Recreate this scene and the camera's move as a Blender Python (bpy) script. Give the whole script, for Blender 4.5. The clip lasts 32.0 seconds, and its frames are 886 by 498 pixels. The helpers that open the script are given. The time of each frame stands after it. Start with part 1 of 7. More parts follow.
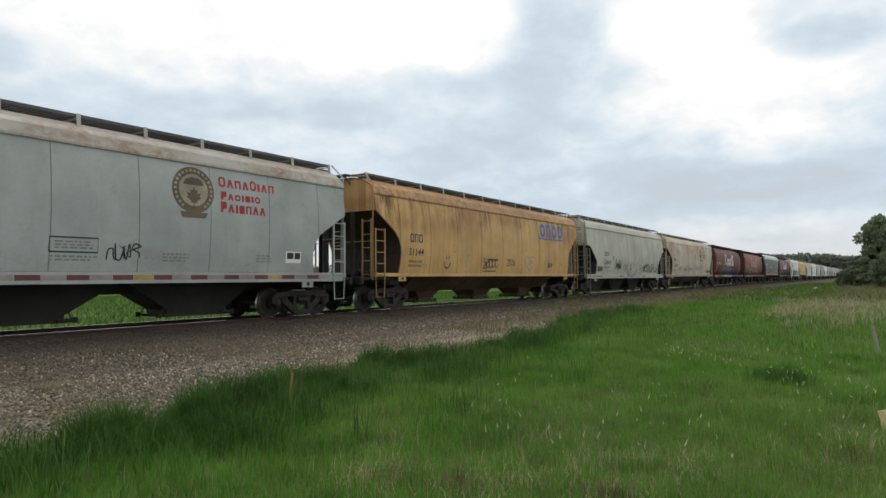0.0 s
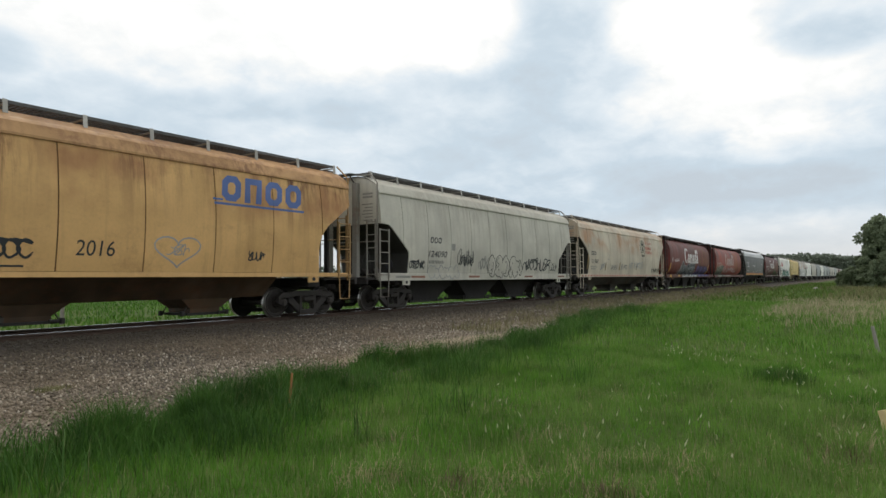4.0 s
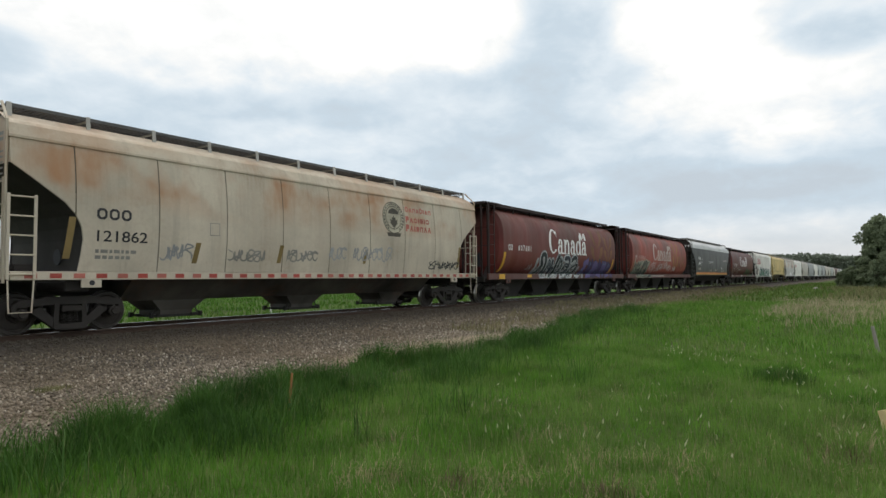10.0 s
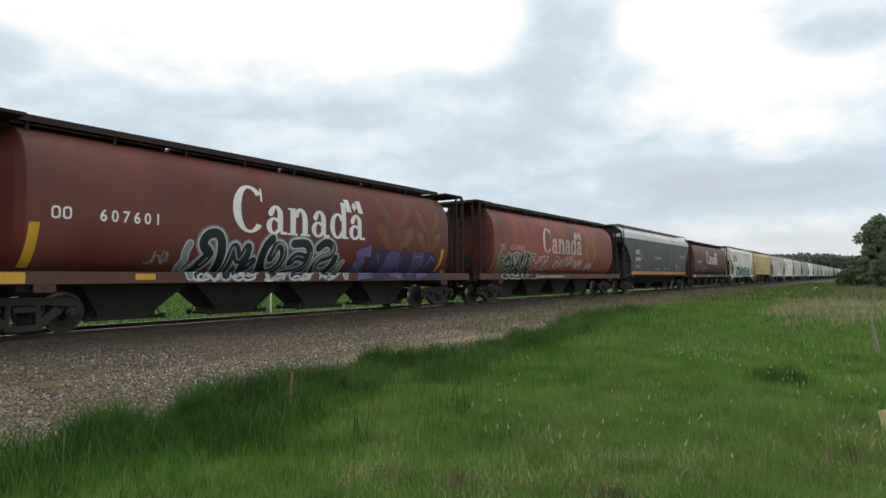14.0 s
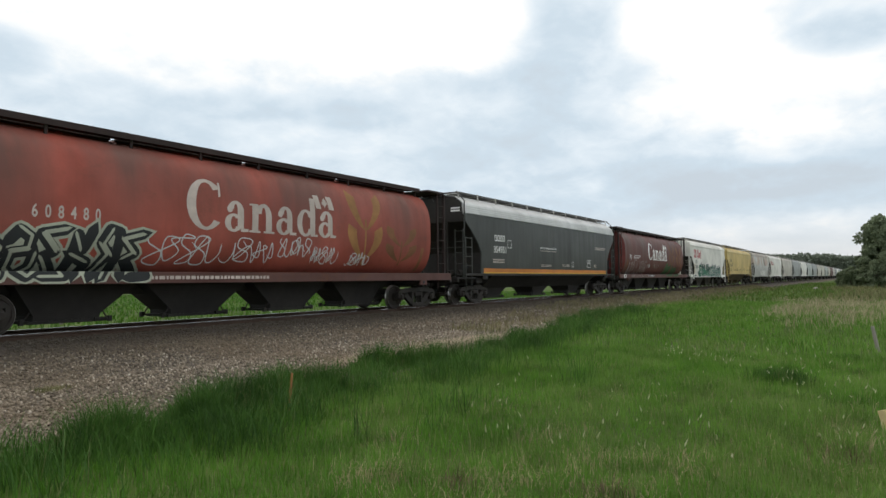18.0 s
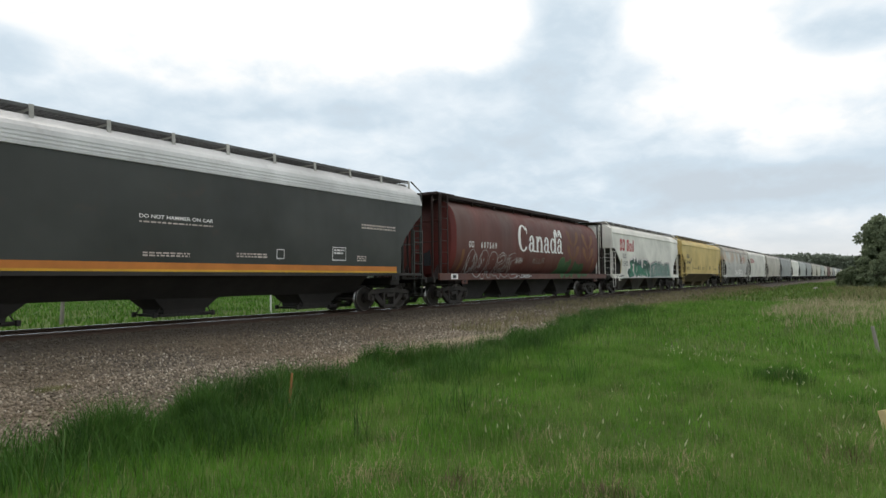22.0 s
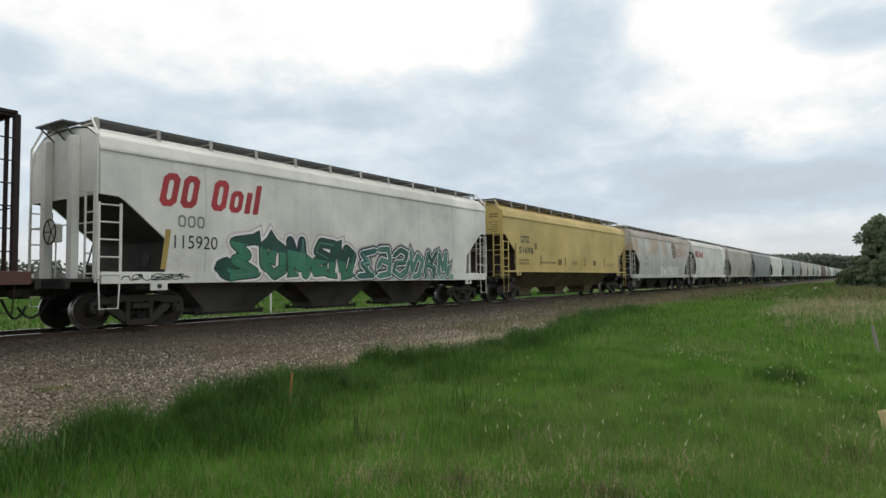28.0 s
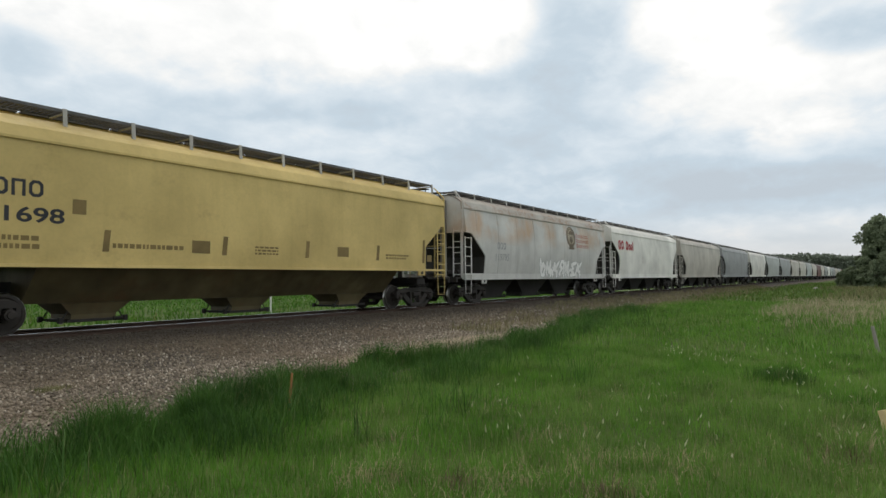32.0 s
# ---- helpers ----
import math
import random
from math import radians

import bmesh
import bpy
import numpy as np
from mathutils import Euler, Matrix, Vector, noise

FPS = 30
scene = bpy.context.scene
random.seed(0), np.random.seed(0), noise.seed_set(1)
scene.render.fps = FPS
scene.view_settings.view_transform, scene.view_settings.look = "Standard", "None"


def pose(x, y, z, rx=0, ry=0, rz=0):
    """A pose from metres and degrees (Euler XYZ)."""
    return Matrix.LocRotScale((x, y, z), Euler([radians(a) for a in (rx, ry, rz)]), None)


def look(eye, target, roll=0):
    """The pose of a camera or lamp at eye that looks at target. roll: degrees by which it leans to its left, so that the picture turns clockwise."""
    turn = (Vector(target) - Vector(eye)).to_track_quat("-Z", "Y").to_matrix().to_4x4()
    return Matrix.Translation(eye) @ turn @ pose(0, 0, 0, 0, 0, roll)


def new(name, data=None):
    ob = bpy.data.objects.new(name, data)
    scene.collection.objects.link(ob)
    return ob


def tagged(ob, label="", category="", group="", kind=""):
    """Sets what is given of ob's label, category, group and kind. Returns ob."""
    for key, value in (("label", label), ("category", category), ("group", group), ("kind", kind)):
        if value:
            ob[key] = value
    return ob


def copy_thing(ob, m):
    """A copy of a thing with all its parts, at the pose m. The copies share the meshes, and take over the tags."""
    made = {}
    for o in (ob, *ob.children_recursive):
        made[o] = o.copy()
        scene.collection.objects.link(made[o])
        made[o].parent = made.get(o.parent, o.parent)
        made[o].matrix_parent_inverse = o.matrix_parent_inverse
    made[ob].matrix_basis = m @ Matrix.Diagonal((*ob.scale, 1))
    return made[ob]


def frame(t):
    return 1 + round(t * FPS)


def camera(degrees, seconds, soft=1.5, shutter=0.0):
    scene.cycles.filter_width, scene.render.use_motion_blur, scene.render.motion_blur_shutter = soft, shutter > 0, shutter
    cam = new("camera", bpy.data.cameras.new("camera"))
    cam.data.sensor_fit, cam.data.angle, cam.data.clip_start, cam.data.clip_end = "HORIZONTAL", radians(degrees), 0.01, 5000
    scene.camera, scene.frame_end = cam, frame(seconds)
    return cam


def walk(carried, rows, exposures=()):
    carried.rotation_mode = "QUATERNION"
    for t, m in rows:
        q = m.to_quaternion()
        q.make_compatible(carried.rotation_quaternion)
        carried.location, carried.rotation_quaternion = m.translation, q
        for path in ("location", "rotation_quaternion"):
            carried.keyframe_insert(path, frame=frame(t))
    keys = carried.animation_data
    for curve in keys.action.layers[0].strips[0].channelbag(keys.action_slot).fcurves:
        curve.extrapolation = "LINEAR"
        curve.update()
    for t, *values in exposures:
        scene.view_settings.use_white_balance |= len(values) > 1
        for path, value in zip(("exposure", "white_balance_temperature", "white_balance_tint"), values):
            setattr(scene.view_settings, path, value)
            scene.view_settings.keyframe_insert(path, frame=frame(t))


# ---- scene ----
cam = camera(70.0, 32.0, soft=1.5)
EYE = (0.0, 0.0, 1.055)
AIM = (EYE[0] + math.cos(radians(34.09)), EYE[1] + math.sin(radians(34.09)), EYE[2] + math.tan(radians(2.73)))
VIEW = look(EYE, AIM, -0.51)
walk(cam, [(0, VIEW), (32, VIEW)], exposures=((0, 0.03), (12, 0.03), (15, 0.10), (25.5, 0.12), (28, 0.01), (32, -0.03)))

# ---- light: high overcast, sun veiled behind the train ----
SUN_DIR = Vector((0.30, 0.48, 1.0)).normalized()
world = bpy.data.worlds.new("sky")
scene.world = world
world.use_nodes = True
wn, wl = world.node_tree.nodes, world.node_tree.links
sky = wn.new("ShaderNodeTexSky")
sky.sky_type, sky.sun_disc = "NISHITA", False
sky.sun_elevation = math.asin(SUN_DIR.z)
sky.sun_rotation = math.atan2(SUN_DIR.x, SUN_DIR.y)
sky_gain = wn.new("ShaderNodeVectorMath")
sky_gain.operation = "SCALE"
sky_gain.inputs["Scale"].default_value = 0.12
wl.new(sky.outputs[0], sky_gain.inputs[0])
veil = wn.new("ShaderNodeMix")
veil.data_type = "RGBA"
veil.inputs[0].default_value = 0.72
veil.inputs[7].default_value = (0.96, 0.91, 0.83, 1)
wl.new(sky_gain.outputs[0], veil.inputs[6])
wl.new(veil.outputs[2], wn["Background"].inputs["Color"])
wn["Background"].inputs["Strength"].default_value = 1.0
lamp = bpy.data.lights.new("sun", "SUN")
lamp.energy, lamp.angle, lamp.color = 1.0, radians(18), (1.0, 0.95, 0.87)
new("sun", lamp).matrix_world = look(SUN_DIR * 50, (0, 0, 0))


# ---- materials ----
class Mat:
    """A node material with short ways to add nodes."""

    def __init__(self, name, rough=0.6, metal=0.0, spec=0.4):
        self.m = bpy.data.materials.new(name)
        self.m.use_nodes = True
        self.t = self.m.node_tree
        self.b = self.t.nodes["Principled BSDF"]
        self.b.inputs["Roughness"].default_value = rough
        self.b.inputs["Metallic"].default_value = metal
        self.b.inputs["Specular IOR Level"].default_value = spec
        self.co = self.t.nodes.new("ShaderNodeTexCoord").outputs["Object"]

    def put(self, socket, value):
        if isinstance(value, bpy.types.NodeSocket):
            self.t.links.new(value, socket)
        else:
            socket.default_value = value

    def scaled(self, sx, sy, sz):
        n = self.t.nodes.new("ShaderNodeMapping")
        n.inputs["Scale"].default_value = (sx, sy, sz)
        self.t.links.new(self.co, n.inputs["Vector"])
        return n.outputs[0]

    def noise(self, scale, detail=4, vec=None, rough=0.55, distort=0.0):
        n = self.t.nodes.new("ShaderNodeTexNoise")
        n.inputs["Scale"].default_value, n.inputs["Detail"].default_value = scale, detail
        n.inputs["Roughness"].default_value, n.inputs["Distortion"].default_value = rough, distort
        self.t.links.new(vec or self.co, n.inputs["Vector"])
        return n.outputs["Fac"]

    def voronoi(self, scale, vec=None, out="Color", feature="F1"):
        n = self.t.nodes.new("ShaderNodeTexVoronoi")
        n.feature = feature
        n.inputs["Scale"].default_value = scale
        self.t.links.new(vec or self.co, n.inputs["Vector"])
        return n.outputs[out]

    def span(self, fac, a, b, c=0.0, d=1.0):
        n = self.t.nodes.new("ShaderNodeMapRange")
        self.put(n.inputs["Value"], fac)
        for key, v in (("From Min", a), ("From Max", b), ("To Min", c), ("To Max", d)):
            n.inputs[key].default_value = v
        return n.outputs[0]

    def mul(self, a, b, op="MULTIPLY"):
        n = self.t.nodes.new("ShaderNodeMath")
        n.operation = op
        self.put(n.inputs[0], a)
        self.put(n.inputs[1], b)
        return n.outputs[0]

    def mix(self, fac, a, b, blend="MIX"):
        n = self.t.nodes.new("ShaderNodeMix")
        n.data_type, n.blend_type = "RGBA", blend
        self.put(n.inputs[0], fac)
        self.put(n.inputs[6], a if isinstance(a, bpy.types.NodeSocket) else (*a, 1))
        self.put(n.inputs[7], b if isinstance(b, bpy.types.NodeSocket) else (*b, 1))
        return n.outputs[2]

    def axis(self, which):
        n = self.t.nodes.new("ShaderNodeSeparateXYZ")
        self.t.links.new(self.co, n.inputs[0])
        return n.outputs[which]

    def random(self):
        return self.t.nodes.new("ShaderNodeObjectInfo").outputs["Random"]

    def island(self):
        return self.t.nodes.new("ShaderNodeNewGeometry").outputs["Random Per Island"]

    def bump(self, height, strength=0.3, distance=0.02):
        n = self.t.nodes.new("ShaderNodeBump")
        n.inputs["Strength"].default_value, n.inputs["Distance"].default_value = strength, distance
        self.t.links.new(height, n.inputs["Height"])
        self.t.links.new(n.outputs[0], self.b.inputs["Normal"])

    def done(self, colour, rough=None):
        self.put(self.b.inputs["Base Color"], colour if isinstance(colour, bpy.types.NodeSocket) else (*colour, 1))
        if rough is not None:
            self.put(self.b.inputs["Roughness"], rough)
        return self.m


RUST = (0.16, 0.062, 0.026)
GRIME = (0.06, 0.05, 0.042)


def car_paint(name, colour, rust=0.2, grime=0.5, rust_colour=RUST, seed=0.0, rough=0.55, fade=0.12, stain=None, upper_tone=None, runs=None):
    """Weathered freight-car enamel: faded in large patches, streaked downwards, rusty in blotches, dusty low down."""
    k = Mat(name, rough=rough, spec=0.35)
    height = k.axis(2)
    shift = k.t.nodes.new("ShaderNodeVectorMath")
    shift.inputs[1].default_value = (seed * 7.3, seed * 1.7, seed * 3.1)
    k.t.links.new(k.co, shift.inputs[0])
    base_co = shift.outputs[0]
    k.co = base_co
    patch = k.noise(0.55, 3)
    fine = k.noise(14, 5)
    streak = k.noise(1.0, 5, k.scaled(3.2, 3.2, 0.22), 0.65)
    light = tuple(min(1, c * (1 + fade) + 0.02) for c in colour)
    dark = tuple(c * (1 - fade * 1.6) for c in colour)
    col = k.mix(k.span(patch, 0.3, 0.7), dark, light)
    col = k.mix(k.span(fine, 0.4, 0.8, 0, 0.09), col, GRIME)
    col = k.mix(k.span(streak, 0.52, 0.85, 0, 0.5 * grime), col, GRIME)
    spots = k.mul(k.span(k.noise(0.8, 6, k.scaled(1, 1, 1.5), 0.7), 0.56 - 0.16 * rust, 0.78 - 0.16 * rust), k.span(k.noise(7, 4), 0.3, 0.62))
    col = k.mix(k.mul(spots, min(1, 0.25 + rust)), col, rust_colour)
    if upper_tone:
        band = k.noise(1.0, 4, k.scaled(0.55, 0.2, 0.10), 0.5)
        haze = k.mul(k.span(band, 0.38, 0.62), k.span(height, 1.6, 3.6, 0.25, 0.85))
        col = k.mix(haze, col, upper_tone)
    if stain:
        blot = k.mul(k.span(k.noise(0.62, 3, k.scaled(1.0, 1.0, 1.1), 0.5), 0.42, 0.60), k.span(k.noise(1.0, 4, k.scaled(2.2, 2.2, 0.8)), 0.25, 0.6, 0.35, 1))
        seen = k.mul(k.mul(k.span(height, 2.5, 3.1), k.span(height, 3.75, 4.0, 1, 0.5)), stain[1])
        col = k.mix(k.mul(blot, seen), col, stain[0])
    if runs:
        line = k.noise(1.0, 5, k.scaled(4.5, 4.5, 0.16), 0.7)
        where = k.span(k.noise(0.5, 3, k.scaled(1, 1, 0.05)), 0.40, 0.62)
        drip = k.mul(k.mul(k.span(line, 0.45, 0.60), where), k.span(height, 2.3, 3.7, 0.12, runs[1]))
        col = k.mix(drip, col, runs[0])
    k.bump(k.noise(2.2, 3), 0.12, 0.03)
    return k.done(col, k.span(streak, 0.3, 0.8, rough - 0.1, rough + 0.2))


def plain(name, colour, rough=0.6, metal=0.0, vary=0.25, scale=9, bump=0.2, spec=0.4):
    """A surface with grain at two scales."""
    k = Mat(name, rough, metal, spec)
    big, fine = k.noise(scale * 0.13, 3), k.noise(scale, 5)
    col = k.mix(k.span(big, 0.3, 0.7), tuple(c * (1 - vary) for c in colour), tuple(min(1, c * (1 + vary)) for c in colour))
    col = k.mix(k.span(fine, 0.3, 0.75, 0, vary), col, tuple(c * 0.45 for c in colour))
    k.bump(fine, bump, 0.01)
    return k.done(col)


M_FRAME = plain("dusty_black_steel", (0.034, 0.030, 0.027), 0.75, 0.0, 0.35, 6)
M_TRUCK = plain("truck_casting", (0.038, 0.033, 0.029), 0.8, 0.0, 0.35, 5)
M_WHEEL = plain("wheel_steel", (0.05, 0.042, 0.036), 0.6, 0.3, 0.4, 7)
M_TREAD = plain("polished_tread", (0.42, 0.40, 0.38), 0.28, 0.9, 0.1, 12)
M_RAIL = plain("rail_side_rust", (0.075, 0.048, 0.034), 0.85, 0.0, 0.3, 8)
M_RAILTOP = plain("rail_head", (0.75, 0.74, 0.72), 0.16, 1.0, 0.06, 10, 0.02)
M_TIE = plain("creosoted_tie", (0.07, 0.055, 0.042), 0.9, 0.0, 0.4, 9)
M_GRATE = plain("galvanised_grating", (0.13, 0.13, 0.13), 0.6, 0.4, 0.3, 11)
M_STRAP = plain("galvanised_strap", (0.46, 0.45, 0.42), 0.55, 0.0, 0.25, 9)
M_HOSE = plain("rubber_hose", (0.03, 0.03, 0.03), 0.7, 0.0, 0.3, 9)
M_WHITE = plain("white_stencil_paint", (0.90, 0.89, 0.87), 0.6, 0.0, 0.1, 9, 0.05)
M_BLACK = plain("black_stencil_paint", (0.035, 0.035, 0.04), 0.6, 0.0, 0.2, 9, 0.05)
M_RED = plain("red_lettering_paint", (0.45, 0.045, 0.05), 0.55, 0.0, 0.2, 7, 0.05)
M_PALERED = plain("worn_red_lettering", (0.50, 0.16, 0.12), 0.6, 0.0, 0.3, 7, 0.05)
M_BLUE = plain("blue_lettering_paint", (0.10, 0.16, 0.38), 0.55, 0.0, 0.2, 7, 0.05)
M_YELLOW = plain("yellow_reflector", (0.75, 0.42, 0.04), 0.4, 0.0, 0.15, 9, 0.05)
M_REFLRED = plain("red_reflector", (0.42, 0.07, 0.05), 0.4, 0.0, 0.2, 9, 0.05)
M_EMBLEM = plain("bronze_emblem_paint", (0.16, 0.12, 0.08), 0.6, 0.0, 0.3, 12, 0.05)
M_EMBLEMK = plain("dark_olive_emblem_paint", (0.085, 0.075, 0.055), 0.6, 0.0, 0.3, 12, 0.05)
M_EMBLEM3 = plain("cream_emblem_paint", (0.50, 0.46, 0.35), 0.6, 0.0, 0.3, 12, 0.05)
M_EMBLEM2 = plain("tan_emblem_paint", (0.42, 0.36, 0.26), 0.6, 0.0, 0.3, 12, 0.05)
M_WHEAT = plain("faded_gold_wheat_paint", (0.23, 0.105, 0.046), 0.65, 0.0, 0.35, 5, 0.05)


# ---- mesh helpers ----
def part(name, bm, material, parent=None, label="", smooth=False):
    """Links a bmesh as one mesh object, under a thing or a part."""
    me = bpy.data.meshes.new(name)
    bmesh.ops.recalc_face_normals(bm, faces=bm.faces)
    bm.to_mesh(me)
    bm.free()
    for m in material if isinstance(material, (list, tuple)) else [material]:
        me.materials.append(m)
    if smooth:
        for p in me.polygons:
            p.use_smooth = True
    ob = new(name, me)
    if parent:
        ob.parent = parent
    return tagged(ob, label)


def thing(name, label, category, group="", kind="", at=(0, 0, 0)):
    ob = new(name)
    ob.location = at
    ob.empty_display_size = 0.3
    return tagged(ob, label, category, group, kind)


def box(bm, c, s, rot=None, bevel=0.0, mi=0):
    m = Matrix.Translation(c) @ (rot or Matrix()) @ Matrix.Diagonal((*s, 1))
    r = bmesh.ops.create_cube(bm, size=1, matrix=m)
    if bevel:
        es = list({e for v in r["verts"] for e in v.link_edges})
        bmesh.ops.bevel(bm, geom=es, offset=bevel, segments=1, affect="EDGES")
    if mi:
        for f in {f for v in r["verts"] if v.is_valid for f in v.link_faces}:
            f.material_index = mi
    return bm


def rod(bm, a, b, r=0.015, n=6, mi=0):
    a, b = Vector(a), Vector(b)
    d = b - a
    m = Matrix.Translation((a + b) / 2) @ d.to_track_quat("Z", "Y").to_matrix().to_4x4()
    res = bmesh.ops.create_cone(bm, cap_ends=True, segments=n, radius1=r, radius2=r, depth=d.length, matrix=m)
    if mi:
        for f in {f for v in res["verts"] for f in v.link_faces}:
            f.material_index = mi
    return bm


def pipe(bm, pts, r=0.015, n=6):
    """A bent tube swept along a row of points."""
    p = [Vector(q) for q in pts]
    rings = []
    side = None
    for i, q in enumerate(p):
        t = (p[min(i + 1, len(p) - 1)] - p[max(i - 1, 0)]).normalized()
        side = t.orthogonal().normalized() if side is None else (side - t * side.dot(t)).normalized()
        up = t.cross(side)
        rings.append([bm.verts.new(q + (side * math.cos(j * 6.2832 / n) + up * math.sin(j * 6.2832 / n)) * r) for j in range(n)])
    for a, b in zip(rings, rings[1:]):
        for j in range(n):
            bm.faces.new((a[j], a[(j + 1) % n], b[(j + 1) % n], b[j]))
    bm.faces.new(rings[0][::-1])
    bm.faces.new(rings[-1])
    return bm


def disc(bm, c, r, depth, axis="Y", n=24, r2=None, mi=0):
    rot = {"X": Euler((0, radians(90), 0)), "Y": Euler((radians(90), 0, 0)), "Z": Euler((0, 0, 0))}[axis].to_matrix().to_4x4()
    res = bmesh.ops.create_cone(bm, cap_ends=True, segments=n, radius1=r, radius2=r if r2 is None else r2, depth=depth, matrix=Matrix.Translation(c) @ rot)
    for f in {f for v in res["verts"] for f in v.link_faces}:
        f.material_index = mi
    return bm


def prism(bm, pts, y0, y1, plane="XZ"):
    """A polygon in the XZ (or YZ) plane, drawn out from y0 to y1 (or x0 to x1)."""
    def at(p, d):
        return (p[0], d, p[1]) if plane == "XZ" else (d, p[0], p[1])
    lo = [bm.verts.new(at(p, y0)) for p in pts]
    hi = [bm.verts.new(at(p, y1)) for p in pts]
    bm.faces.new(lo)
    bm.faces.new(hi[::-1])
    for i in range(len(pts)):
        j = (i + 1) % len(pts)
        bm.faces.new((lo[i], hi[i], hi[j], lo[j]))
    return bm


# ---- ground ----
TY = 15.21          # centre line of the track, which runs along x; rail heads lie at z = 0
CUT = -0.62         # level of the verge below the rail heads


def edge_y(x):
    """Where the grass of the verge gives way to gravel."""
    return 6.75 - 0.45 * min(max((4.9 - x) / 0.7, 0), 1) + 0.08 * min(max(x - 5, 0), 9) + 0.2 * min(max(x - 14, 0), 12) + 0.05 * min(max(x - 26, 0), 28) + 0.35 * math.sin(x * 0.9) * math.sin(x * 0.37 + 1)


def ground_z(x, y):
    d = abs(y - TY)
    if d < 0.7:
        z = -0.20
    elif d < 1.55:
        z = -0.125
    elif d < 3.9:
        z = -0.125 + (CUT + 0.125) * ((d - 1.55) / 2.35) ** 1.15
    else:
        z = CUT
    if d > 3.9:
        z += 0.09 * (noise.noise((x * 0.22, y * 0.22, 0)) ) * min(1, (d - 3.9) / 2)
        far = min(1, max(0, (d - 20) / 200))
        z -= 0.25 * far
    return z


def axis_steps(near0, near1, step, far):
    out = list(np.arange(near0, near1, step))
    a, s = near1, step
    while a < far:
        out.append(a)
        s *= 1.25
        a += s
    out.append(far)
    a, s = near0, step
    lo = []
    while a > -far:
        s *= 1.25
        a -= s
        lo.append(max(a, -far))
    return sorted(set(lo + out))


def sandy_patch(k):
    """Pale sandy stone spilled along the outer edge of the shoulder."""
    dx = k.mul(k.mul(k.axis(0), 14.0, "SUBTRACT"), 0.2)
    dy = k.mul(k.mul(k.axis(1), 9.15, "SUBTRACT"), 1.3)
    d = k.mul(k.mul(dx, dx), k.mul(dy, dy), "ADD")
    return k.mul(k.span(k.mul(d, k.span(k.noise(1.3, 4), 0.2, 0.8, -0.5, 0.5), "ADD"), 0.1, 1.2, 1, 0), 0.6)


def build_ground():
    xs, ys = axis_steps(-6, 46, 0.4, 3000), axis_steps(-4, 24, 0.35, 3000)
    verts = [(x, y, ground_z(x, y)) for y in ys for x in xs]
    w = len(xs)
    faces = [(j * w + i, j * w + i + 1, (j + 1) * w + i + 1, (j + 1) * w + i) for j in range(len(ys) - 1) for i in range(w - 1)]
    me = bpy.data.meshes.new("ground")
    me.from_pydata(verts, [], faces)
    for p in me.polygons:
        p.use_smooth = True
    k = Mat("verge_soil_and_gravel", 0.95, 0, 0.15)
    x, y = k.axis(0), k.axis(1)
    edge = k.mul(k.mul(k.span(x, 5, 14, 6.75, 7.47), k.span(x, 14, 26, 0, 2.4), "ADD"), k.span(x, 26, 54, 0, 1.4), "ADD")
    wob = k.span(k.noise(0.7, 5), 0.2, 0.8, -0.9, 0.9)
    off = k.mul(k.mul(y, edge, "SUBTRACT"), wob, "ADD")
    gravel_near = k.span(off, -0.15, 0.25)
    beyond = k.span(y, TY + 4.2, TY + 4.8, 1, 0)
    is_gravel = k.mul(gravel_near, beyond)
    cell = k.voronoi(19)
    n = k.t.nodes.new("ShaderNodeSeparateColor")
    k.t.links.new(cell, n.inputs[0])
    stone = k.mix(n.outputs[0], (0.085, 0.073, 0.056), (0.38, 0.325, 0.25))
    stone = k.mix(k.span(k.voronoi(19, None, "Distance"), 0.25, 0.6), stone, (0.09, 0.08, 0.07))
    stone = k.mix(k.span(k.noise(0.35, 4), 0.42, 0.7, 0, 0.6), stone, (0.185, 0.145, 0.10))
    stone = k.mix(sandy_patch(k), stone, (0.44, 0.365, 0.27))
    # brown fines by the rails, the shadow zone under the train coloured in too
    fines_and_shade = k.span(k.mul(y, k.span(k.noise(0.5, 3), 0.3, 0.7, -0.5, 0.5), "ADD"), TY - 2.9, TY - 1.9, 0, 0.85)
    stone = k.mix(fines_and_shade, stone, (0.075, 0.066, 0.058))
    turf = k.mix(k.span(k.noise(0.9, 5), 0.35, 0.7), (0.045, 0.075, 0.016), (0.085, 0.130, 0.030))
    turf = k.mix(k.span(k.noise(0.12, 4), 0.4, 0.7, 0, 0.7), turf, (0.085, 0.14, 0.026))
    turf = k.mix(k.span(k.noise(3.1, 4), 0.6, 0.8, 0, 0.6), turf, (0.15, 0.12, 0.06))
    k.bump(k.voronoi(19, None, "Distance"), 0.5, 0.04)
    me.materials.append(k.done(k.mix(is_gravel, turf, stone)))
    tagged(new("ground", me), "gravel shoulder and green grass verge beside the railway", "ground", "", "structure")


build_ground()


def quick_mesh(name, verts, loops, sizes, material):
    me = bpy.data.meshes.new(name)
    me.vertices.add(len(verts))
    me.vertices.foreach_set("co", np.ascontiguousarray(verts, dtype=np.float32).ravel())
    me.loops.add(len(loops))
    me.loops.foreach_set("vertex_index", np.ascontiguousarray(loops, dtype=np.int32))
    me.polygons.add(len(sizes))
    starts = np.concatenate(([0], np.cumsum(sizes)[:-1])).astype(np.int32)
    me.polygons.foreach_set("loop_start", starts)
    me.update(calc_edges=True)
    me.validate()
    me.materials.append(material)
    return me


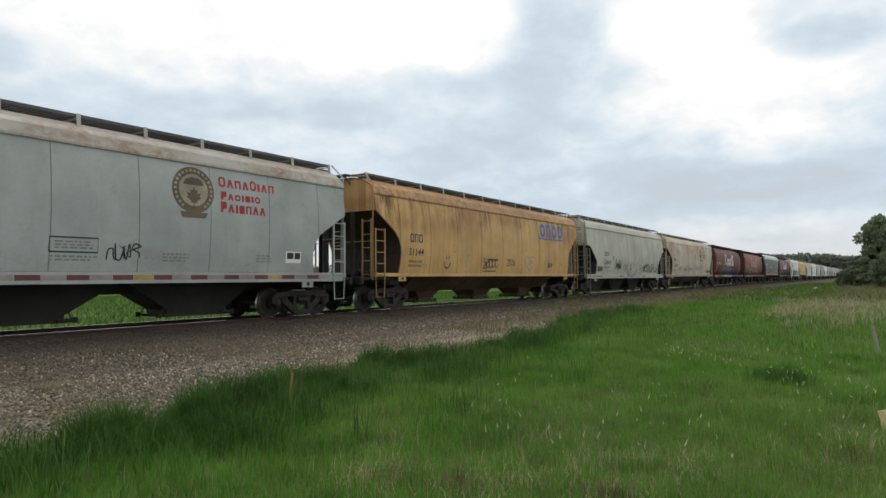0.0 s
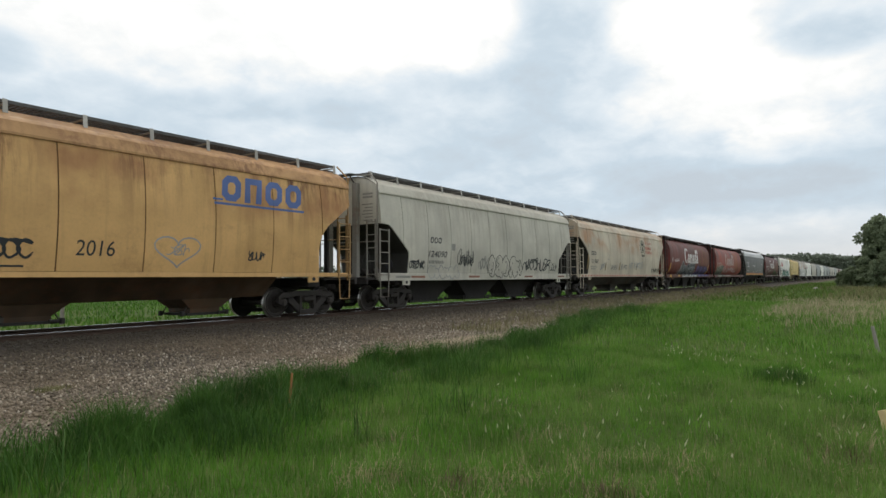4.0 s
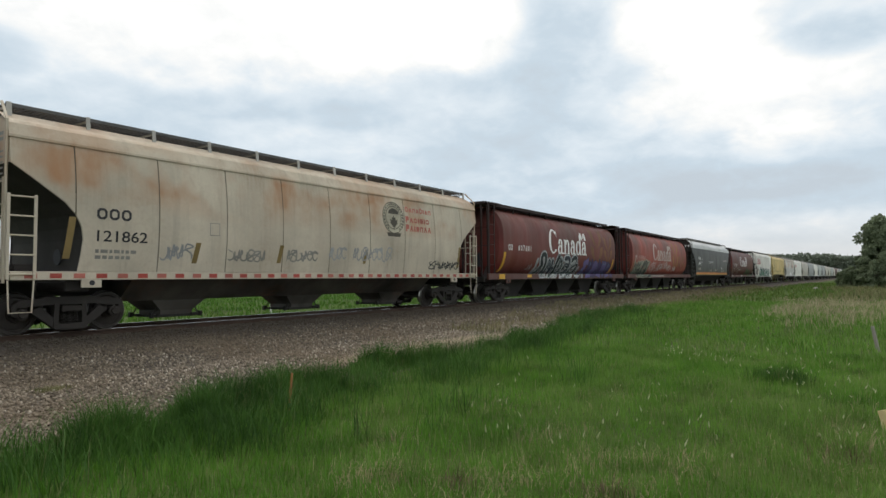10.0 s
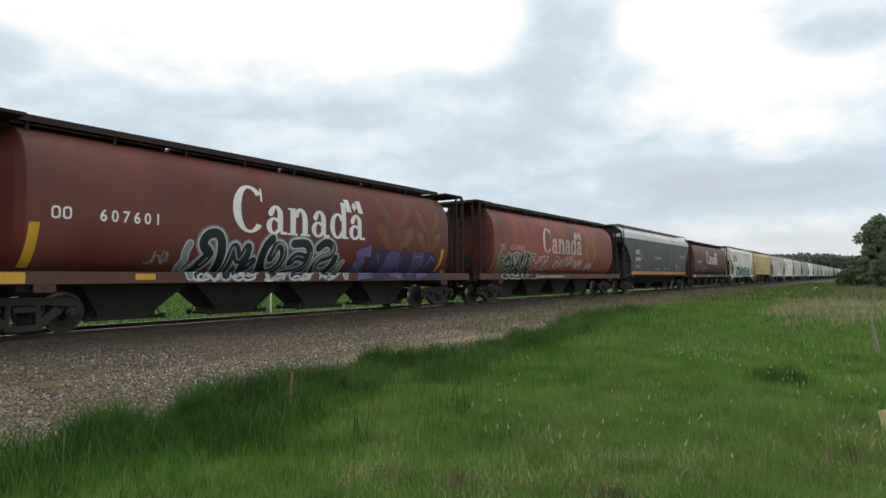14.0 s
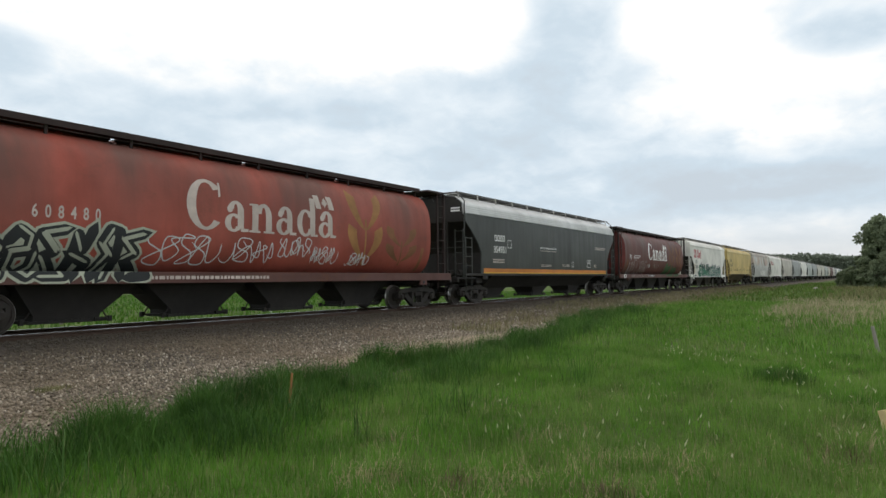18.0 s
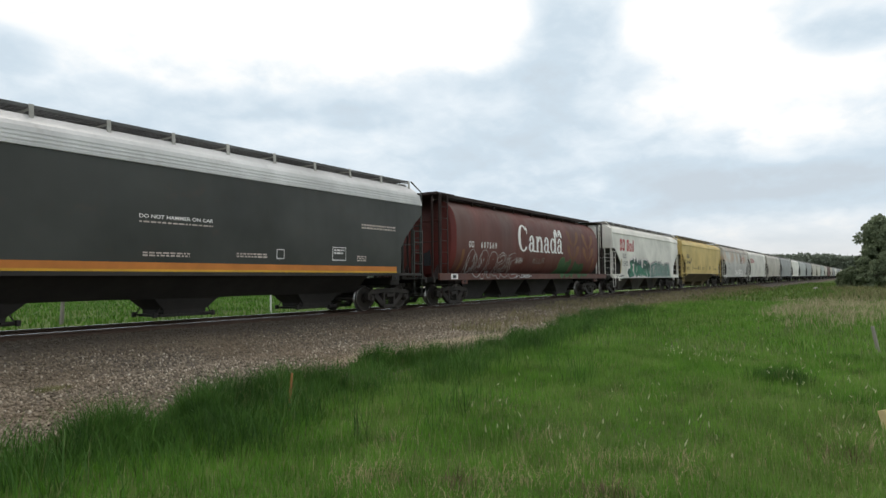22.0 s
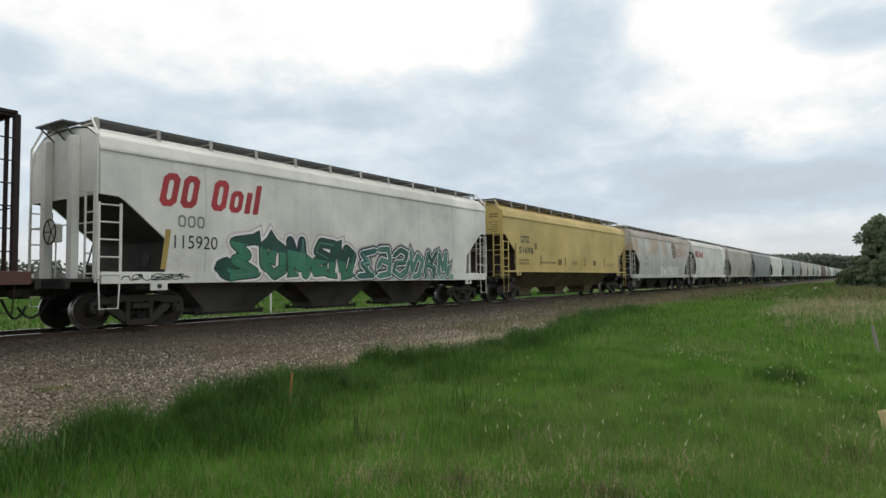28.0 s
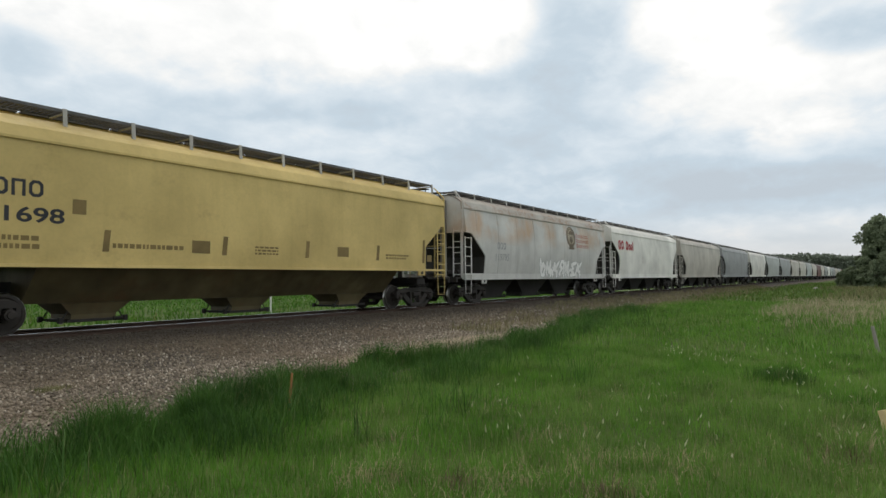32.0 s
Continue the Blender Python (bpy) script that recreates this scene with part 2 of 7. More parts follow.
RNG = np.random.default_rng(7)
vec_edge = np.vectorize(edge_y)
vec_ground = np.vectorize(ground_z)


def leafy(k, colour, share=0.3):
    """Lets part of the light through thin leaves and blades."""
    m = k.done(colour)
    thin = k.t.nodes.new("ShaderNodeBsdfTranslucent")
    both = k.t.nodes.new("ShaderNodeMixShader")
    both.inputs[0].default_value = share
    k.t.links.new(colour, thin.inputs[0])
    k.t.links.new(k.b.outputs[0], both.inputs[1])
    k.t.links.new(thin.outputs[0], both.inputs[2])
    k.t.links.new(both.outputs[0], k.t.nodes["Material Output"].inputs[0])
    return m


def grass_material(name, a, b, dry, sere=0.0):
    k = Mat(name, 0.6, 0, 0.2)
    r = k.island()
    col = k.mix(r, a, b)
    col = k.mix(k.span(k.noise(0.45, 4), 0.35, 0.68, 0, 0.7), col, tuple(c * 1.5 for c in b))
    col = k.mix(k.span(k.noise(1.7, 4), 0.46, 0.66, 0, 0.85), col, tuple(c * 0.58 for c in a))
    col = k.mix(k.span(k.noise(4.6, 4), 0.50, 0.72, 0, 0.55), col, tuple(c * 1.55 for c in b))
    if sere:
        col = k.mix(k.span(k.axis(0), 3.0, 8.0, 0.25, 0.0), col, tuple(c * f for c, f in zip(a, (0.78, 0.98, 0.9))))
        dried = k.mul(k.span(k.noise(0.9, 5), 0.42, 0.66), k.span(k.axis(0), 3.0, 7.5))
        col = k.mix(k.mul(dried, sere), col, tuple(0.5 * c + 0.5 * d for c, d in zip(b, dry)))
    col = k.mix(k.mul(k.span(r, 0.91, 0.95), k.span(k.noise(0.6, 4), 0.35, 0.7)), col, dry)
    return leafy(k, col, 0.25)


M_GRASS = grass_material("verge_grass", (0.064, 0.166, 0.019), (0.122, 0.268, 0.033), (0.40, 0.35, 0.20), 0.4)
M_FIELD = grass_material("field_grass", (0.048, 0.130, 0.016), (0.088, 0.195, 0.026), (0.20, 0.22, 0.08))
M_FAR = grass_material("far_verge_grass", (0.075, 0.135, 0.028), (0.125, 0.195, 0.045), (0.30, 0.26, 0.14))
M_TALL = grass_material("rank_grass", (0.030, 0.086, 0.016), (0.067, 0.150, 0.027), (0.18, 0.18, 0.08))
M_THATCH = grass_material("matted_thatch", (0.25, 0.205, 0.12), (0.44, 0.37, 0.23), (0.12, 0.18, 0.05))
M_REED = grass_material("dry_reed_grass", (0.31, 0.265, 0.165), (0.45, 0.385, 0.26), (0.14, 0.17, 0.07))
M_DEAD = grass_material("dead_brown_stems", (0.10, 0.078, 0.048), (0.19, 0.145, 0.09), (0.26, 0.20, 0.12))
M_SHOULDER = grass_material("shoulder_weeds", (0.13, 0.145, 0.055), (0.25, 0.225, 0.125), (0.36, 0.29, 0.17))
M_WEED = grass_material("olive_weeds", (0.13, 0.145, 0.06), (0.21, 0.20, 0.10), (0.26, 0.21, 0.12))


def blades(name, x, y, h, w, material, label, lean=0.35):
    """Grass blades, each a tapered, bent strip."""
    n = len(x)
    z = vec_ground(x, y)
    a = RNG.uniform(0, 2 * np.pi, n)
    f = RNG.uniform(0, 2 * np.pi, n)
    bend = RNG.uniform(0.1, 1, n) * lean
    cx, cy = np.cos(a) * w / 2, np.sin(a) * w / 2
    lx, ly = np.cos(f) * bend * h, np.sin(f) * bend * h
    base = np.stack([x, y, z - 0.01], 1)
    side = np.stack([cx, cy, np.zeros(n)], 1)
    mid = base + np.stack([lx * 0.35, ly * 0.35, h * 0.6], 1)
    tip = base + np.stack([lx, ly, h * (1 - 0.25 * bend)], 1)
    v = np.stack([base - side, base + side, mid + side * 0.7, mid - side * 0.7, tip], 1).reshape(-1, 3)
    i = np.arange(n)[:, None] * 5
    loops = np.concatenate([i + 0, i + 1, i + 2, i + 3, i + 3, i + 2, i + 4], 1).ravel()
    sizes = np.tile([4, 3], n)
    tagged(new(name, quick_mesh(name, v, loops, sizes, material)), label, "grass", "", "stuff")


def scatter(x0, x1, y0, y1, n, keep):
    x, y = RNG.uniform(x0, x1, n), RNG.uniform(y0, y1, n)
    m = keep(x, y)
    return x[m], y[m]


def clumpy(x, y, scale=0.8, seed=0):
    return np.array([noise.noise((a * scale, b * scale, seed)) for a, b in zip(x, y)])


def plant_verge():
    x, y = scatter(-3, 15, -4, 9, 190000, lambda x, y: y < vec_edge(x) + 0.1)
    c = clumpy(x, y)
    h = (0.15 + 0.08 * c) * RNG.uniform(0.5, 1.3, len(x))
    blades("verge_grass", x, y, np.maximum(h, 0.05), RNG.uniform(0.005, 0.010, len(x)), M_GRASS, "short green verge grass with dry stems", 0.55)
    x, y = scatter(-3, 32, 3.5, 12, 165000, lambda x, y: (y < vec_edge(x) + 0.32 + 0.45 * np.clip((8.5 - x) / 2, 0, 1) * np.clip((x - 4.7) / 0.5, 0, 1) + 0.16 * np.sin(x * 1.7) * np.sin(x * 0.83)) & (y > vec_edge(x) - 3.2))
    c = 0.65 * clumpy(x, y, 0.8, 3) + 0.5 * clumpy(x, y, 2.3, 6)
    m = c > RNG.uniform(-0.75, 0.15, len(x)) + 0.95 * np.clip((vec_edge(x) - y) / 1.7, 0, 1) ** 2
    x, y, c = x[m], y[m], c[m]
    h = (0.38 + 0.42 * c) * RNG.uniform(0.5, 1.25, len(x))
    blades("rank_grass", x, y, np.maximum(h, 0.1), RNG.uniform(0.006, 0.012, len(x)), M_TALL, "tall dark green grass along the gravel edge", 0.85)
    x, y = scatter(-18, 16, -18, 9, 45000, lambda x, y: (y < vec_edge(x) + 0.1) & ((x < -2.8) | (y < -3.8)))
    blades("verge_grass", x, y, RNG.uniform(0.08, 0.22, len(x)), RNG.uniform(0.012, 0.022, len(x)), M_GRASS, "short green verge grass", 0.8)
    # matted dry patches and one rank tuft among the green
    for px, py, r, n in ((4.06, 3.50, 0.26, 378), (4.28, 2.71, 0.22, 210), (6.34, 2.97, 0.26, 252), (5.65, 2.26, 0.32, 336), (6.02, 1.52, 0.30, 294), (4.83, 1.73, 0.26, 294), (7.09, 0.14, 0.45, 546), (8.04, 0.06, 0.34, 252), (4.88, 2.62, 0.30, 252), (5.3, 4.2, 0.2, 105), (4.3, 3.6, 0.22, 126), (8.6, 2.9, 0.5, 168), (11.2, 6.3, 0.4, 126), (7.4, 4.1, 0.4, 147), (6.9, 0.9, 0.4, 147)):
        x, y = RNG.normal(px, r, n), RNG.normal(py, r * 0.75, n)
        blades("dry_thatch", x, y, RNG.uniform(0.05, 0.17, n), RNG.uniform(0.004, 0.008, n), M_THATCH, "matted dry brown grass among the green", 1.2)
    for px, py, r, n in ((4.32, 2.78, 0.06, 90), (4.80, 1.72, 0.10, 110), (7.0, 0.35, 0.12, 90)):
        x, y = RNG.normal(px, r, n), RNG.normal(py, r, n)
        blades("dead_stems", x, y, RNG.uniform(0.08, 0.26, n), RNG.uniform(0.004, 0.009, n), M_DEAD, "dead dark brown weed stems in the grass", 0.7)
    x, y = RNG.normal(4.75, 0.13, 420), RNG.normal(10.55, 0.10, 420)
    blades("gravel_weed", x, y, RNG.uniform(0.03, 0.10, 420), RNG.uniform(0.008, 0.016, 420), M_WEED, "small olive weed growing in the gravel", 1.1)
    for px, py in ((3.2, 6.25), (3.5, 6.3), (4.6, 6.6), (4.9, 6.9), (5.35, 7.05), (6.0, 7.1), (6.5, 7.12), (6.9, 6.9), (8.9, 7.6), (9.35, 7.7), (9.9, 7.5), (10.4, 7.3), (14.23, 7.34)):
        x, y = RNG.normal(px, 0.26, 1100), RNG.normal(py, 0.26, 1100)
        tall = 0.62 * np.exp(-((x - px) ** 2 + (y - py) ** 2) / 0.16)
        blades("grass_tuft", x, y, (0.12 + tall) * RNG.uniform(0.5, 1.0, 1100), RNG.uniform(0.006, 0.012, 1100), M_TALL, "dark green mound of rank grass at the gravel edge", 0.8)
    x, y = scatter(17, 95, 9.5, TY - 1.9, 26000, lambda x, y: (clumpy(x, y, 0.5, 21) > RNG.uniform(-0.6, 0.5, len(x)) - 0.35 * np.clip((x - 22) / 20, 0, 1)) & (y < TY - 2.0 - 1.6 * np.clip((30 - x) / 12, 0, 1)))
    blades("shoulder_weeds", x, y, RNG.uniform(0.10, 0.32, len(x)), RNG.uniform(0.012, 0.03, len(x)), M_SHOULDER, "thin tan and green weeds on the gravel shoulder", 0.7)
    x, y = RNG.normal(11.2, 0.2, 900), RNG.normal(1.25, 0.2, 900)
    blades("grass_tuft", x, y, RNG.uniform(0.15, 0.32, 900), RNG.uniform(0.007, 0.012, 900), M_TALL, "dark green tuft of rank grass", 0.6)
    x, y = scatter(15, 45, -16, 12, 90000, lambda x, y: y < vec_edge(x) + 0.2)
    h = (0.22 + 0.10 * clumpy(x, y, 0.4)) * RNG.uniform(0.5, 1.3, len(x))
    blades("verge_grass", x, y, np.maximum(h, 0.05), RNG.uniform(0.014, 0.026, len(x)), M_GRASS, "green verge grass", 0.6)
    x, y = scatter(45, 160, -60, 12, 42000, lambda x, y: y < vec_edge(x) + 0.3)
    h = 0.3 * RNG.uniform(0.5, 1.4, len(x))
    blades("verge_grass", x, y, h, RNG.uniform(0.07, 0.14, len(x)), M_FAR, "green verge grass", 0.6)
    x, y = scatter(-10, 70, 19.6, 75, 50000, lambda x, y: y > 19.6)
    h = 0.22 * RNG.uniform(0.5, 1.4, len(x))
    blades("field_grass", x, y, h, RNG.uniform(0.04, 0.075, len(x)), M_FIELD, "bright green field grass beyond the track", 0.6)
    x, y = scatter(46, 88, -12, 6.0, 9000, lambda x, y: clumpy(x, y, 0.16, 15) > RNG.uniform(-0.5, 0.25, len(x)) + 1.2 * np.clip((y / x - 0.045) / 0.03, 0, 1))
    blades("tall_weeds", x, y, RNG.uniform(0.35, 0.8, len(x)), RNG.uniform(0.03, 0.07, len(x)), M_WEED, "tall olive weeds before the trees", 0.7)
    x, y = scatter(22, 50, -16, 5.4, 46000, lambda x, y: clumpy(x, y, 0.25, 9) > RNG.uniform(-0.35, 0.35, len(x)) + 0.5 * (np.abs(x - 36) / 14) ** 4 + 0.8 * np.clip((y / x - 0.10) / 0.08, 0, 1) + 0.5 * np.clip((y - 3) / 2.4, 0, 1))
    h = (0.42 + 0.25 * clumpy(x, y, 0.7, 4)) * RNG.uniform(0.4, 1.3, len(x))
    blades("reed_grass", x, y, h, RNG.uniform(0.010, 0.022, len(x)), M_REED, "patch of dry tan reed grass", 0.9)


plant_verge()


def lay_ballast():
    """Crushed stone, each an uneven eight-sided lump."""
    x, y = scatter(-2, 60, 6.6, TY - 0.9, 150000, lambda x, y: (y > vec_edge(x) - 0.3) & (RNG.uniform(0, 1, len(x)) < np.where(x < 34, np.clip(1.3 - x / 60, 0.3, 1), 0.33)))
    n = len(x)
    s = RNG.uniform(0.012, 0.031, n) * (1 + np.clip(x - 10, 0, 60) * 0.025)
    oct_ = np.array([(1, 0, 0), (-1, 0, 0), (0, 1, 0), (0, -1, 0), (0, 0, 1), (0, 0, -1)], float)
    v = oct_[None] * (s[:, None, None] * RNG.uniform(0.6, 1.35, (n, 6, 1))) + RNG.normal(0, 0.22, (n, 6, 3)) * s[:, None, None]
    a = RNG.uniform(0, 6.28, n)
    ca, sa = np.cos(a)[:, None], np.sin(a)[:, None]
    vx, vy = v[..., 0] * ca - v[..., 1] * sa, v[..., 0] * sa + v[..., 1] * ca
    v = np.stack([vx + x[:, None], vy + y[:, None], v[..., 2] + (vec_ground(x, y) + s * 0.4)[:, None]], 2).reshape(-1, 3)
    tri = np.array([(0, 2, 4), (2, 1, 4), (1, 3, 4), (3, 0, 4), (2, 0, 5), (1, 2, 5), (3, 1, 5), (0, 3, 5)])
    loops = (np.arange(n)[:, None, None] * 6 + tri[None]).ravel()
    k = Mat("crushed_stone", 0.9, 0, 0.2)
    r = k.island()
    col = k.mix(r, (0.09, 0.077, 0.059), (0.39, 0.335, 0.26))
    col = k.mix(k.span(r, 0.93, 0.97), col, (0.62, 0.57, 0.48))
    col = k.mix(k.span(k.noise(0.35, 4), 0.42, 0.7, 0, 0.6), col, (0.20, 0.155, 0.105))
    # stones by the rails: oily brown, with the train's shadow in the colour
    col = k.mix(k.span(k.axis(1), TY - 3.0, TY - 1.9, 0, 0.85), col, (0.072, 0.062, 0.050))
    col = k.mix(sandy_patch(k), col, (0.54, 0.45, 0.33))
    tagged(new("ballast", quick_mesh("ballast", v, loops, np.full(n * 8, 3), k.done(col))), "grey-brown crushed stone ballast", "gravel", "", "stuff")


lay_ballast()


def build_track():
    span0, span1 = -60, 700
    rail_pts = [(-0.075, -0.172), (0.075, -0.172), (0.075, -0.158), (0.012, -0.135), (0.010, -0.045), (0.037, -0.036), (0.037, -0.006), (0.028, 0), (-0.028, 0), (-0.037, -0.006), (-0.037, -0.036), (-0.010, -0.045), (-0.012, -0.135), (-0.075, -0.158)]
    for side in (-1, 1):
        bm = bmesh.new()
        prism(bm, [(TY + side * 0.7545 + p[0], p[1]) for p in rail_pts], span0, span1, "YZ")
        bm.faces.ensure_lookup_table()
        for f in bm.faces:
            if f.calc_center_median().z > -0.008:
                f.material_index = 1
        tagged(part("rail", bm, [M_RAIL, M_RAILTOP]), "rusty steel rail with a polished head", "rail", "running rails", "structure")
    bm = bmesh.new()
    box(bm, (0, 0, 0), (0.22, 2.6, 0.17), None, 0.012)
    first = part("tie", bm, M_TIE)
    tagged(first, "dark creosoted wooden railway tie in the ballast", "railway tie", "ties under the rails", "structure")
    first.matrix_basis = pose(-8, TY, -0.257)
    for i in range(1, 150):
        copy_thing(first, pose(-8 + i * 0.52, TY + random.uniform(-0.03, 0.03), -0.257, 0, 0, random.uniform(-1, 1)))


build_track()


# ---- the train ----
SHIFT = [-78.34, -69.13, -59.77, -50.33, -40.84, -31.26, -21.58, -11.85, -1.89, 8.19, 18.43, 29.05, 39.87, 50.64, 61.41, 72.27, 83.05]
MOVES = []      # (car, train coordinate of its centre)
SPINS = []      # wheelsets that turn
WHEEL_R = 0.42


def travelled(t):
    """Metres the train has gone at t seconds, smoothly through SHIFT (a Catmull-Rom curve)."""
    i = min(int(t / 2), 15)
    u = t / 2 - i
    p = [SHIFT[min(max(j, 0), 16)] for j in (i - 1, i, i + 1, i + 2)]
    if i == 0:
        p[0] = 2 * p[1] - p[2]
    if i == 15:
        p[3] = 2 * p[2] - p[1]
    return 0.5 * (2 * p[1] + (p[2] - p[0]) * u + (2 * p[0] - 5 * p[1] + 4 * p[2] - p[3]) * u * u + (3 * p[1] - p[0] - 3 * p[2] + p[3]) * u ** 3)


def wheelset(parent, x, turn):
    """Axle, two flanged wheels and bearing caps, turned as one piece about the axle."""
    r = WHEEL_R
    half = [(1.185, 0.0), (1.185, 0.07), (1.15, 0.08), (1.145, 0.115), (0.985, 0.12), (0.98, 0.08), (0.885, 0.085), (0.88, 0.15), (0.80, 0.17), (0.775, r - 0.10), (0.80, r - 0.07), (0.80, r - 0.009), (0.797, r - 0.003), (0.725, r), (0.70, r + 0.026), (0.672, r + 0.022), (0.668, r - 0.08), (0.70, 0.17), (0.66, 0.15), (0.655, 0.085)]
    prof = half + [(-y, q) for y, q in reversed(half)]
    bm = bmesh.new()
    n = 32
    rings = [[bm.verts.new((q * math.sin(i * 6.2832 / n), y, q * math.cos(i * 6.2832 / n))) for i in range(n)] if q > 0 else [bm.verts.new((0, y, 0))] for y, q in prof]
    for k, (ra, rb) in enumerate(zip(rings, rings[1:])):
        tread = min(prof[k][1], prof[k + 1][1]) > r - 0.0095
        for i in range(n):
            j = (i + 1) % n
            if len(ra) == 1:
                fc = bm.faces.new((ra[0], rb[i], rb[j]))
            elif len(rb) == 1:
                fc = bm.faces.new((ra[i], ra[j], rb[0]))
            else:
                fc = bm.faces.new((ra[i], ra[j], rb[j], rb[i]))
            fc.material_index = 1 if tread else 0
    ob = part("wheelset", bm, [M_WHEEL, M_TREAD], parent)
    ob.location = (x, 0, WHEEL_R)
    if turn:
        SPINS.append(ob)
    return ob


def side_frame(parent, s):
    bm = bmesh.new()
    y0, y1 = s * 0.98, s * 1.13
    prism(bm, [(-1.12, 0.60), (-0.98, 0.70), (-0.62, 0.72), (-0.5, 0.76), (0.5, 0.76), (0.62, 0.72), (0.98, 0.70), (1.12, 0.60), (1.12, 0.40), (1.03, 0.36), (1.03, 0.56), (0.74, 0.56), (0.74, 0.50), (0.5, 0.60), (-0.5, 0.60), (-0.74, 0.50), (-0.74, 0.56), (-1.03, 0.56), (-1.03, 0.36), (-1.12, 0.40)], y0, y1)
    for d in (-1, 1):
        prism(bm, [(d * 0.76, 0.56), (d * 0.62, 0.58), (d * 0.24, 0.24), (d * 0.24, 0.12), (d * 0.34, 0.12), (d * 0.76, 0.44)], y0, y1)
        prism(bm, [(d * 0.22, 0.62), (d * 0.32, 0.62), (d * 0.34, 0.20), (d * 0.24, 0.20)], y0 - s * 0.02, y1 + s * 0.01)
    prism(bm, [(-0.34, 0.20), (-0.34, 0.10), (-0.26, 0.075), (0.26, 0.075), (0.34, 0.10), (0.34, 0.20)], y0, y1 + s * 0.03)
    box(bm, (0, s * 1.08, 0.51), (0.40, 0.24, 0.13), None, 0.02)
    return part("side_frame", bm, M_TRUCK, parent)


def truck(car, x, turn, fine):
    bm = bmesh.new()
    box(bm, (0, 0, 0.60), (0.36, 2.0, 0.20), None, 0.03)
    disc(bm, (0, 0, 0.74), 0.2, 0.10, "Z", 16)
    tr = part("truck", bm, M_TRUCK, car, "three-piece cast steel freight truck")
    tr.location = (x, 0, 0)
    for s in (-1, 1):
        side_frame(tr, s)
        if fine:
            for dx in (-0.13, 0.0, 0.13):
                bm = bmesh.new()
                pipe(bm, [(dx + 0.045 * math.cos(i * 0.785), s * 1.06 + 0.045 * math.sin(i * 0.785), 0.205 + i * 0.0075) for i in range(33)], 0.013, 4)
                part("spring", bm, M_TRUCK, tr)
            for d in (-1, 1):
                bm = bmesh.new()
                box(bm, (d * 0.40, s * 0.745, 0.47), (0.07, 0.09, 0.26), Matrix.Rotation(d * 0.25, 4, "Y"), 0.01)
                part("brake_shoe", bm, M_FRAME, tr)
    for d in (-1, 1):
        wheelset(tr, d * 0.93, turn)
    return tr


def coupler(car, x, d):
    bm = bmesh.new()
    box(bm, (x + d * 0.30, 0, 0.86), (0.75, 0.17, 0.19), None, 0.02)
    box(bm, (x + d * 0.70, 0.03, 0.86), (0.22, 0.30, 0.30), None, 0.05)
    box(bm, (x + d * 0.05, 0, 0.88), (0.10, 0.55, 0.40), None, 0.02)
    part("coupler", bm, M_FRAME, car, "rusty knuckle coupler")
    bm = bmesh.new()
    pts = [(x + d * (0.15 + 0.55 * u), -0.32 + 0.22 * u, 0.72 - 0.42 * math.sin(u * 2.7)) for u in np.linspace(0, 1, 9)]
    pipe(bm, pts, 0.026, 6)
    part("air_hose", bm, M_HOSE, car)


def ladder(car, x0, x1, y, z0, z1, rungs, mat, r=0.018):
    bm = bmesh.new()
    for x in (x0, x1):
        box(bm, (x, y, (z0 + z1) / 2), (0.055, 0.03, z1 - z0))
    lad = part("ladder", bm, mat, car)
    for i in range(rungs):
        bm = bmesh.new()
        z = z0 + 0.10 + (z1 - z0 - 0.15) * i / max(rungs - 1, 1)
        rod(bm, (x0, y - 0.012, z), (x1, y - 0.012, z), r, 6)
        part("rung", bm, mat, lad)
    return lad


def end_ladder(car, x, y0, y1, z0, z1, rungs, mat):
    bm = bmesh.new()
    for y in (y0, y1):
        box(bm, (x, y, (z0 + z1) / 2), (0.03, 0.05, z1 - z0))
    lad = part("end_ladder", bm, mat, car)
    for i in range(rungs):
        bm = bmesh.new()
        z = z0 + 0.12 + (z1 - z0 - 0.2) * i / max(rungs - 1, 1)
        rod(bm, (x, y0, z), (x, y1, z), 0.016, 6)
        part("rung", bm, mat, lad)


def stirrup(car, x, y, w, mat):
    bm = bmesh.new()
    pipe(bm, [(x - w / 2, y, 1.10), (x - w / 2 + 0.03, y, 0.48), (x + w / 2 - 0.03, y, 0.48), (x + w / 2, y, 1.10)], 0.017, 6)
    part("sill_step", bm, mat, car)


def brake_wheel(car, x, d, y, z, mat):
    bm = bmesh.new()
    n = 20
    ring = [(x + d * 0.10, y + 0.28 * math.cos(i * 6.2832 / n), z + 0.28 * math.sin(i * 6.2832 / n)) for i in range(n + 1)]
    pipe(bm, ring, 0.016, 5)
    for i in range(5):
        a = i * 1.2566
        rod(bm, (x + d * 0.07, y, z), (x + d * 0.10, y + 0.28 * math.cos(a), z + 0.28 * math.sin(a)), 0.011, 5)
    part("brake_wheel", bm, M_FRAME, car)
    bm = bmesh.new()
    box(bm, (x - d * 0.04, y, z - 0.02), (0.16, 0.30, 0.42), None, 0.03)
    rod(bm, (x - d * 0.04, y, z - 0.2), (x - d * 0.04, y, 1.0), 0.016, 6)
    part("brake_gear_box", bm, mat, car)


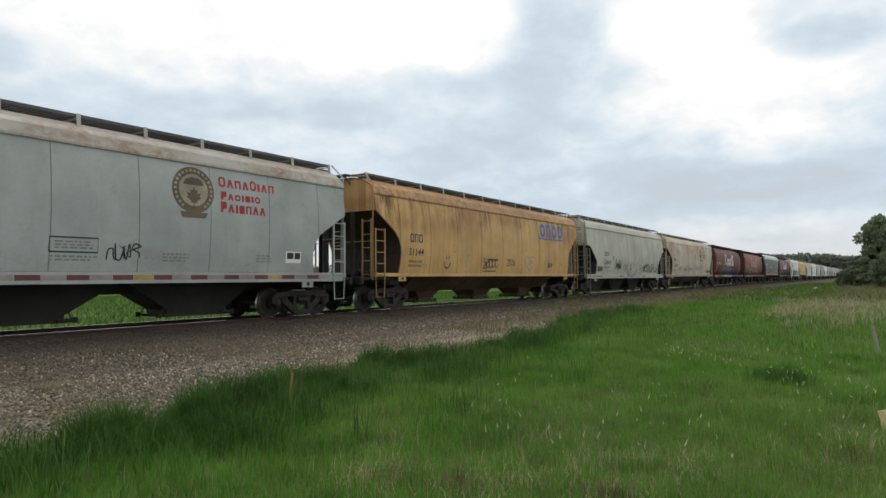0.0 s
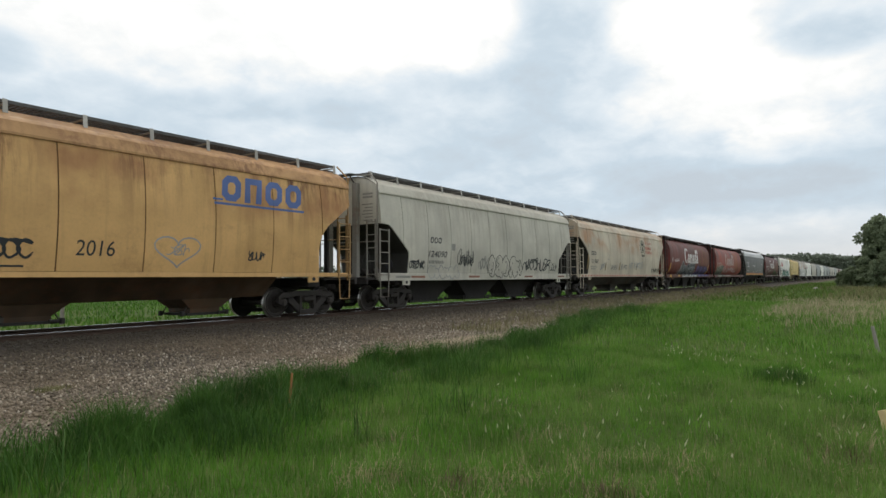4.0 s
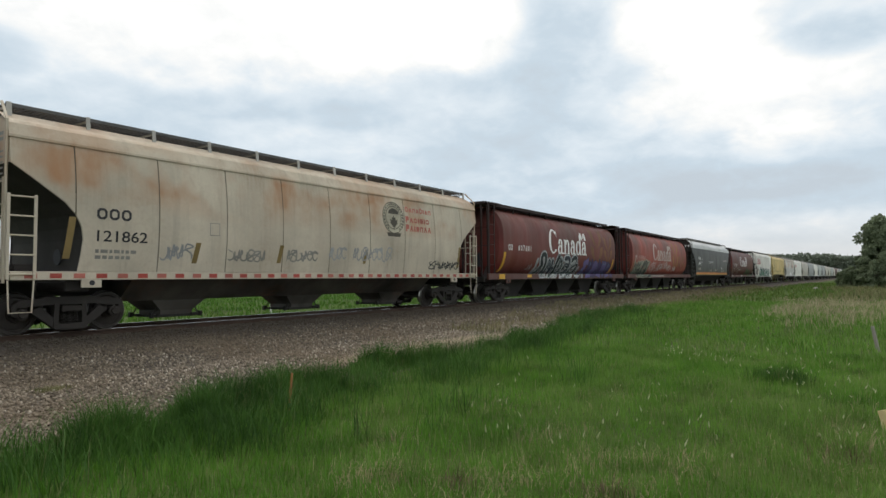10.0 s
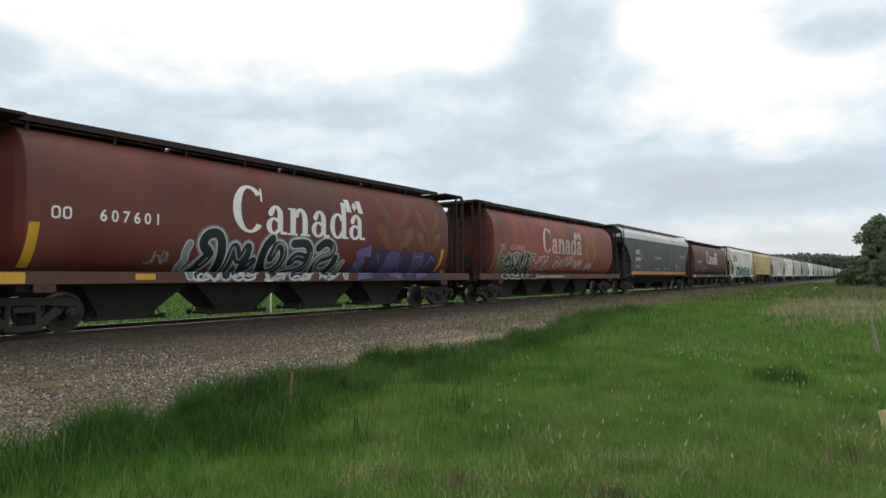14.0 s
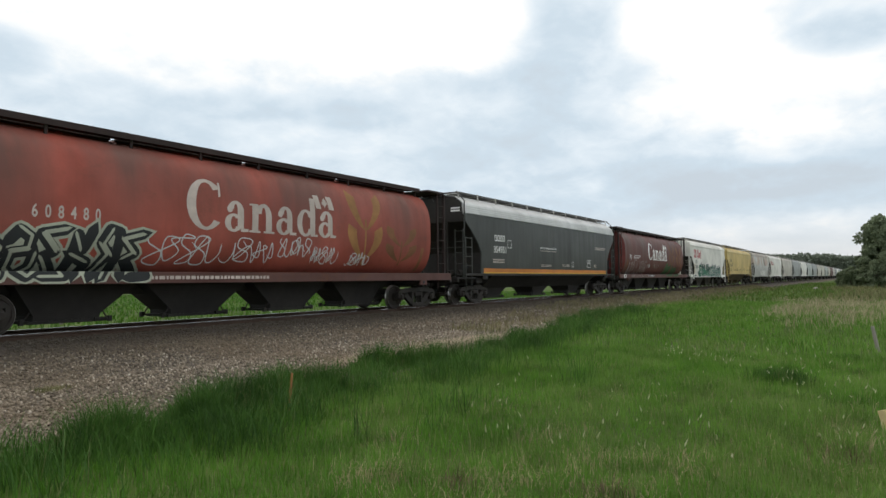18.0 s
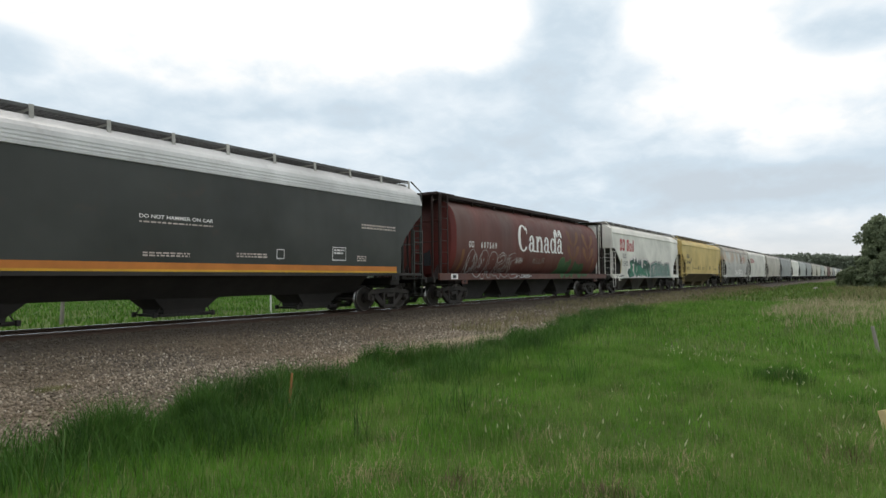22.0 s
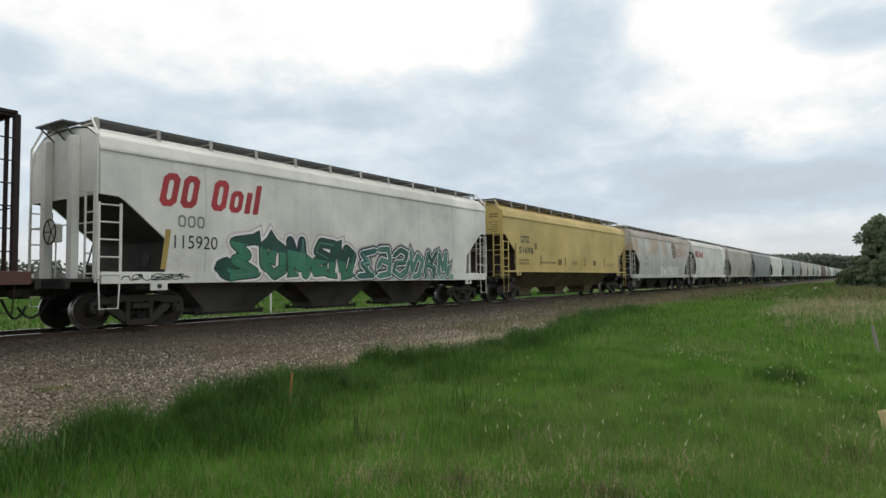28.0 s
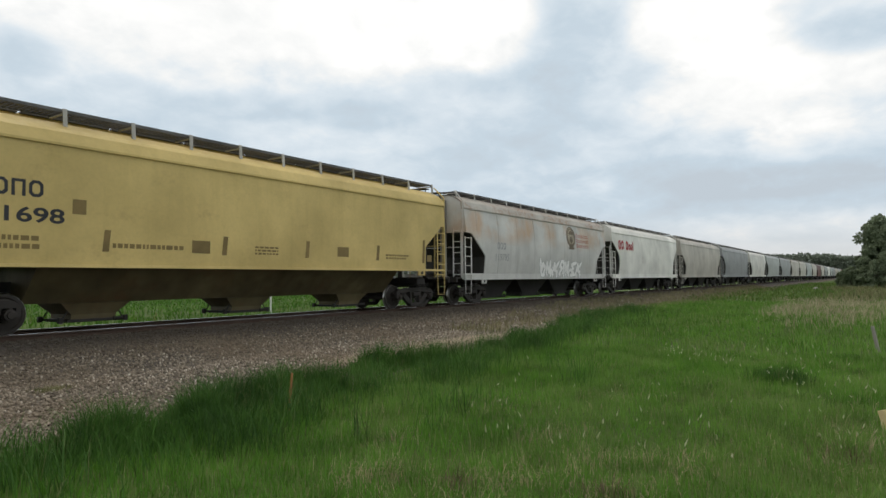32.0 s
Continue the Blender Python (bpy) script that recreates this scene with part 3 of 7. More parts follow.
def running_board(car, half, z, y_in, y_out, mat_post, side, posts, fine, support_z):
    """Roof walkway of open grating on brackets, along one side of the hatches."""
    s = side
    bm = bmesh.new()
    for y in (y_in, y_out):
        box(bm, (0, s * y, z), (2 * half, 0.02, 0.07))
    for j in range(1, 4):
        box(bm, (0, s * (y_in + (y_out - y_in) * j / 4), z + 0.012), (2 * half, 0.012, 0.035))
    if fine:
        n = int(2 * half / 0.11)
        for i in range(n):
            box(bm, (-half + (i + 0.5) * 2 * half / n, s * (y_in + y_out) / 2, z + 0.008), (0.045, y_out - y_in, 0.035))
    else:
        box(bm, (0, s * (y_in + y_out) / 2, z + 0.01), (2 * half, y_out - y_in, 0.02))
    board = part("running_board", bm, M_GRATE, car, "dark open-grating roof walkway")
    for i in range(posts):
        x = -half + 0.05 + (2 * half - 0.1) * i / (posts - 1)
        bm = bmesh.new()
        prism(bm, [(s * (y_out + 0.05), support_z + 0.13), (s * (y_out + 0.075), support_z + 0.13), (s * (y_out + 0.035), z + 0.045), (s * (y_out + 0.012), z + 0.045)], x - 0.045, x + 0.045, "YZ")
        box(bm, (x, s * (y_in + y_out) / 2, z - 0.05), (0.05, y_out - y_in, 0.03))
        part("bracket", bm, mat_post, board)


def hopper_bays(car, x0, x1, n, mat, wheel_x, ridge=1.10, crest=0.0, low=0.50, fine=True, top=1.28):
    """Discharge hoppers under the body: tapered chutes, their ridges peaked (crest 0) or flat, with gate frames."""
    pitch = (x1 - x0) / n
    for i in range(n):
        c = x0 + pitch * (i + 0.5)
        bm = bmesh.new()
        neck = pitch / 2 - crest - 0.004
        levels = [(top, pitch / 2, 1.40), (ridge + 0.01, pitch / 2, 0.64)]
        if crest:
            levels.append((ridge, neck, 0.60))
        levels += [(0.34, low, 0.48), (0.22, low, 0.46)]
        rings = []
        for z, hx, hy in levels:
            xa, xb = max(c - hx, -wheel_x), min(c + hx, wheel_x)
            rings.append([bm.verts.new((x, y, z)) for x, y in ((xa, -hy), (xb, -hy), (xb, hy), (xa, hy))])
        for a, b in zip(rings, rings[1:]):
            for j in range(4):
                bm.faces.new((a[j], a[(j + 1) % 4], b[(j + 1) % 4], b[j]))
        bm.faces.new(rings[-1])
        hop = part("hopper", bm, mat, car)
        if fine:
            bm = bmesh.new()
            w = low + 0.10
            box(bm, (c, 0, 0.20), (w * 2, 1.0, 0.07), None, 0.01)
            for s in (-1, 1):
                rod(bm, (c - w - 0.12, s * 0.44, 0.21), (c + w + 0.12, s * 0.44, 0.21), 0.025, 6)
                for e in (-1, 1):
                    rod(bm, (c + e * (w + 0.10), s * 0.44, 0.21), (c + e * (w - 0.10), s * 0.46, 0.52), 0.018, 5)
                    box(bm, (c + e * (w + 0.13), s * 0.47, 0.22), (0.09, 0.10, 0.13), None, 0.01)
                rod(bm, (c + w * 0.7, s * 0.52, 0.22), (c + w * 1.05, s * 0.54, 0.22), 0.045, 8)
            part("outlet_gate", bm, M_FRAME, hop)


def underframe(car, half, sill_half, spec, mat_sill, fine, sill_h=0.27, sill_z=1.15):
    bm = bmesh.new()
    box(bm, (0, 0, 0.92), (2 * half - 0.5, 0.34, 0.32), None, 0.015)
    part("center_sill", bm, M_FRAME, car)
    for s in (-1, 1):
        bm = bmesh.new()
        y0 = s * 1.50
        prism(bm, [(y0, sill_z + sill_h / 2), (y0 + s * 0.09, sill_z + sill_h / 2 - 0.01), (y0 + s * 0.10, sill_z - sill_h / 2 + 0.01), (y0, sill_z - sill_h / 2)], -sill_half, sill_half, "YZ")
        part("side_sill", bm, mat_sill, car)
    for d in (-1, 1):
        bm = bmesh.new()
        box(bm, (d * (half - 0.95), 0, 1.10), (1.5, 2.9, 0.07))
        box(bm, (d * (half - 0.28), 0, 1.03), (0.12, 2.95, 0.22), None, 0.015)
        part("end_platform", bm, M_FRAME, car)
        bm = bmesh.new()
        box(bm, (d * spec["truck_x"], 0, 0.98), (0.5, 2.8, 0.24), None, 0.03)
        part("bolster", bm, M_FRAME, car)
        coupler(car, d * (half - 0.62), d)
        if fine:
            for s in (-1, 1):
                bm = bmesh.new()
                box(bm, (d * (spec["truck_x"] - 0.2), s * 1.56, sill_z - sill_h / 2 - 0.06), (0.42, 0.05, 0.20), None, 0.01)
                disc(bm, (d * (spec["truck_x"] - 0.2), s * 1.59, sill_z - sill_h / 2 - 0.06), 0.055, 0.03, "Y", 10, None, 1)
                part("jacking_pad", bm, [mat_sill, M_BLACK], car)


def side_outline(hb, cut, zb, zt):
    """Corner points of a car side, with its lower corners cut away at both ends."""
    cuts = {
        "chamfer": [(0, 2.95), (0.40, 2.93), (0.54, 2.85), (1.52, 2.05), (1.56, 1.98), (1.56, zb)],
        "high": [(0, 3.08), (0.24, 3.06), (0.36, 2.92), (1.20, 2.28), (1.24, 2.2), (1.22, zb)],
        "poly": [(0.0, 3.42), (0.06, 3.36), (0.40, 3.10), (0.98, 2.53), (1.22, 2.17), (1.22, zb)],
        "nose": [(0, 3.04), (0.12, 2.99), (0.72, 2.62), (1.08, 2.40), (1.28, 2.16), (1.36, 1.9), (1.33, 1.6), (1.29, zb)],
        "curve": [(0, 3.38), (0.50, 3.03), (0.98, 2.69), (1.20, 2.45), (1.32, 2.2), (1.36, 1.95), (1.33, 1.6), (1.29, zb)],
    }
    left = [(-hb, zt)] + [(-hb + x, z) for x, z in cuts[cut]]
    right = [(-x, z) for x, z in reversed(left)]
    return left, right


def clip_polygon(pts, x0, x1):
    """The part of a polygon between two upright lines."""
    for lim, sign in ((x0, 1), (x1, -1)):
        out = []
        for i, p in enumerate(pts):
            q = pts[(i + 1) % len(pts)]
            pin, qin = sign * (p[0] - lim) >= 0, sign * (q[0] - lim) >= 0
            if pin:
                out.append(p)
            if pin != qin:
                u = (lim - p[0]) / (q[0] - p[0])
                out.append((lim, p[1] + (q[1] - p[1]) * u))
        pts = out
        if len(pts) < 3:
            return []
    return pts


def swell(bow, z):
    """How far a bowed side stands out beyond a flat one at a height."""
    return bow * max(0.0, 1 - ((z - 2.5) / 1.5) ** 2)


def bow_out(bm, bow, step=0.24):
    """Cuts a sheet into level strips and bends it to the bowed side, keeping its edges crisp."""
    if bow:
        zs = [v.co.z for v in bm.verts]
        for c in np.arange(min(zs) + step, max(zs) - 0.02, step):
            bmesh.ops.bisect_plane(bm, geom=bm.verts[:] + bm.edges[:] + bm.faces[:], dist=1e-5, plane_co=(0, 0, c), plane_no=(0, 0, 1))
        for v in bm.verts:
            if abs(v.co.y) > 1.2:
                v.co.y += math.copysign(swell(bow, v.co.z), v.co.y)
    bm.normal_update()
    for e in bm.edges:
        e.smooth = len(e.link_faces) == 2 and e.calc_face_angle(0) < 0.4
    return bm


def flat_car(spec):
    """Covered hopper car with bowed or flat sides, cut-away lower ends and a hatched roof."""
    half, fine = spec["half"], spec.get("fine", True)
    hb = half - spec.get("inset", 0.76)
    car = thing("hopper_car", spec["label"], "hopper car", "cars of the grain train")
    paint, chord_m = spec["paint"], spec.get("chord", spec["paint"])
    zb, ze, up = spec.get("zb", 1.28), 3.92 + spec.get("lift", 0), spec.get("roof_up", 0.0)
    left, right = side_outline(hb, spec["cut"], zb, ze)
    outline = left + right
    n, bow = spec.get("panels", 9), spec.get("bow", 0.0)
    # side sheets, panel by panel on both sides
    for s in (-1, 1):
        edges = [-hb, hb]
        if s < 0 and fine and n > 1:
            edges = [-hb] + [(i - (n - 1) / 2) * spec.get("pitch", 2 * hb / n) for i in range(n)] + [hb]
        g = spec.get("gap", 0.006)
        for i, (x0, x1) in enumerate(zip(edges, edges[1:])):
            poly = clip_polygon(outline, x0 + (g if i else 0), x1 - (g if x1 < hb else 0))
            bm = bmesh.new()
            prism(bm, poly, s * 1.50, s * 1.545)
            part("side_panel", bow_out(bm, bow), paint, car, "", True)
            if i:
                lo = zb if abs(x0) < hb - 1.6 else 2.9
                bm = bmesh.new()
                box(bm, (x0, s * 1.512, (lo + ze) / 2), (0.05, 0.03, ze - lo))
                part("seam", bow_out(bm, bow), spec.get("seam", paint), car)
    # top chord and roof
    for s in (-1, 1):
        bm = bmesh.new()
        prism(bm, [(s * 1.46, ze - 0.02), (s * 1.60, ze), (s * 1.60, ze + 0.05), (s * 1.47, ze + 0.30 + up * 0.6), (s * 1.40, ze + 0.30 + up * 0.6)], -hb - 0.02, hb + 0.02, "YZ")
        part("top_chord", bm, chord_m, car)
    bm = bmesh.new()
    crown = [(1.46, 0.28 + up * 0.6), (1.36, 0.38 + up * 0.75), (1.2, 0.47 + up * 0.9), (1.0, 0.58 + up), (0.5, 0.65 + up)]
    roof = [(-y, ze + z) for y, z in crown] + [(y, ze + z) for y, z in reversed(crown)]
    prism(bm, roof + [(y, z - 0.05) for y, z in reversed(roof)], -hb, hb, "YZ")
    part("roof", bm, chord_m, car)
    lifted = spec.get("board", 0.0)
    zr = ze + 0.62 + up + lifted
    bm = bmesh.new()
    box(bm, (0, 0, zr + 0.04 - lifted / 2), (2 * hb - 1.2, 0.62, 0.08 + lifted), None, 0.02)
    part("hatch_coaming", bm, chord_m, car)
    m = 8 if fine else 1
    for i in range(m):
        bm = bmesh.new()
        w = (2 * hb - 1.3) / m
        box(bm, (-hb + 0.65 + w * (i + 0.5), 0, zr + 0.10), (w - 0.06, 0.72, 0.05), None, 0.015)
        part("hatch_cover", bm, M_GRATE, car)
    for s in (-1, 1):
        running_board(car, hb - 0.1, zr + 0.12, 0.48, 1.08, M_STRAP, s, spec.get("posts", 12), fine, ze + 0.33)
    if up:
        for s in (-1, 1):
            for z in (0.10, 0.19, 0.28):
                bm = bmesh.new()
                box(bm, (0, s * (1.60 - 0.13 * (z - 0.05) / (0.25 + up * 0.6)), ze + z), (2 * hb, 0.03, 0.03))
                part("roof_rib", bm, chord_m, car)
    # ends: upper sheet, slope sheet, shear plate, posts
    for d in (-1, 1):
        bm = bmesh.new()
        zc = left[1][1]
        end = [(-1.5, zc), (-1.5, ze)] + [(y * 0.985, z - 0.01) for y, z in roof] + [(1.5, ze), (1.5, zc)]
        prism(bm, end, d * (hb - 0.05), d * hb, "YZ")
        part("end_sheet", bow_out(bm, bow), spec.get("end", paint), car)
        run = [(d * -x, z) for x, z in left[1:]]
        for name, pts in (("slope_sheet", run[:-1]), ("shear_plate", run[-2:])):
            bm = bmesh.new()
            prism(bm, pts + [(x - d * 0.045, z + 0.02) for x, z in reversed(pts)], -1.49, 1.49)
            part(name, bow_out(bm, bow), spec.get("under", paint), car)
        if fine:
            bm = bmesh.new()
            # black disc painted for the dark inside of a hole, none is cut
            disc(bm, (run[-1][0] + d * 0.015, -0.75, 1.60), 0.17, 0.02, "X", 16)
            part("dark_hole_disc", bm, M_BLACK, car)
        bm = bmesh.new()
        rl = spec.get("rail", paint)
        box(bm, (d * (hb + 0.16), 0, zr + 0.08), (0.40, 1.25, 0.035))
        for y in (-0.5, 0.0, 0.5):
            rod(bm, (d * (hb + 0.32), y, zr + 0.07), (d * hb, y, ze + 0.40 + up), 0.022, 5)
        part("crossover_step", bm, M_GRATE, car)
        for y in (-0.62, 0.62):
            bm = bmesh.new()
            if spec.get("column"):
                box(bm, (d * (hb + 0.09), y, (1.12 + ze + 0.40) / 2), (0.17, 0.22, ze + 0.40 - 1.12), None, 0.012)
            else:
                box(bm, (d * (hb + 0.02), y, (1.12 + zc) / 2), (0.09, 0.15, zc - 1.12))
            part("end_post", bm, spec.get("column", M_FRAME), car)
        bm = bmesh.new()
        rod(bm, (d * (hb + 0.03), -1.5, 2.35), (d * (hb + 0.03), 1.5, 2.35), 0.016, 6)
        part("end_handhold", bm, rl, car)
        for s in (-1, 1):
            bm = bmesh.new()
            pipe(bm, [(d * (hb + 0.04), s * 1.52, 1.05), (d * (hb + 0.04), s * 1.54, ze + 0.34 + up), (d * (hb - 0.02), s * 1.12, ze + 0.76 + up)], 0.028, 6)
            part("corner_post", bm, rl, car)
            if fine:
                ladder(car, d * (hb - 0.46), d * (hb + 0.02), s * (1.55 + 0.55 * bow), 1.12, 2.78 if d < 0 else 2.85, 5, rl)
                stirrup(car, d * (hb - 0.22), s * (1.55 + 0.55 * bow), 0.46, rl)
        if fine:
            end_ladder(car, d * (hb + 0.05), -1.46, -1.08, 1.12, 3.1, 5, rl)
    if fine:
        for y in (-0.95, -0.45):
            bm = bmesh.new()
            disc(bm, (-(hb - 0.5), y, 1.31), 0.13, 0.34, "X", 14)
            disc(bm, (-(hb - 0.29), y, 1.31), 0.05, 0.10, "X", 8)
            part("brake_cylinder", bm, M_TRUCK, car)
        bm = bmesh.new()
        pipe(bm, [(-(hb - 0.3) + 0.1 * math.sin(u * 3.1), -0.95 + 0.5 * u, 1.33 + 0.75 * math.sin(u * 3.1)) for u in np.linspace(0, 1, 9)], 0.02, 5)
        part("brake_pipe", bm, M_FRAME, car)
    brake_wheel(car, spec.get("brake", 1) * (hb + 0.12), spec.get("brake", 1), 0.15, 2.2, spec.get("rail", paint))
    sh = spec.get("sill_h", 0.27)
    underframe(car, half, hb - 0.05, spec, spec.get("sill", paint), fine, sh, zb + 0.004 - sh / 2)
    tx = spec["truck_x"]
    wide = spec.get("reach", tx - 1.0)
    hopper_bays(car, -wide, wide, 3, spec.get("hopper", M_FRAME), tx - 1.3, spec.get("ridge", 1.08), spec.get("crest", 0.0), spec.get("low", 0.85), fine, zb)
    for d in (-1, 1):
        truck(car, d * tx, fine, fine)
    return car


def tank_profile(n=56):
    """Rounded cross-section of a cylindrical hopper: (y, z) round the whole body."""
    pts = []
    for i in range(n):
        a = i * 2 * math.pi / n
        c, s = math.cos(a), math.sin(a)
        e = 0.69
        pts.append((1.55 * math.copysign(abs(c) ** e, c), 2.72 + 1.62 * math.copysign(abs(s) ** e, s)))
    return pts


def tank_y(z):
    """How far the near side of the cylindrical body stands out at a height."""
    e = 0.69
    s = min(1, abs(z - 2.72) / 1.62) ** (1 / e)
    return 1.55 * (1 - s * s) ** (e / 2)


def cylinder_car(spec):
    """Cylindrical covered hopper car with a trough of roof hatches and open end platforms."""
    half, fine = spec["half"], spec.get("fine", True)
    car = thing("hopper_car", spec["label"], "hopper car", "cars of the grain train")
    paint, dark = spec["paint"], spec["dark"]
    hb = half - spec.get("inset", 1.9)
    prof = tank_profile()
    bm = bmesh.new()
    xs = np.linspace(-hb, hb, 9)
    rings = [[bm.verts.new((x, y, z)) for y, z in prof] for x in xs]
    for a, b in zip(rings, rings[1:]):
        for j in range(len(prof)):
            k = (j + 1) % len(prof)
            bm.faces.new((a[j], a[k], b[k], b[j]))
    part("tank_body", bm, paint, car, spec.get("body_label", ""), True)
    for d in (-1, 1):
        bm = bmesh.new()
        outer = [bm.verts.new((d * hb, y * 0.999, 2.72 + (z - 2.72) * 0.999)) for y, z in prof]
        rows = [outer]
        for f, dx in ((0.985, 0.03), (0.90, 0.15), (0.65, 0.31), (0.35, 0.40)):
            rows.append([bm.verts.new((d * (hb + dx), y * f, 2.72 + (z - 2.72) * f)) for y, z in prof])
        for a, b in zip(rows, rows[1:]):
            for j in range(len(prof)):
                k = (j + 1) % len(prof)
                bm.faces.new((a[j], a[k], b[k], b[j]))
        bm.faces.new(rows[-1])
        part("end_bulkhead", bm, spec["end"], car)
        for y in (-0.78, 0.0, 0.78):
            bm = bmesh.new()
            prism(bm, [(d * (hb + 0.02), 1.12), (d * (hb + 0.62), 1.12), (d * (hb + 0.06), 1.9)], y - 0.02, y + 0.02)
            part("end_gusset", bm, dark, car)
        bm = bmesh.new()
        box(bm, (d * (hb + 0.33), 0, 3.4), (0.14, 1.9, 0.10), None, 0.01)
        part("end_stiffener", bm, spec["end"], car)
        if fine:
            bm = bmesh.new()
            # solid black block in place of the dark inside of an opening
            box(bm, (d * (hb + 0.36), -0.35, 1.95), (0.06, 0.34, 0.7))
            part("dark_opening_block", bm, M_BLACK, car)
        out = half - (0.52 if d < 0 else 0.78)
        for s in (-1, 1):
            bm = bmesh.new()
            box(bm, (d * (half - 0.70), s * 1.43, (1.1 + 4.36) / 2), (0.13, 0.08, 4.36 - 1.1), None, 0.01)
            part("corner_post", bm, dark, car)
            ladder(car, d * (half - 1.18), d * (half - 0.72), s * 1.47, 1.12, 4.36, 8, dark, 0.014)
        for y in (-1.2, -0.24, 0.0):
            bm = bmesh.new()
            box(bm, (d * out, y, (1.1 + 4.36) / 2), (0.06, 0.07, 4.36 - 1.1))
            part("end_post", bm, dark, car)
        if fine:
            end_ladder(car, d * (out + 0.02), 0.72, 1.42, 1.15, 4.38, 8, dark)
            for s in (-1, 1):
                stirrup(car, d * (half - 0.95), s * 1.5, 0.5, dark)
        bm = bmesh.new()
        box(bm, (d * (hb + out + 0.05) / 2, 0, 4.40), (out + 0.05 - hb, 2.9, 0.06))
        box(bm, (d * (out + 0.06), 0, 4.38), (0.06, 2.9, 0.10))
        part("end_roof_platform", bm, dark, car)
        bm = bmesh.new()
        rod(bm, (d * out, -1.45, 2.5), (d * out, 1.45, 2.5), 0.015, 6)
        part("end_handhold", bm, dark, car)
    bm = bmesh.new()
    box(bm, (0, 0, 4.34), (2 * hb, 0.7, 0.14), None, 0.03)
    part("hatch_coaming", bm, paint, car)
    for i in range(4 if fine else 1):
        m = 4 if fine else 1
        w = 2 * hb / m
        bm = bmesh.new()
        box(bm, (-hb + w * (i + 0.5), 0, 4.44), (w - 0.12, 0.78, 0.06), None, 0.02)
        part("hatch_cover", bm, dark, car)
    for s in (-1, 1):
        bm = bmesh.new()
        box(bm, (0, s * 0.74, 4.47), (2 * hb, 0.62, 0.05))
        box(bm, (0, s * 1.05, 4.43), (2 * hb, 0.03, 0.14))
        board = part("running_board", bm, dark, car, "dark roof walkway")
        for i in range(9):
            x = -hb + 0.2 + (2 * hb - 0.4) * i / 8
            bm = bmesh.new()
            box(bm, (x, s * 0.98, 4.28), (0.06, 0.05, 0.32))
            part("bracket", bm, dark, board)
    brake_wheel(car, half - 0.55, 1, 0.35, 2.2, dark)
    underframe(car, half, half - 0.45, spec, spec["sill"], fine, 0.27, 1.15)
    tx = spec["truck_x"]
    hopper_bays(car, -6.4, 6.4, 4, spec.get("hopper", M_FRAME), tx - 1.3, 1.10, 0.0, 0.70, fine)
    for d in (-1, 1):
        truck(car, d * tx, fine, fine)
    return car


P_GREY = car_paint("pale_grey_car_paint", (0.42, 0.45, 0.43), 0.12, 0.35, seed=1)
P_GREYTOP = car_paint("rusty_grey_roof_paint", (0.47, 0.45, 0.40), 0.75, 0.4, (0.30, 0.16, 0.09), seed=16)
P_OCHRE = car_paint("dirty_ochre_car_paint", (0.69, 0.42, 0.16), 0.14, 0.7, seed=2, stain=((0.30, 0.12, 0.05), 0.7), runs=((0.14, 0.052, 0.026), 1.0))
P_OCHRETOP = car_paint("rusty_ochre_roof_paint", (0.52, 0.30, 0.13), 0.6, 0.6, (0.20, 0.085, 0.045), seed=17, runs=((0.15, 0.06, 0.03), 0.7))
P_SOO = car_paint("light_grey_car_paint", (0.565, 0.545, 0.465), 0.08, 0.6, seed=3, runs=((0.30, 0.25, 0.19), 0.35))
P_CREAM = car_paint("rust_stained_cream_car_paint", (0.60, 0.535, 0.42), 0.08, 0.7, (0.34, 0.17, 0.08), seed=4, stain=((0.44, 0.22, 0.10), 0.85), runs=((0.36, 0.22, 0.13), 0.35))
P_MAROON = car_paint("dark_red_car_paint", (0.175, 0.036, 0.026), 0.3, 0.5, seed=5, upper_tone=(0.125, 0.068, 0.055))
P_RED = car_paint("faded_red_car_paint", (0.42, 0.085, 0.055), 0.25, 0.6, (0.13, 0.06, 0.035), seed=6, fade=0.2, upper_tone=(0.135, 0.072, 0.058))
P_MAROON2 = car_paint("brown_red_car_paint", (0.140, 0.038, 0.029), 0.25, 0.5, seed=7, upper_tone=(0.115, 0.066, 0.056))
# end red turns darker in uneven bands towards the top
P_ENDRED = car_paint("red_end_paint", (0.20, 0.024, 0.019), 0.4, 0.8, seed=8, upper_tone=(0.045, 0.022, 0.018))
P_OLIVE = car_paint("dark_olive_car_paint", (0.037, 0.041, 0.035), 0.0, 0.2, seed=9, rough=0.4, fade=0.06)
P_SILVER = car_paint("silver_roof_paint", (0.68, 0.69, 0.69), 0.0, 0.3, seed=10, rough=0.4)
P_WHITE = car_paint("off_white_car_paint", (0.84, 0.83, 0.77), 0.03, 0.3, seed=11)
P_YELLOW = car_paint("butter_yellow_car_paint", (0.65, 0.495, 0.18), 0.05, 0.25, seed=12)
P_PALE = car_paint("pale_grey_rusty_car_paint", (0.62, 0.615, 0.585), 0.06, 0.5, (0.42, 0.24, 0.12), seed=13, stain=((0.56, 0.32, 0.14), 0.65))
P_TAN = car_paint("tan_grey_car_paint", (0.52, 0.49, 0.43), 0.15, 0.6, seed=14)
P_BLUEGREY = car_paint("dark_grey_car_paint", (0.33, 0.345, 0.345), 0.1, 0.5, seed=15)
P_GREYRAIL = car_paint("dirty_grey_rail_paint", (0.27, 0.255, 0.22), 0.4, 0.9, seed=25)
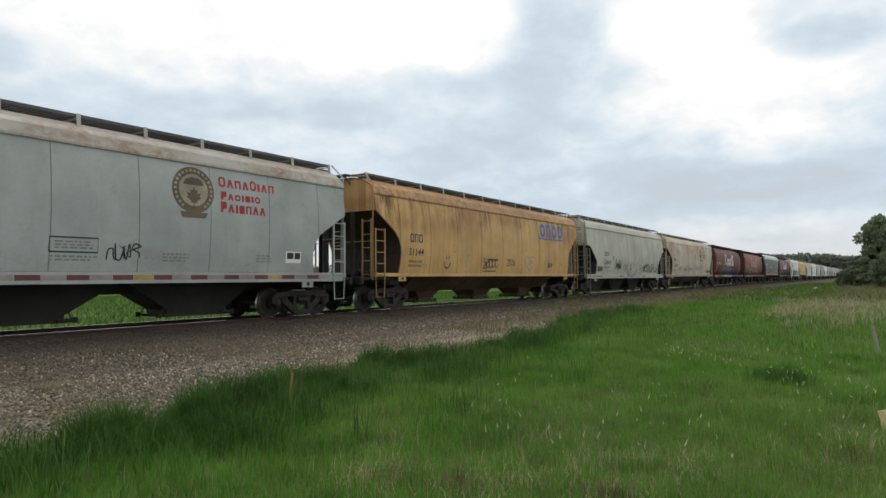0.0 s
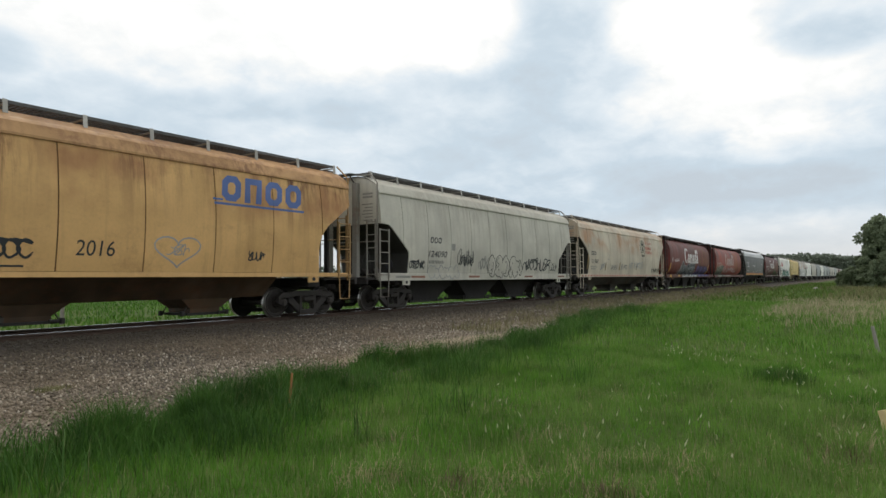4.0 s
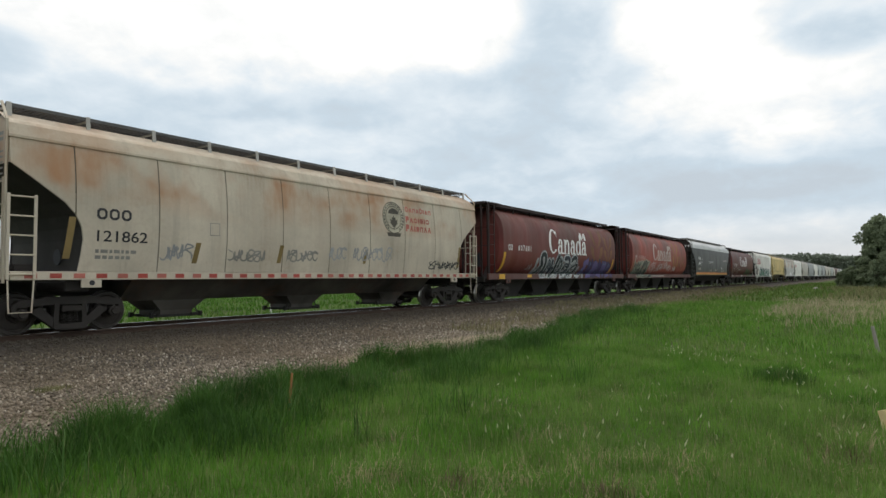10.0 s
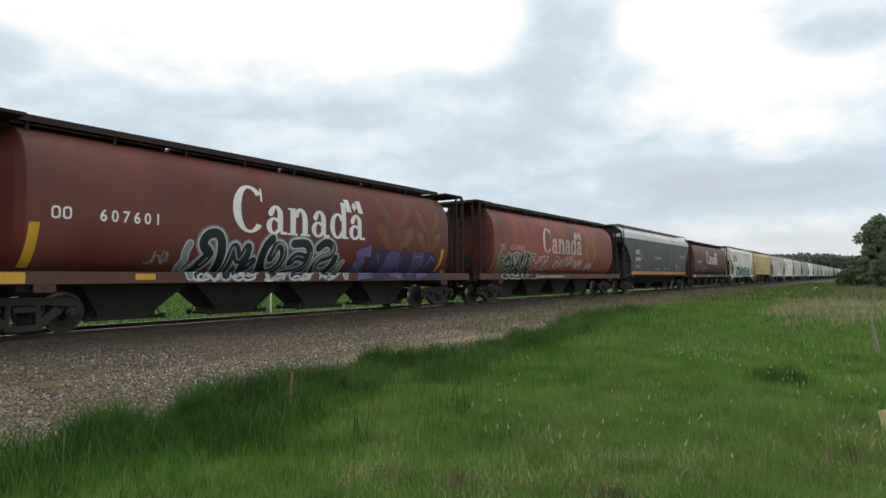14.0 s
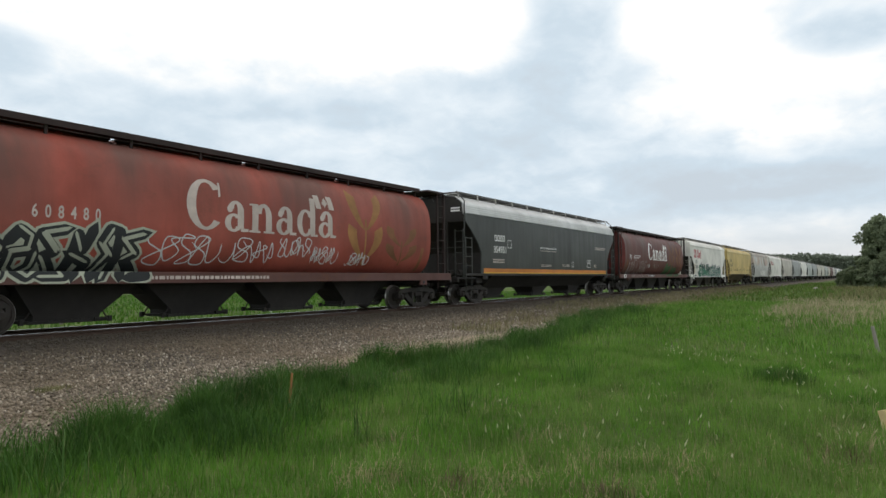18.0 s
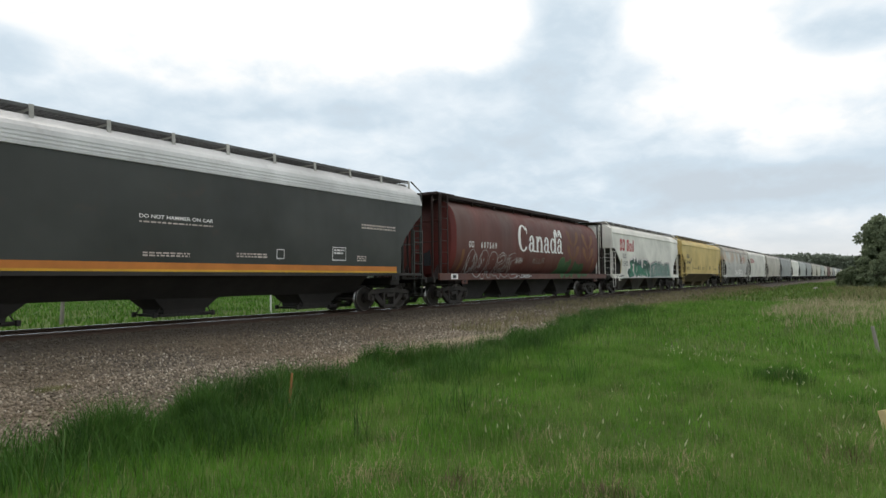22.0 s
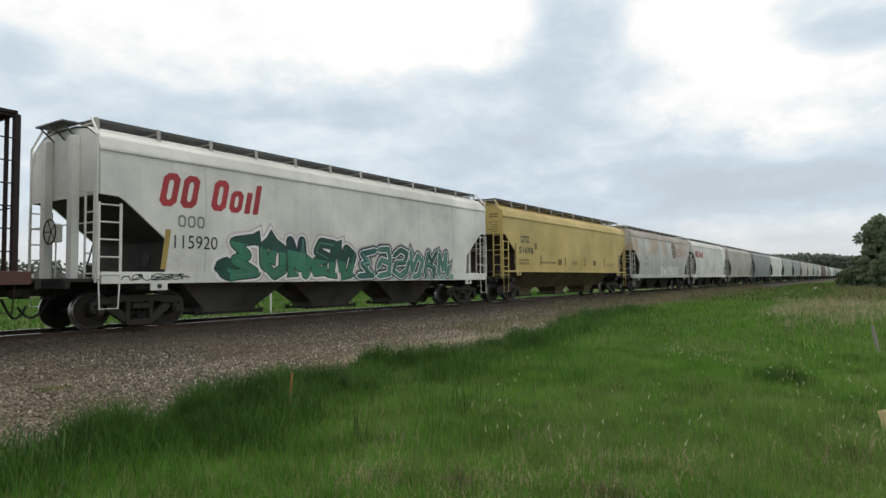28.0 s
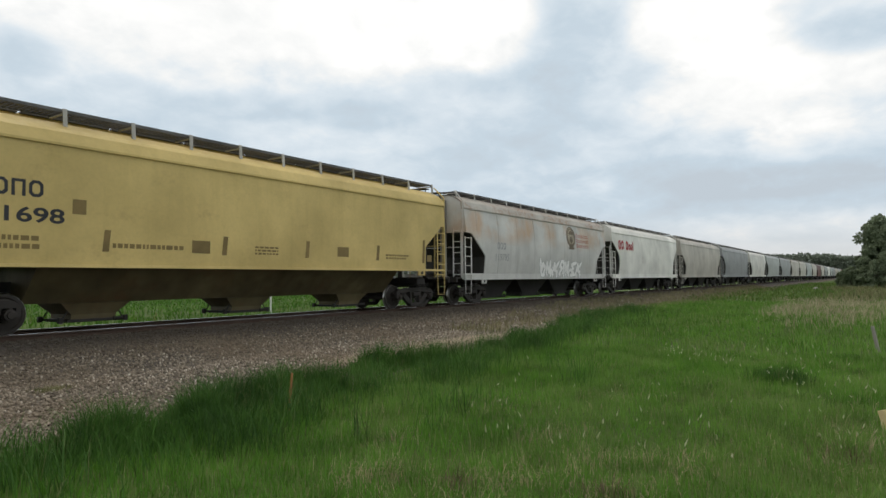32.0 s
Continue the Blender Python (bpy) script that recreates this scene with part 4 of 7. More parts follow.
P_TANKSILL = car_paint("sooty_red_sill_paint", (0.105, 0.040, 0.031), 0.4, 0.8, seed=26)
P_OCHRERAIL = car_paint("worn_ochre_rail_paint", (0.44, 0.27, 0.11), 0.4, 0.9, seed=24)
P_OCHRESEAM = plain("dark_brown_seam", (0.16, 0.085, 0.035), 0.7, 0, 0.3, 9)
P_SEAM = plain("dark_weld_seam", (0.19, 0.18, 0.155), 0.7, 0, 0.3, 9)
P_DARKRED = plain("sooty_dark_red_steel", (0.035, 0.020, 0.018), 0.7, 0, 0.4, 7)
# slope sheets under the ends: soot, with recess shade put into the colour
P_SOOTSHADE = plain("sooty_shaded_brown_underside", (0.048, 0.033, 0.023), 0.8, 0, 0.4, 5)
P_SHADEGREY = plain("dirty_shaded_grey_underside", (0.050, 0.047, 0.042), 0.8, 0, 0.4, 5)

# hopper paints: real dirt plus underside shadow, both in the dark base colours
H_OCHRE = car_paint("sooty_shaded_ochre_hopper_paint", (0.085, 0.050, 0.024), 0.5, 1.0, seed=21, fade=0.4)
H_YELLOW = car_paint("dirty_shaded_yellow_hopper_paint", (0.11, 0.085, 0.035), 0.3, 1.0, seed=22, fade=0.4)
H_GREY = car_paint("dirty_shaded_grey_hopper_paint", (0.078, 0.069, 0.057), 0.3, 1.0, seed=23, fade=0.4)

# coupler planes between the cars, in metres along the train
JOINTS = [-81.6, -63.0, -44.2, -26.6, -8.1, 10.6, 29.3, 48.5, 67.6, 85.65, 104.05, 121.6, 139.1, 157.6, 176.4, 193.0, 211.0]
while len(JOINTS) < 38:
    JOINTS.append(JOINTS[-1] + 18.4)
FLAT, TANK = flat_car, cylinder_car
SPECS = [
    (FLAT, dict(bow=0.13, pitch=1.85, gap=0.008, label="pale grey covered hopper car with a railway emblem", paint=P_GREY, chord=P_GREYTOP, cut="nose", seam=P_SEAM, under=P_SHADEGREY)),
    (FLAT, dict(sill_h=0.13, gap=0.015, bow=0.15, pitch=1.85, label="dirty ochre covered hopper car with ends dark from soot and shade", paint=P_OCHRE, chord=P_OCHRETOP, cut="curve", rail=P_OCHRERAIL, seam=P_OCHRESEAM, under=P_SOOTSHADE, panels=9, ridge=0.60, crest=1.35, low=0.45, reach=6.4, hopper=H_OCHRE)),
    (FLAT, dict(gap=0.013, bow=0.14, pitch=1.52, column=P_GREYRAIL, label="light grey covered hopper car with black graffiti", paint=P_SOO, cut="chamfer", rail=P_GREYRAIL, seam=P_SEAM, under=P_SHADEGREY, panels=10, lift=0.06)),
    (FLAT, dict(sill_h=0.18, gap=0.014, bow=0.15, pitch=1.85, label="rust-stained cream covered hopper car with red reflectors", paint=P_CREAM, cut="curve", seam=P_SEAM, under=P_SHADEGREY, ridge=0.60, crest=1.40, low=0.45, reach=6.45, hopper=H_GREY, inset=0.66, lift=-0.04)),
    (TANK, dict(label="dark red cylindrical hopper car with white Canada lettering", paint=P_MAROON, dark=P_DARKRED, end=P_ENDRED, sill=P_TANKSILL)),
    (TANK, dict(inset=1.75, label="faded red cylindrical hopper car with large graffiti", paint=P_RED, dark=P_DARKRED, end=P_ENDRED, sill=P_TANKSILL)),
    (FLAT, dict(bow=0.04, label="dark olive covered hopper car with a silver roof and orange stripe", paint=P_OLIVE, chord=P_SILVER, cut="poly", under=M_FRAME, rail=P_OLIVE, panels=1, end=M_FRAME, sill_h=0.10, inset=0.70, lift=-0.17, roof_up=0.17, sill=M_FRAME, ridge=0.63, crest=1.42, low=0.6, reach=7.05)),
    (TANK, dict(inset=1.72, label="brown-red cylindrical hopper car with chalk-white graffiti", paint=P_MAROON2, dark=P_DARKRED, end=P_ENDRED, sill=P_TANKSILL)),
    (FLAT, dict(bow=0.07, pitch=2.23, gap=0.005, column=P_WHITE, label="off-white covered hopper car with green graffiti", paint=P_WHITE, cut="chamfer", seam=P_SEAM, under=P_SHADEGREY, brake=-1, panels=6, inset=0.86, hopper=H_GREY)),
    (FLAT, dict(sill_h=0.08, bow=0.03, zb=1.43, board=0.10, label="butter yellow covered hopper car", paint=P_YELLOW, cut="high", seam=P_OCHRESEAM, under=P_SOOTSHADE, panels=1, lift=-0.06, ridge=0.60, crest=1.35, low=0.5, reach=6.4, hopper=H_YELLOW)),
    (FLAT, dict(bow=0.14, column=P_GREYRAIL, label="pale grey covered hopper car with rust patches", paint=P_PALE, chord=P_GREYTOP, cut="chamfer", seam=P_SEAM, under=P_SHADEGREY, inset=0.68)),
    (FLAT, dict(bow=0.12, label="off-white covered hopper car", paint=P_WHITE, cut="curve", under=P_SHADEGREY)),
]
FAR = [("tan-grey", P_TAN), ("dark grey", P_BLUEGREY), ("off-white", P_WHITE), ("pale grey", P_GREY), ("dark grey", P_BLUEGREY), ("tan-grey", P_TAN), ("light grey", P_SOO), ("pale grey", P_GREY), ("tan-grey", P_TAN), ("brown-red", P_MAROON2)]


def build_train():
    cars = []
    for i in range(len(JOINTS) - 1):
        a, b = JOINTS[i], JOINTS[i + 1]
        if i < len(SPECS):
            make, spec = SPECS[i]
        else:
            tone, paint = FAR[(i - len(SPECS)) % len(FAR)]
            make, spec = FLAT, dict(label=tone + " covered hopper car far down the train", paint=paint, cut=("chamfer", "curve")[i % 2], bow=0.13, pitch=1.85, seam=P_SEAM, under=P_SHADEGREY, fine=i < 14)
        spec = dict(spec, half=(b - a) / 2, truck_x=(b - a) / 2 - 2.05)
        car = make(spec)
        mid = (a + b) / 2
        car.location = (mid - SHIFT[0], TY, 0)
        MOVES.append((car, mid))
        cars.append((car, spec))
    return cars


CARS = build_train()


# ---- lettering, emblems and graffiti on the near sides of the cars ----
def skin(kind, z, lift):
    """Distance of the painted surface from the car's middle at a height: sill face low down, tank or bowed sheet above."""
    if z < 1.284:
        return 1.602 + lift
    return (tank_y(z) if kind == "tank" else 1.545 + swell(kind, z)) + lift


def wrap(bm, kind, lift):
    """Lays a flat drawing (x, 0, z) on the near side, cut into strips so that it follows the surface."""
    zs = [v.co.z for v in bm.verts]
    cuts = [1.284] + (list(np.arange(1.36, 4.3, 0.11)) if kind == "tank" else list(np.arange(1.46, 4.1, 0.18)) if kind else [])
    for c in cuts:
        if min(zs) < c < max(zs):
            bmesh.ops.bisect_plane(bm, geom=bm.verts[:] + bm.edges[:] + bm.faces[:], dist=1e-5, plane_co=(0, 0, c), plane_no=(0, 0, 1))
            if c == 1.284:
                bmesh.ops.split_edges(bm, edges=[e for e in bm.edges if abs(e.verts[0].co.z - c) < 1e-4 and abs(e.verts[1].co.z - c) < 1e-4])
    low = set()
    for f in bm.faces:
        if f.calc_center_median().z < 1.284:
            low.update(f.verts)
    rise = bm.verts.layers.float.get("rise")
    for v in bm.verts:
        v.co.y = -skin(kind, 1.2 if v in low else max(v.co.z, 1.285), lift) - (v[rise] if rise else 0)
        if kind != "tank" and v not in low:
            v.co.x -= 0.55 * kind


def split_islands(bm):
    """Connected pieces of a drawing, each as a bmesh of its own."""
    left, out = set(bm.faces), []
    while left:
        stack, seen = [next(iter(left))], set()
        while stack:
            f = stack.pop()
            if f in seen:
                continue
            seen.add(f)
            stack += [g for v in f.verts for g in v.link_faces if g not in seen]
        left -= seen
        b, vm = bmesh.new(), {}
        for f in seen:
            for v in f.verts:
                if v not in vm:
                    vm[v] = b.verts.new(v.co)
            b.faces.new([vm[v] for v in f.verts])
        out.append(b)
    bm.free()
    return sorted(out, key=lambda b: min(v.co.x for v in b.verts))


def lettering(car, kind, text, x0, x1, z0, z1, material, bold=0.0, shear=0.0, lift=0.005, name="lettering"):
    cu = bpy.data.curves.new("type", "FONT")
    cu.body, cu.offset, cu.shear, cu.resolution_u = text, bold, shear, 4
    ob = new("type", cu)
    me = bpy.data.meshes.new_from_object(ob)
    bpy.data.objects.remove(ob)
    bm = bmesh.new()
    bm.from_mesh(me)
    bpy.data.meshes.remove(me)
    xs, ys = [v.co.x for v in bm.verts], [v.co.y for v in bm.verts]
    ax, ay, sx, sy = min(xs), min(ys), (x1 - x0) / (max(xs) - min(xs)), (z1 - z0) / (max(ys) - min(ys))
    for v in bm.verts:
        v.co = (x0 + (v.co.x - ax) * sx, 0, z0 + (v.co.y - ay) * sy)
    bits = split_islands(bm)
    for b in bits:
        wrap(b, kind, lift)
    head = part(name, bits[0], material, car)
    for b in bits[1:]:
        part("letter", b, material, head)
    return head


def poly(bm, pts):
    bm.faces.new([bm.verts.new((x, 0, z)) for x, z in pts])


def ribbon(bm, pts, w, taper=False):
    """A brush stroke of even width along a row of points."""
    p = np.array(pts, float)
    d = np.gradient(p, axis=0)
    d /= np.maximum(np.linalg.norm(d, axis=1), 1e-6)[:, None]
    nrm = np.stack([-d[:, 1], d[:, 0]], 1) * w / 2
    if taper:
        nrm *= np.clip(np.minimum(np.arange(len(p)) + 0.6, len(p) - np.arange(len(p)) - 0.4) / 3, 0.35, 1)[:, None]
    a = [bm.verts.new((q[0], 0, q[1])) for q in p + nrm]
    b = [bm.verts.new((q[0], 0, q[1])) for q in p - nrm]
    for i in range(len(p) - 1):
        bm.faces.new((a[i], a[i + 1], b[i + 1], b[i]))


def stencil_blocks(car, kind, x0, x1, z0, z1, pattern, material, shear=0.0, lift=0.005, name="stencil", stroke=0.23, low=False):
    """Lettering as plain shapes: o hollow block, l upright, b solid block, s low hollow block, v hollow peak, n arch, q block on a stem, space a gap."""
    units = {"o": 1.0, "l": 0.4, "b": 0.9, "s": 0.9, " ": 0.5, "i": 0.4, "v": 1.0, "n": 0.95, "q": 0.95}
    total = sum(units[c] + 0.22 for c in pattern) - 0.22
    u, x = (x1 - x0) / total, x0
    bm = bmesh.new()
    for c in pattern:
        w, h = units[c] * u, (z1 - z0) * (0.72 if c in "si" else 0.8 if low and c != pattern[0] else 1)
        def sl(a, b):
            return (x + a + shear * b, z0 + b)
        if c in "os":
            t, e = min(w, h) * stroke, min(w, h) * 0.26
            ring_o = [(e, 0), (w - e, 0), (w, e), (w, h - e), (w - e, h), (e, h), (0, h - e), (0, e)]
            cx, cz = w / 2, h / 2
            ring_i = [(cx + (a - cx) * (1 - 2 * t / w), cz + (b - cz) * (1 - 2 * t / h)) for a, b in ring_o]
            vo = [bm.verts.new((sl(a, b)[0], 0, sl(a, b)[1])) for a, b in ring_o]
            vi = [bm.verts.new((sl(a, b)[0], 0, sl(a, b)[1])) for a, b in ring_i]
            for i in range(8):
                j = (i + 1) % 8
                bm.faces.new((vo[i], vo[j], vi[j], vi[i]))
        elif c in "vn":
            t = w * stroke
            foot = w / 2 - t * 0.6 if c == "v" else 0
            ring_o = [(0, 0), (foot, h), (w - foot, h), (w, 0)]
            ring_i = [(t * 1.15, 0), (w / 2 if foot else t, h - t * (2.0 if foot else 1)), (w / 2 if foot else w - t, h - t * (2.0 if foot else 1)), (w - t * 1.15, 0)]
            for i in range(3):
                if foot and i == 1:
                    poly(bm, [sl(*ring_o[1]), sl(*ring_o[2]), sl(*ring_i[1])])
                else:
                    poly(bm, [sl(*ring_o[i]), sl(*ring_o[i + 1]), sl(*ring_i[i + 1]), sl(*ring_i[i])])
            bmesh.ops.remove_doubles(bm, verts=bm.verts, dist=1e-5)
        elif c == "q":
            poly(bm, [sl(0, 0), sl(w * 0.42, 0), sl(w * 0.42, h * 0.32), sl(w * 0.86, h * 0.32), sl(w, h * 0.5), sl(w, h * 0.84), sl(w * 0.86, h), sl(0, h)])
        elif c != " ":
            e = 0.12 * min(w, h)
            poly(bm, [sl(e, 0), sl(w - e, 0), sl(w, e), sl(w, h - e), sl(w - e, h), sl(e, h), sl(0, h - e), sl(0, e)])
        x += w + 0.22 * u
    bits = split_islands(bm)
    for b in bits:
        wrap(b, kind, lift)
    head = part(name, bits[0], material, car)
    for b in bits[1:]:
        part("mark", b, material, head)
    return head


def text_bars(car, kind, x0, x1, z0, z1, rows, material, seed=1, name="small_print"):
    """Rows of small print as plain bars."""
    rnd = random.Random(seed)
    bm = bmesh.new()
    h = (z1 - z0) / (rows * 1.7 - 0.7)
    for r in range(rows):
        z = z1 - h - r * h * 1.7
        x = x0
        while x < x1 - 0.02:
            w = min(rnd.uniform(0.05, 0.16), x1 - x)
            poly(bm, [(x, z), (x + w, z), (x + w, z + h), (x, z + h)])
            x += w + 0.035
        if rnd.random() < 0.3:
            x1 = x0 + (x1 - x0) * 0.85
    wrap(bm, kind, 0.005)
    return part(name, bm, material, car)


def panel_mark(car, kind, x0, x1, z0, z1, material, lift=0.005, slant=0.0, name="reflector"):
    bm = bmesh.new()
    poly(bm, [(x0, z0), (x1, z0), (x1 + slant, z1), (x0 + slant, z1)])
    wrap(bm, kind, lift)
    return part(name, bm, material, car)


def scrawl(car, kind, x0, x1, z0, z1, material, seed, loops=6, w=0.035, lift=0.007, name="graffiti_tag"):
    """A spray-can tag: one running line of loops and hooks."""
    rnd = random.Random(seed)
    bm = bmesh.new()
    pts, x, mid, amp = [], x0, (z0 + z1) / 2, (z1 - z0) / 2
    step = (x1 - x0) / loops
    for i in range(loops):
        style, o = rnd.choice("uoshv"), rnd.uniform(-0.25, 0.25)
        cell = {"u": ((0.0, 0.9), (0.05, -0.6), (0.45, -0.9), (0.8, -0.2), (0.8, 0.6), (0.85, -0.8)),
                "o": ((0.8, 0.5), (0.3, 0.8), (0.0, 0.0), (0.35, -0.8), (0.85, -0.1), (0.5, 0.75)),
                "s": ((0.9, 0.7), (0.35, 0.95), (0.15, 0.35), (0.75, -0.2), (0.65, -0.9), (0.05, -0.7)),
                "h": ((0.15, 1.0), (0.05, -0.9), (0.2, 0.1), (0.6, 0.25), (0.7, -0.5), (0.95, -0.85)),
                "v": ((0.0, 0.5), (0.3, -0.9), (0.55, 0.9), (0.65, -0.5), (0.3, -0.2), (1.0, 0.3))}[style]
        pts += [(x + step * (a * 1.25 + rnd.uniform(-0.08, 0.08)), mid + amp * (b * rnd.uniform(0.75, 1.0))) for a, b in cell]
        x += step
    curve = []
    for i in range(1, len(pts) - 2):
        for u in np.linspace(0, 1, 6, endpoint=False):
            q = []
            for k in (0, 1):
                a, b, c, d = (pts[i + j][k] for j in (-1, 0, 1, 2))
                q.append(0.5 * (2 * b + (c - a) * u + (2 * a - 5 * b + 4 * c - d) * u * u + (3 * b - a - 3 * c + d) * u ** 3))
            curve.append((min(max(q[0], x0 - 0.05), x1 + 0.05), min(max(q[1], z0), z1)))
    ribbon(bm, curve, w, True)
    for i in range(max(1, loops // 3)):
        sx, sz = rnd.uniform(x0, x1 - 0.1), rnd.uniform(mid, z1)
        ribbon(bm, [(sx + 0.04 * j, sz - 0.11 * amp * j) for j in range(5)], w, True)
    wrap(bm, kind, lift)
    return part(name, bm, material, car)


FORMS = {  # skeletons of abstract painted shapes, each stroke a row of points in a unit cell
    "stem": [[(0.95, 0.0), (0.90, 1.0), (0.4, 1.02), (0.15, 0.72), (0.55, 0.5), (0.30, 0.28)], [(0.55, 0.5), (0.0, 0.0)]],
    "zigzag": [[(0.05, 0.1), (0.02, 0.95), (0.45, 0.25), (0.62, 0.98), (0.70, 0.02), (1.0, 0.4)]],
    "ring": [[(0.4, 1.0), (0.08, 0.75), (0.10, 0.3), (0.5, 0.0), (0.92, 0.2), (0.90, 0.7), (0.55, 0.85), (0.42, 0.45)]],
    "comb": [[(0.05, 0.95), (0.75, 0.98), (0.95, 0.6), (0.86, 0.1), (0.05, 0.02)], [(0.85, 0.52), (0.25, 0.62), (0.1, 0.4)]],
    "snake": [[(0.05, 0.78), (0.45, 1.0), (0.90, 0.85), (0.75, 0.55), (0.2, 0.48), (0.08, 0.15), (0.5, 0.0), (0.95, 0.2), (1.05, 0.5)]],
    "bolt": [[(0.98, 0.98), (0.05, 0.85), (0.62, 0.52), (0.15, 0.42), (0.95, 0.05), (0.02, 0.0)]],
    "peak": [[(0.0, 0.05), (0.25, 0.9), (0.55, 0.55), (1.0, 0.95)], [(0.12, 0.48), (0.95, 0.28), (0.75, 0.0)]],
    "double": [[(0.92, 0.0), (0.95, 0.9), (0.3, 1.0), (0.15, 0.68), (0.75, 0.55), (0.12, 0.4), (0.1, 0.08), (0.6, 0.15)]],
    "fork": [[(0.0, 0.95), (0.28, 0.15), (0.50, 0.85), (0.95, 0.6), (0.72, 0.05), (0.3, 0.0)]],
    "flame": [[(0.5, 0.0), (0.25, 0.3), (0.7, 0.5), (0.35, 0.75), (0.6, 1.0)]],
}


def stroke_mesh(rows, w, end, shift=(0, 0), only_below=None):
    """Broad strokes with turned corners and blunt, flared or pointed ends, each piece a hair above the last."""
    bm = bmesh.new()
    rise = bm.verts.layers.float.new("rise")
    count = 0

    def lay(pts):
        nonlocal count
        vs = [bm.verts.new((x + shift[0], 0, max(z + shift[1], 1.03))) for x, z in pts]
        for v in vs:
            v[rise] = 0.00003 * count
        bm.faces.new(vs)
        count += 1
    for row in rows:
        for i, (a, b) in enumerate(zip(row, row[1:])):
            dx, dz = b[0] - a[0], b[1] - a[1]
            ln = math.hypot(dx, dz) or 1e-6
            nx, nz, ux, uz = -dz / ln * w / 2, dx / ln * w / 2, dx / ln, dz / ln
            lay([(a[0] + nx, a[1] + nz), (b[0] + nx, b[1] + nz), (b[0] - nx, b[1] - nz), (a[0] - nx, a[1] - nz)])
            if i:
                lay([(a[0] + w / 2 * math.cos(q * 0.7854), a[1] + w / 2 * math.sin(q * 0.7854)) for q in range(8)])
            for (p, sgn, here) in ((a, -1, i == 0), (b, 1, i == len(row) - 2)):
                if here and end == "point":
                    lay([(p[0] + nx, p[1] + nz), (p[0] + sgn * ux * w * 0.9, p[1] + sgn * uz * w * 0.9), (p[0] - nx, p[1] - nz)])
                elif here and end == "flare":
                    q = (p[0] + sgn * ux * w * 0.42, p[1] + sgn * uz * w * 0.42)
                    o = (p[0] - sgn * ux * w * 0.35, p[1] - sgn * uz * w * 0.35)
                    lay([(o[0] + nx, o[1] + nz), (q[0] + nx * 1.5, q[1] + nz * 1.5), (q[0] - nx * 1.5, q[1] - nz * 1.5), (o[0] - nx, o[1] - nz)])
                elif here:
                    lay([(p[0] + w / 2 * math.cos(q * 0.7854), p[1] + w / 2 * math.sin(q * 0.7854)) for q in range(8)])
    if only_below is not None:
        bmesh.ops.bisect_plane(bm, geom=bm.verts[:] + bm.edges[:] + bm.faces[:], dist=1e-5, plane_co=(0, 0, only_below), plane_no=(0.12, 0, 1), clear_outer=True)
    return bm


def burner(car, kind, x0, x1, z0, z1, forms, w, fills, line, seed, halo=None, haze=None, end="round", rim=0.04, aura=0.09, lower=None, gleam=None, gleams=2, slim=0.03):
    """A large painted piece: broad letter strokes in layers, haze, halo, outline, fill and gleams."""
    rnd = random.Random(seed)
    step = (x1 - x0) / len(forms)
    for i, form in enumerate(forms):
        lean, wide, lo, hi = rnd.uniform(-0.06, 0.14), rnd.uniform(0.86, 1.04), z0 + w / 2 + rim, z1 - w / 2 - rim - (z1 - z0) * rnd.uniform(0, 0.08)
        rows = []
        for stroke in FORMS[form]:
            row = [(x0 + step * (i + 0.5 + (a - 0.5) * wide * (1 - w / step * 0.55) + lean * (b - 0.5)) + rnd.uniform(-0.03, 0.03), lo + (hi - lo) * b + rnd.uniform(-0.03, 0.03)) for a, b in stroke]
            if end == "round":
                for _ in range(2):
                    row = row[:1] + [(a[0] * (1 - u) + b[0] * u, a[1] * (1 - u) + b[1] * u) for a, b in zip(row, row[1:]) for u in (0.25, 0.75)] + row[-1:]
            rows.append(row)
        up = 0.0022 * (i % 2)
        layers = [("graffiti_letter", w + 2 * rim, line, 0.0105)]
        if haze:
            layers.append(("haze", w + 2 * rim + 2 * aura + 0.10, haze, 0.0045 - 0.0018 * (i % 2)))
        if halo:
            layers.append(("halo", w + 2 * rim + 2 * aura, halo, 0.0065))
        layers.append(("fill", w, fills[i % len(fills)], 0.0145))
        base = None
        for name, width, mat, lift in layers:
            bm = stroke_mesh(rows, width, end)
            wrap(bm, kind, lift + up)
            ob = part(name, bm, mat, base or car)
            base = base or ob
        if lower:
            bm = stroke_mesh(rows, w, end, (0, 0), z0 + (z1 - z0) * rnd.uniform(0.30, 0.38))
            wrap(bm, kind, 0.0165 + up)
            part("lower_fill", bm, lower, base)
        for g in range(gleams if gleam else 0):
            bits = []
            for row in [rows[g % len(rows)]]:
                n = len(row)
                k0 = rnd.randrange(0, max(1, n - 2))
                bits.append(row[k0:k0 + max(2, n // 2)])
            bm = stroke_mesh(bits, slim, "point", (rnd.uniform(-0.32, 0.32) * w, rnd.uniform(-0.1, 0.3) * w))
            wrap(bm, kind, 0.019 + up + 0.0016 * g)
            part("gleam", bm, gleam, base)


